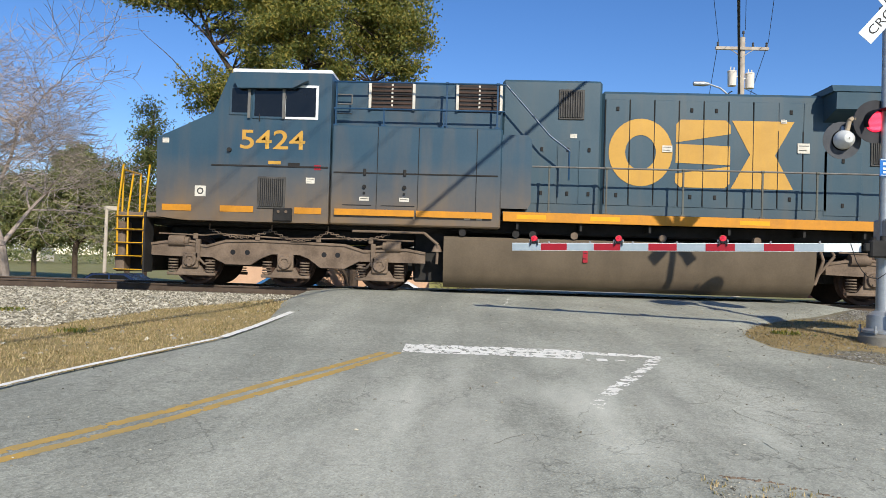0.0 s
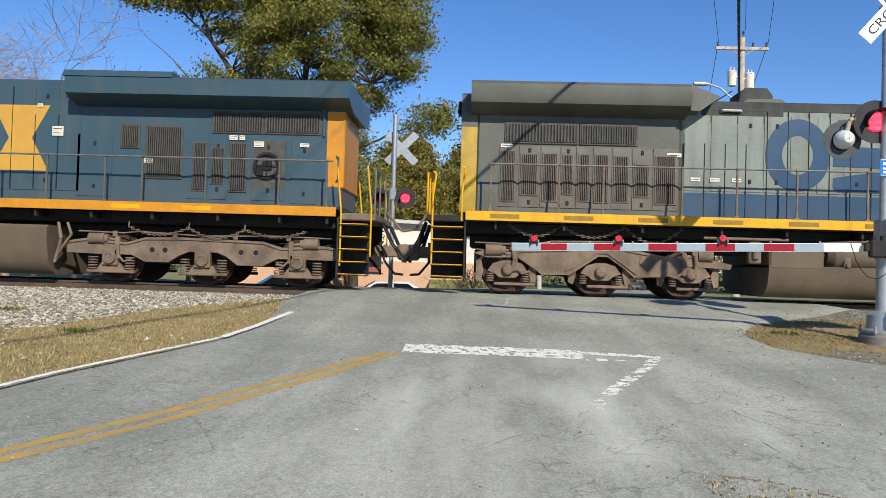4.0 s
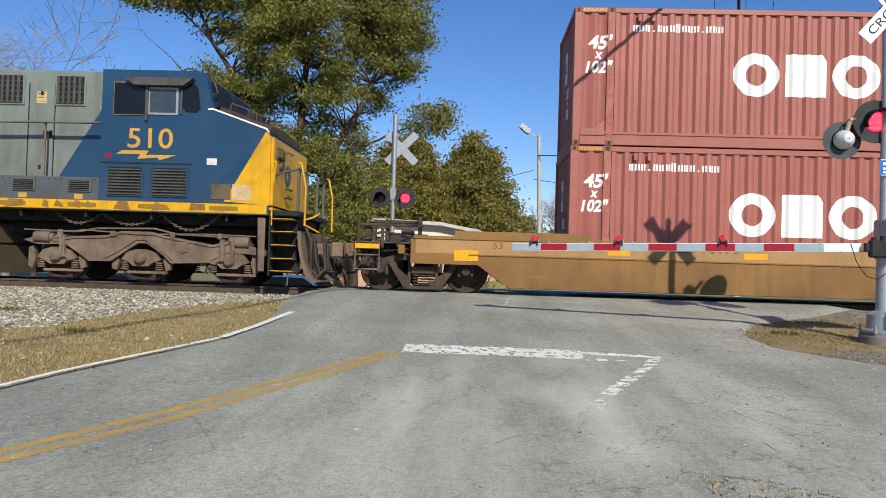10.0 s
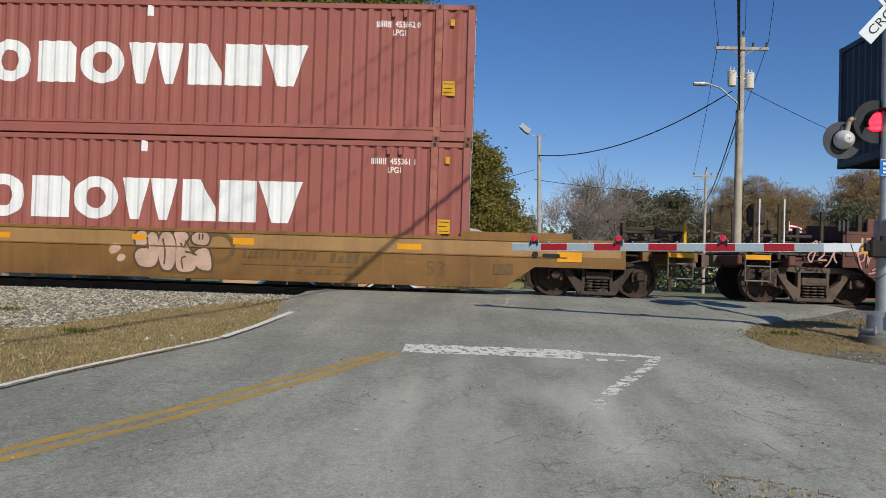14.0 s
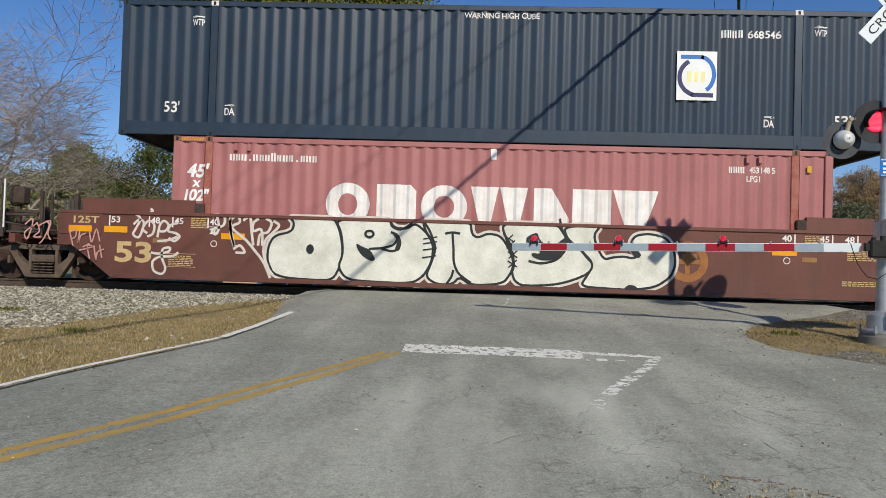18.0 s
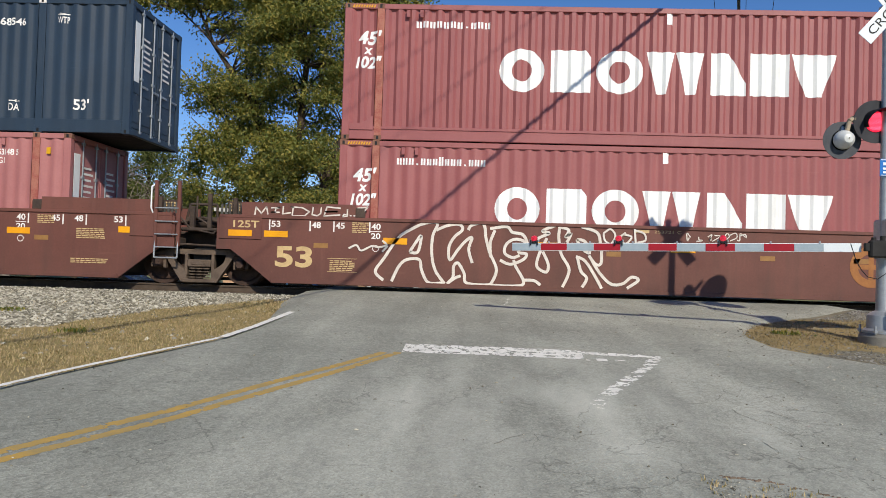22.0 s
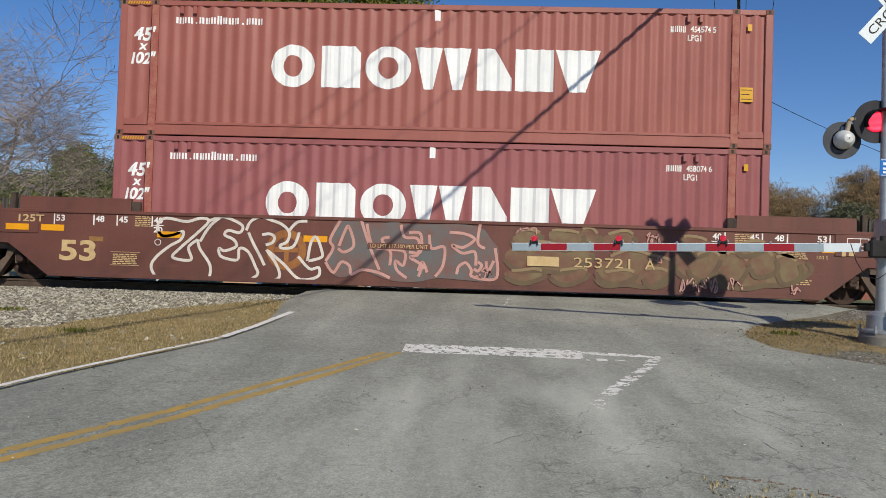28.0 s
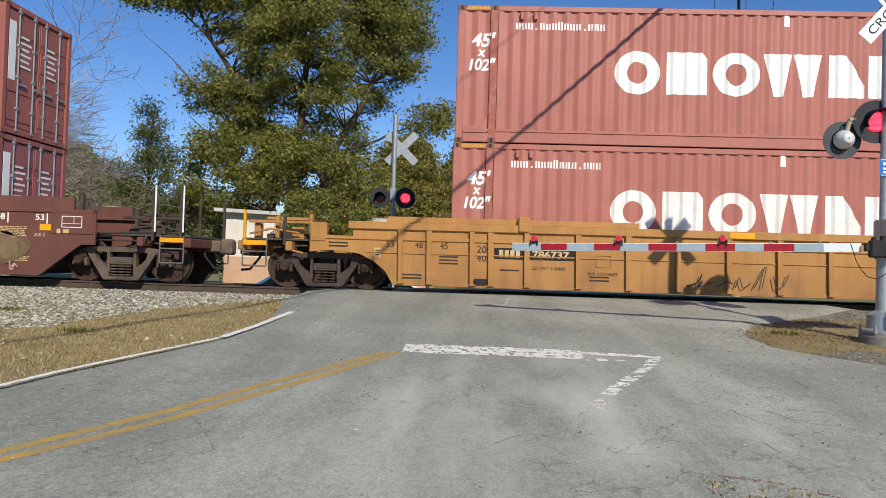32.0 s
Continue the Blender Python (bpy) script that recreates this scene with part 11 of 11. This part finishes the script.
    for x, y, h, r, top, m, lab, lobes, leaf in (
            (0.0, 43.5, 13.2, 4.5, 0.2, M_LEAF_GOLD, "tall full tree with yellow-green leaves", 440, 0.115),
            (-5.2, 40.0, 12.4, 3.9, 0.5, M_LEAF_GOLD, "full bushy tree with yellow-green leaves", 400, 0.115),
            (-11.0, 38.0, 8.0, 3.6, 0.8, M_LEAF_DARK, "dark olive tree behind the building", 150, 0.1),
            (5.8, 62.0, 7.6, 2.4, 0.6, M_LEAF_GREY, "grey-green tree in the distance", 90, 0.13),
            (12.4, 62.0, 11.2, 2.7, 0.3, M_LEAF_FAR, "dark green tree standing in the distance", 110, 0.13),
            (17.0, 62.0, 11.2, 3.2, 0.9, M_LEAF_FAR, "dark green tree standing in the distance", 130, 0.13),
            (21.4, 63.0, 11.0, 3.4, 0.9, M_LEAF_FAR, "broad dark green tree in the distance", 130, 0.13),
            (28.0, 60.0, 12.6, 4.2, 1.0, M_LEAF_RUST, "thin brown autumn tree in the distance", 300, 0.075),
            (33.0, 61.0, 11.6, 4.0, 1.0, M_LEAF_RUST, "thin brown autumn tree in the distance", 280, 0.075),
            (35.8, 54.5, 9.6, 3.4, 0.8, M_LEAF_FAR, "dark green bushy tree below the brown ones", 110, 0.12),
            (39.0, 58.0, 13.4, 3.6, 0.8, M_LEAF_RUST, "rust-coloured autumn tree in the distance", 300, 0.1),
            (46.0, 58.0, 12.6, 4.6, 0.9, M_LEAF_RUST, "rust-coloured autumn tree in the distance", 280, 0.1),
            (-33.6, 44.0, 11.6, 3.3, 0.7, M_LEAF_GREY, "tall olive tree at the wood's edge", 190, 0.11),
            (-39.0, 47.0, 9.6, 3.6, 0.9, M_LEAF_GREY, "grey olive tree at the wood's edge", 150, 0.12),
            (-44.5, 49.0, 10.2, 3.8, 0.9, M_LEAF_GREY, "grey-green tree at the wood's edge", 150, 0.12),
            (-28.6, 43.0, 8.6, 3.2, 0.8, M_LEAF_GREY, "olive tree at the wood's edge", 150, 0.11),
            (-23.0, 42.0, 7.0, 3.4, 0.9, M_LEAF_GREY, "grey-green bushy tree by the wood", 140, 0.11),
            (-17.0, 40.0, 6.4, 3.2, 0.9, M_LEAF_DARK, "olive bushy tree by the lawn", 130, 0.11)):
        mound((x, y, g), h, r, top, m, lab, int(abs(x) * 10) + 3, int(lobes * (1.7 if m == M_LEAF_RUST else 1.3)), 190 if m == M_LEAF_RUST else 130, leaf * (0.62 if m == M_LEAF_RUST else 1.15), 0.3 if m == M_LEAF_RUST else 0.5 if y > 50 else 0.42, clear=0.24 if x < -20 else 0.16 if y > 55 else 0.0)
    for x, y, h, r in ((-6.6, 13.2, 5.0, 1.3), (-4.9, 13.3, 4.7, 1.3)):
        mound((x, y, -1.6), h, r, 0.8, M_LEAF_OAK, "small loose tree with olive leaves before the building", int(-x * 7), 60, 95, 0.06, 0.26, clear=0.5)
    tree("bare_tree", (8.9, 42.0, g), 11.2, 0.13, M_LEAF_GREY, "bare grey tree with fine upright twigs", 31, depth=5, per=0, length=3.4, spread=0.5, kids=(3, 4), thin=0.011, bark=M_BARK_PALE)
    # thin-leaved brown trees between the others, their branches showing
    for x, y, h, seed in ((26.4, 64.0, 12.4, 51), (31.0, 66.0, 13.2, 52), (35.8, 65.0, 13.0, 53), (42.5, 64.0, 13.4, 54), (49.5, 62.0, 13.0, 55)):
        tree("autumn_tree", (x, y, g), h, 0.2, M_LEAF_RUST, "half-bare brown autumn tree in the distance", seed, depth=4, leaf=0.06, per=9, clump=0.2, length=3.9, spread=0.55, kids=(3, 4), thin=0.02, bark=M_BARK_PALE)
    # far woods all along the horizon
    rnd = random.Random(77)
    tips = []
    for i in range(420):
        a = rnd.uniform(-1.15, 1.15)
        d = rnd.uniform(85, 130) if a > -0.25 else rnd.uniform(150, 210)
        x, y = math.sin(a) * d, math.cos(a) * d - 16
        h = rnd.uniform(3, 6.5) * (1 if a > -0.25 else 1.5)
        tips += [Vector((x + rnd.gauss(0, 2), y + rnd.gauss(0, 2), g + h * q)) for q in (0.2, 0.5, 0.75, 1.0)]
    me = leaf_mesh("far_woods", tips, 40, 0.3, 1.3, M_LEAF_GREY, 9)
    tagged(new("far_woods", me), "far line of grey-green woods on the horizon", "woods", kind="stuff")


def wire(name, a, b, sag, r, label, group="overhead wires"):
    a, b = Vector(a), Vector(b)
    pts = [a.lerp(b, t) - Vector((0, 0, sag * 4 * t * (1 - t))) for t in np.linspace(0, 1, 41)]
    return thing(name, Shape().tube([tuple(p) for p in pts], r, 6), M_CABLE, label, "cable", group)


def utility_pole(x, y, h, r, arm_y, label, transformers):
    p = base("utility_pole", label, "utility pole", (x, y, -0.7), "utility poles")
    P = lambda n, sh, m: part(n, sh, m, p)
    P("pole_shaft", Shape().cyl((0, 0, -1.0), (0.05, 0, h), r, r * 0.68, 16), M_WOODPOLE)
    a = P("crossarm", Shape().box(-1.22, 1.22, -0.2, -0.08, h - 0.62, h - 0.48, 0.01), M_WOODPOLE)
    part("brace", Shape().tube([(-0.6, -0.16, h - 0.56), (0, -0.14, h - 0.95)], 0.02, 6).tube([(0.6, -0.16, h - 0.56), (0, -0.14, h - 0.95)], 0.02, 6), M_WOODPOLE, a)
    for dx in (-1.12, 1.12, 0.5):
        part("insulator", Shape().lathe([(0.01, h - 0.48), (0.03, h - 0.48), (0.06, h - 0.4), (0.04, h - 0.34), (0.06, h - 0.3), (0.01, h - 0.24)], (dx, -0.14, 0), 10, "z"), M_GRILLE, a)
    part("top_pin", Shape().cyl((0.1, 0, h - 0.1), (0.1, 0, h + 0.25), 0.03).lathe([(0.01, h + 0.2), (0.06, h + 0.2), (0.05, h + 0.32), (0.01, h + 0.34)], (0.1, 0, 0), 10, "z"), M_GRILLE, a)
    if transformers:
        for dx, z in ((-0.42, h - 1.95), (0.4, h - 2.05)):
            t = P("transformer", Shape().lathe([(0.01, z - 0.36), (0.19, z - 0.36), (0.2, z + 0.28), (0.215, z + 0.3), (0.2, z + 0.35), (0.01, z + 0.39)], (dx, -0.1, 0), 22, "z"), M_OFFWHITE)
            part("bushing", Shape().cyl((dx - 0.07, -0.1, z + 0.36), (dx - 0.07, -0.1, z + 0.54), 0.025).cyl((dx + 0.08, -0.1, z + 0.36), (dx + 0.08, -0.1, z + 0.52), 0.025), M_OFFWHITE, t)
            part("mount", Shape().box(min(dx, 0), max(dx, 0), -0.12, -0.06, z + 0.05, z + 0.13, 0.01), M_GALV, t)
        l = P("street_lamp", Shape().tube([(-0.1, 0, h - 3.1), (-0.9, 0, h - 2.4), (-1.5, 0, h - 2.2)], 0.04, 8), M_GALV)
        part("lamp_head", Shape().lathe([(0.01, -2.2), (0.1, -2.15), (0.12, -1.7), (0.07, -1.45), (0.01, -1.42)], (0, 0, h - 2.21), 14, "x"), M_GALV, l)
        P("conduit", Shape().tube([(-0.17, -0.06, 0.5), (-0.17, -0.06, h - 3.4)], 0.03, 6), M_GRILLE)
    return p


def build_poles():
    utility_pole(12.35, 18.0, 12.35, 0.2, 0, "tall grey wooden utility pole with crossarm, transformers and street lamp", True)
    utility_pole(-8.2, -38.0, 12.0, 0.2, 0, "tall grey wooden utility pole behind the road", False)
    utility_pole(22.3, 54.4, 11.1, 0.16, 0, "grey wooden utility pole in the distance", False)
    utility_pole(30.0, 92.0, 11.0, 0.16, 0, "grey wooden utility pole far off", False)
    A, B, C = (12.28, 17.85), (-8.0, -38.0), (22.2, 54.3)
    wire("thick_cable", (A[0], A[1], 8.25), (B[0], B[1], 8.3), 0.85, 0.042, "thick black cable bundle over the crossing")
    wire("power_line", (11.25, 17.85, 11.45), (-9.1, -38, 11.2), 0.5, 0.012, "thin black overhead power line")
    wire("power_line", (13.55, 17.85, 11.45), (-6.8, -38, 11.2), 0.5, 0.012, "thin black overhead power line")
    wire("power_line", (12.5, 17.9, 12.0), (-7.8, -38, 11.7), 0.5, 0.012, "thin black overhead power line")
    wire("power_line", (11.25, 17.85, 11.45), (21.1, 54.3, 9.95), 0.5, 0.014, "thin black overhead power line")
    wire("power_line", (13.55, 17.85, 11.45), (23.4, 54.3, 9.95), 0.5, 0.014, "thin black overhead power line")
    for dz in (0, -0.5):
        wire("phone_line", (A[0], A[1], 8.25 + dz), (C[0], C[1], 7.2 + dz), 0.6, 0.03 + dz * 0.03, "black cable to the next pole")
    wire("service_drop", (11.95, 17.9, 9.1), (3.95, 28.5, 7.5), 0.9, 0.028, "black service cable to a light pole")
    wire("service_drop", (3.75, 28.5, 6.0), (22.2, 54.3, 8.6), 0.4, 0.02, "thin cable between poles")
    wire("service_drop", (12.3, 17.9, 9.35), (34, 30, 5.7), 0.5, 0.015, "thin black overhead service cable")
    wire("service_drop", (3.75, 28.5, 6.6), (-20, 50.0, 4.0), 0.6, 0.015, "thin black overhead service cable")
    p = base("light_pole", "pale wooden pole with a floodlight", "light pole", (4.25, 28.6, -1.7))
    part("pole_shaft", Shape().cyl((0, 0, 0), (-0.28, 0, 10.45), 0.16, 0.11, 12), M_CONCRETE, p)
    part("floodlight", Shape().prism([(-1.52, 10.92), (-1.36, 11.16), (-0.8, 10.76), (-0.94, 10.5), (-1.1, 10.56)], -0.3, 0.2).tube([(-0.95, 0, 10.6), (-0.6, 0, 10.42), (0.1, 0, 10.46)], 0.035), M_GALV, p)
    q = base("post", "grey weathered wooden post on the lawn", "post", (-15.6, 14.0, -1.3))
    part("post_shaft", Shape().cyl((0, 0, 0), (0, 0, 3.95), 0.08, 0.07, 10).box(-0.1, 0.5, -0.05, 0.05, 3.75, 3.95, 0.02), M_WOODPOLE, q)


def parked_car(at, turn, paint_mat, label):
    c = base("car", label, "car", at, "parked cars")
    c.rotation_euler[2] = radians(turn)
    prof = [(-2.2, 0.35), (-2.25, 0.75), (-1.9, 0.92), (-1.2, 1.0), (-0.55, 1.42), (0.75, 1.45), (1.5, 1.02), (2.15, 0.95), (2.25, 0.6), (2.2, 0.35)]
    body = part("body", Shape().prism(prof, -0.85, 0.85), paint_mat, c)
    for s in (-1, 1):
        part("side_window", Shape().prism([(-1.05, 1.0), (-0.5, 1.36), (0.1, 1.38), (0.1, 1.0)], s * 0.851, s * 0.857), M_GLASS, body)
        part("side_window", Shape().prism([(0.17, 1.0), (0.17, 1.38), (0.7, 1.38), (1.3, 1.02)], s * 0.851, s * 0.857), M_GLASS, body)
        for x in (-1.35, 1.35):
            w = part("wheel", Shape().lathe([(0.2, s * 0.66), (0.3, s * 0.66), (0.32, s * 0.7), (0.32, s * 0.84), (0.3, s * 0.87), (0.2, s * 0.87)], (x, 0, 0.32), 20), M_BLACK, c)
            part("hubcap", Shape().cyl((x, s * 0.7, 0.32), (x, s * 0.862, 0.32), 0.2, n=16), M_ALU, w)
    part("windscreen", Shape().prism([(-1.2, 1.01), (-0.56, 1.43), (-0.6, 1.44), (-1.26, 1.02)], -0.75, 0.75), M_GLASS, body)
    part("headlamp", Shape().box(-2.24, -2.1, -0.75, -0.45, 0.66, 0.8, 0.02).box(-2.24, -2.1, 0.45, 0.75, 0.66, 0.8, 0.02), M_SIGN_WHITE, body)
    return c


def build_far_side():
    g = -1.65
    b = base("building", "long low off-white building with peach base beyond the track", "building", (-4.9, 14.2, g))
    part("wall", Shape().prism([(-5.6, 2.3), (5.9, 2.3), (5.9, 3.3), (5.2, 3.6), (3.6, 3.88), (-5.6, 4.2)], 0, 4), M_OFFWHITE, b)
    part("base_wall", Shape().box(-5.64, 5.94, -0.04, 4.04, -0.2, 2.32, 0.02), M_PEACH, b, "peach painted base")
    part("roof", Shape().prism([(-6.0, 4.35), (-6.0, 4.2), (3.6, 3.86), (5.2, 3.58), (6.3, 3.1), (6.3, 3.23), (5.2, 3.72), (3.6, 4.0)], -0.4, 4.4), M_ROOFING, b)
    for x in (-4.6, -1.2, 3.0):
        w = part("window", Shape().box(x, x + 1.4, -0.03, 0.05, 2.3, 3.2, 0.02), M_OFFWHITE, b)
        part("pane", Shape().box(x + 0.06, x + 1.34, -0.036, -0.03, 2.36, 3.14, 0.002), M_GLASS, w)
    thing("grass_bank", Shape().bar([(13.2, -2.2), (13.3, -0.3), (13.6, -0.1), (14.15, -0.05), (14.15, -2.2)], -1.7, 2.2), M_LAWN, "low bank of dry grass along the building", "grass bank", kind="structure")
    tree("bare_shrub", (0.1, 12.7, -1.7), 2.5, 0.035, M_LEAF_GREY, "small bare brown shrub before the building", 44, depth=3, per=0, length=0.9, stems=4, thin=0.008)
    parked_car((-14.4, 12.5, -1.6), 4, M_CAR["navy"], "dark blue parked car beyond the track")
    parked_car((-6.6, 11.4, -1.44), 172, M_CAR["blue"], "blue parked car beyond the track")
    parked_car((-3.2, 12.2, -1.57), 6, M_CAR["white"], "white parked car beyond the track")
    h = base("house", "small pale house far beyond the lawn", "house", (-110.0, 160.0, g))
    part("wall", Shape().box(-5, 5, -3, 3, 0, 2.6, 0.02), M_OFFWHITE, h)
    part("roof", Shape().bar([(-3.5, 2.5), (0, 4.2), (3.5, 2.5)], -5.4, 5.4), M_ROOFING, h)
    for x in (-3.2, 0.2, 2.8):
        part("window", Shape().box(x, x + 0.9, -3.03, -2.98, 0.9, 2.0, 0.01), M_GLASS, h)
    h2 = base("house", "low brick building with white fascia beyond the poles", "house", (32.5, 46.0, g))
    part("wall", Shape().box(-5, 6, -3, 3, 0, 5.3, 0.02), M_BRICK, h2, "red brick wall")
    part("fascia", Shape().box(-5.2, 6.2, -3.16, -3.0, 5.3, 5.62, 0.02), M_OFFWHITE, h2, "white fascia board")
    part("roof", Shape().bar([(-3.3, 5.62), (0, 5.86), (3.3, 5.62)], -5.4, 6.4), M_SLATE_ROOF, h2, "grey shingle roof")
    f = base("flag_pole", "white flag pole with a small striped flag", "flag", (26.3, 45.0, g))
    part("pole_shaft", Shape().cyl((0, 0, 0), (0, 0, 6.7), 0.05, 0.035, 8), M_WHITE, f)
    for i in range(5):
        part("flag_stripe", Shape().prism([(0.04, 6.55 - 0.15 * i), (0.5, 6.48 - 0.15 * i), (1.05, 6.3 - 0.15 * i), (1.05, 6.16 - 0.15 * i), (0.5, 6.34 - 0.15 * i), (0.04, 6.41 - 0.15 * i)], -0.01, 0.01), M_WHITE if i % 2 else M_ARM_RED, f)


build_ground()
build_roads()
build_track()
build_near_signal()
build_far_signal()
build_train()
build_trees()
build_poles()
build_far_side()
build_litter()


# ---- what moves ----
def gone(t):
    return float(np.interp(t, [g[0] for g in GONE], [g[1] for g in GONE]))


def motions():
    for ob, u in RIDERS:
        z = ob.location.z
        walk(ob, [(t, pose(u - d, 0, z)) for t, d in GONE])
    step = 4 / 30
    for ob, x, r in WHEELS:
        walk(ob, [(t, pose(x, 0, r, 0, -math.degrees(gone(t) / r), 0)) for t in [i * step for i in range(241)]])


motions()
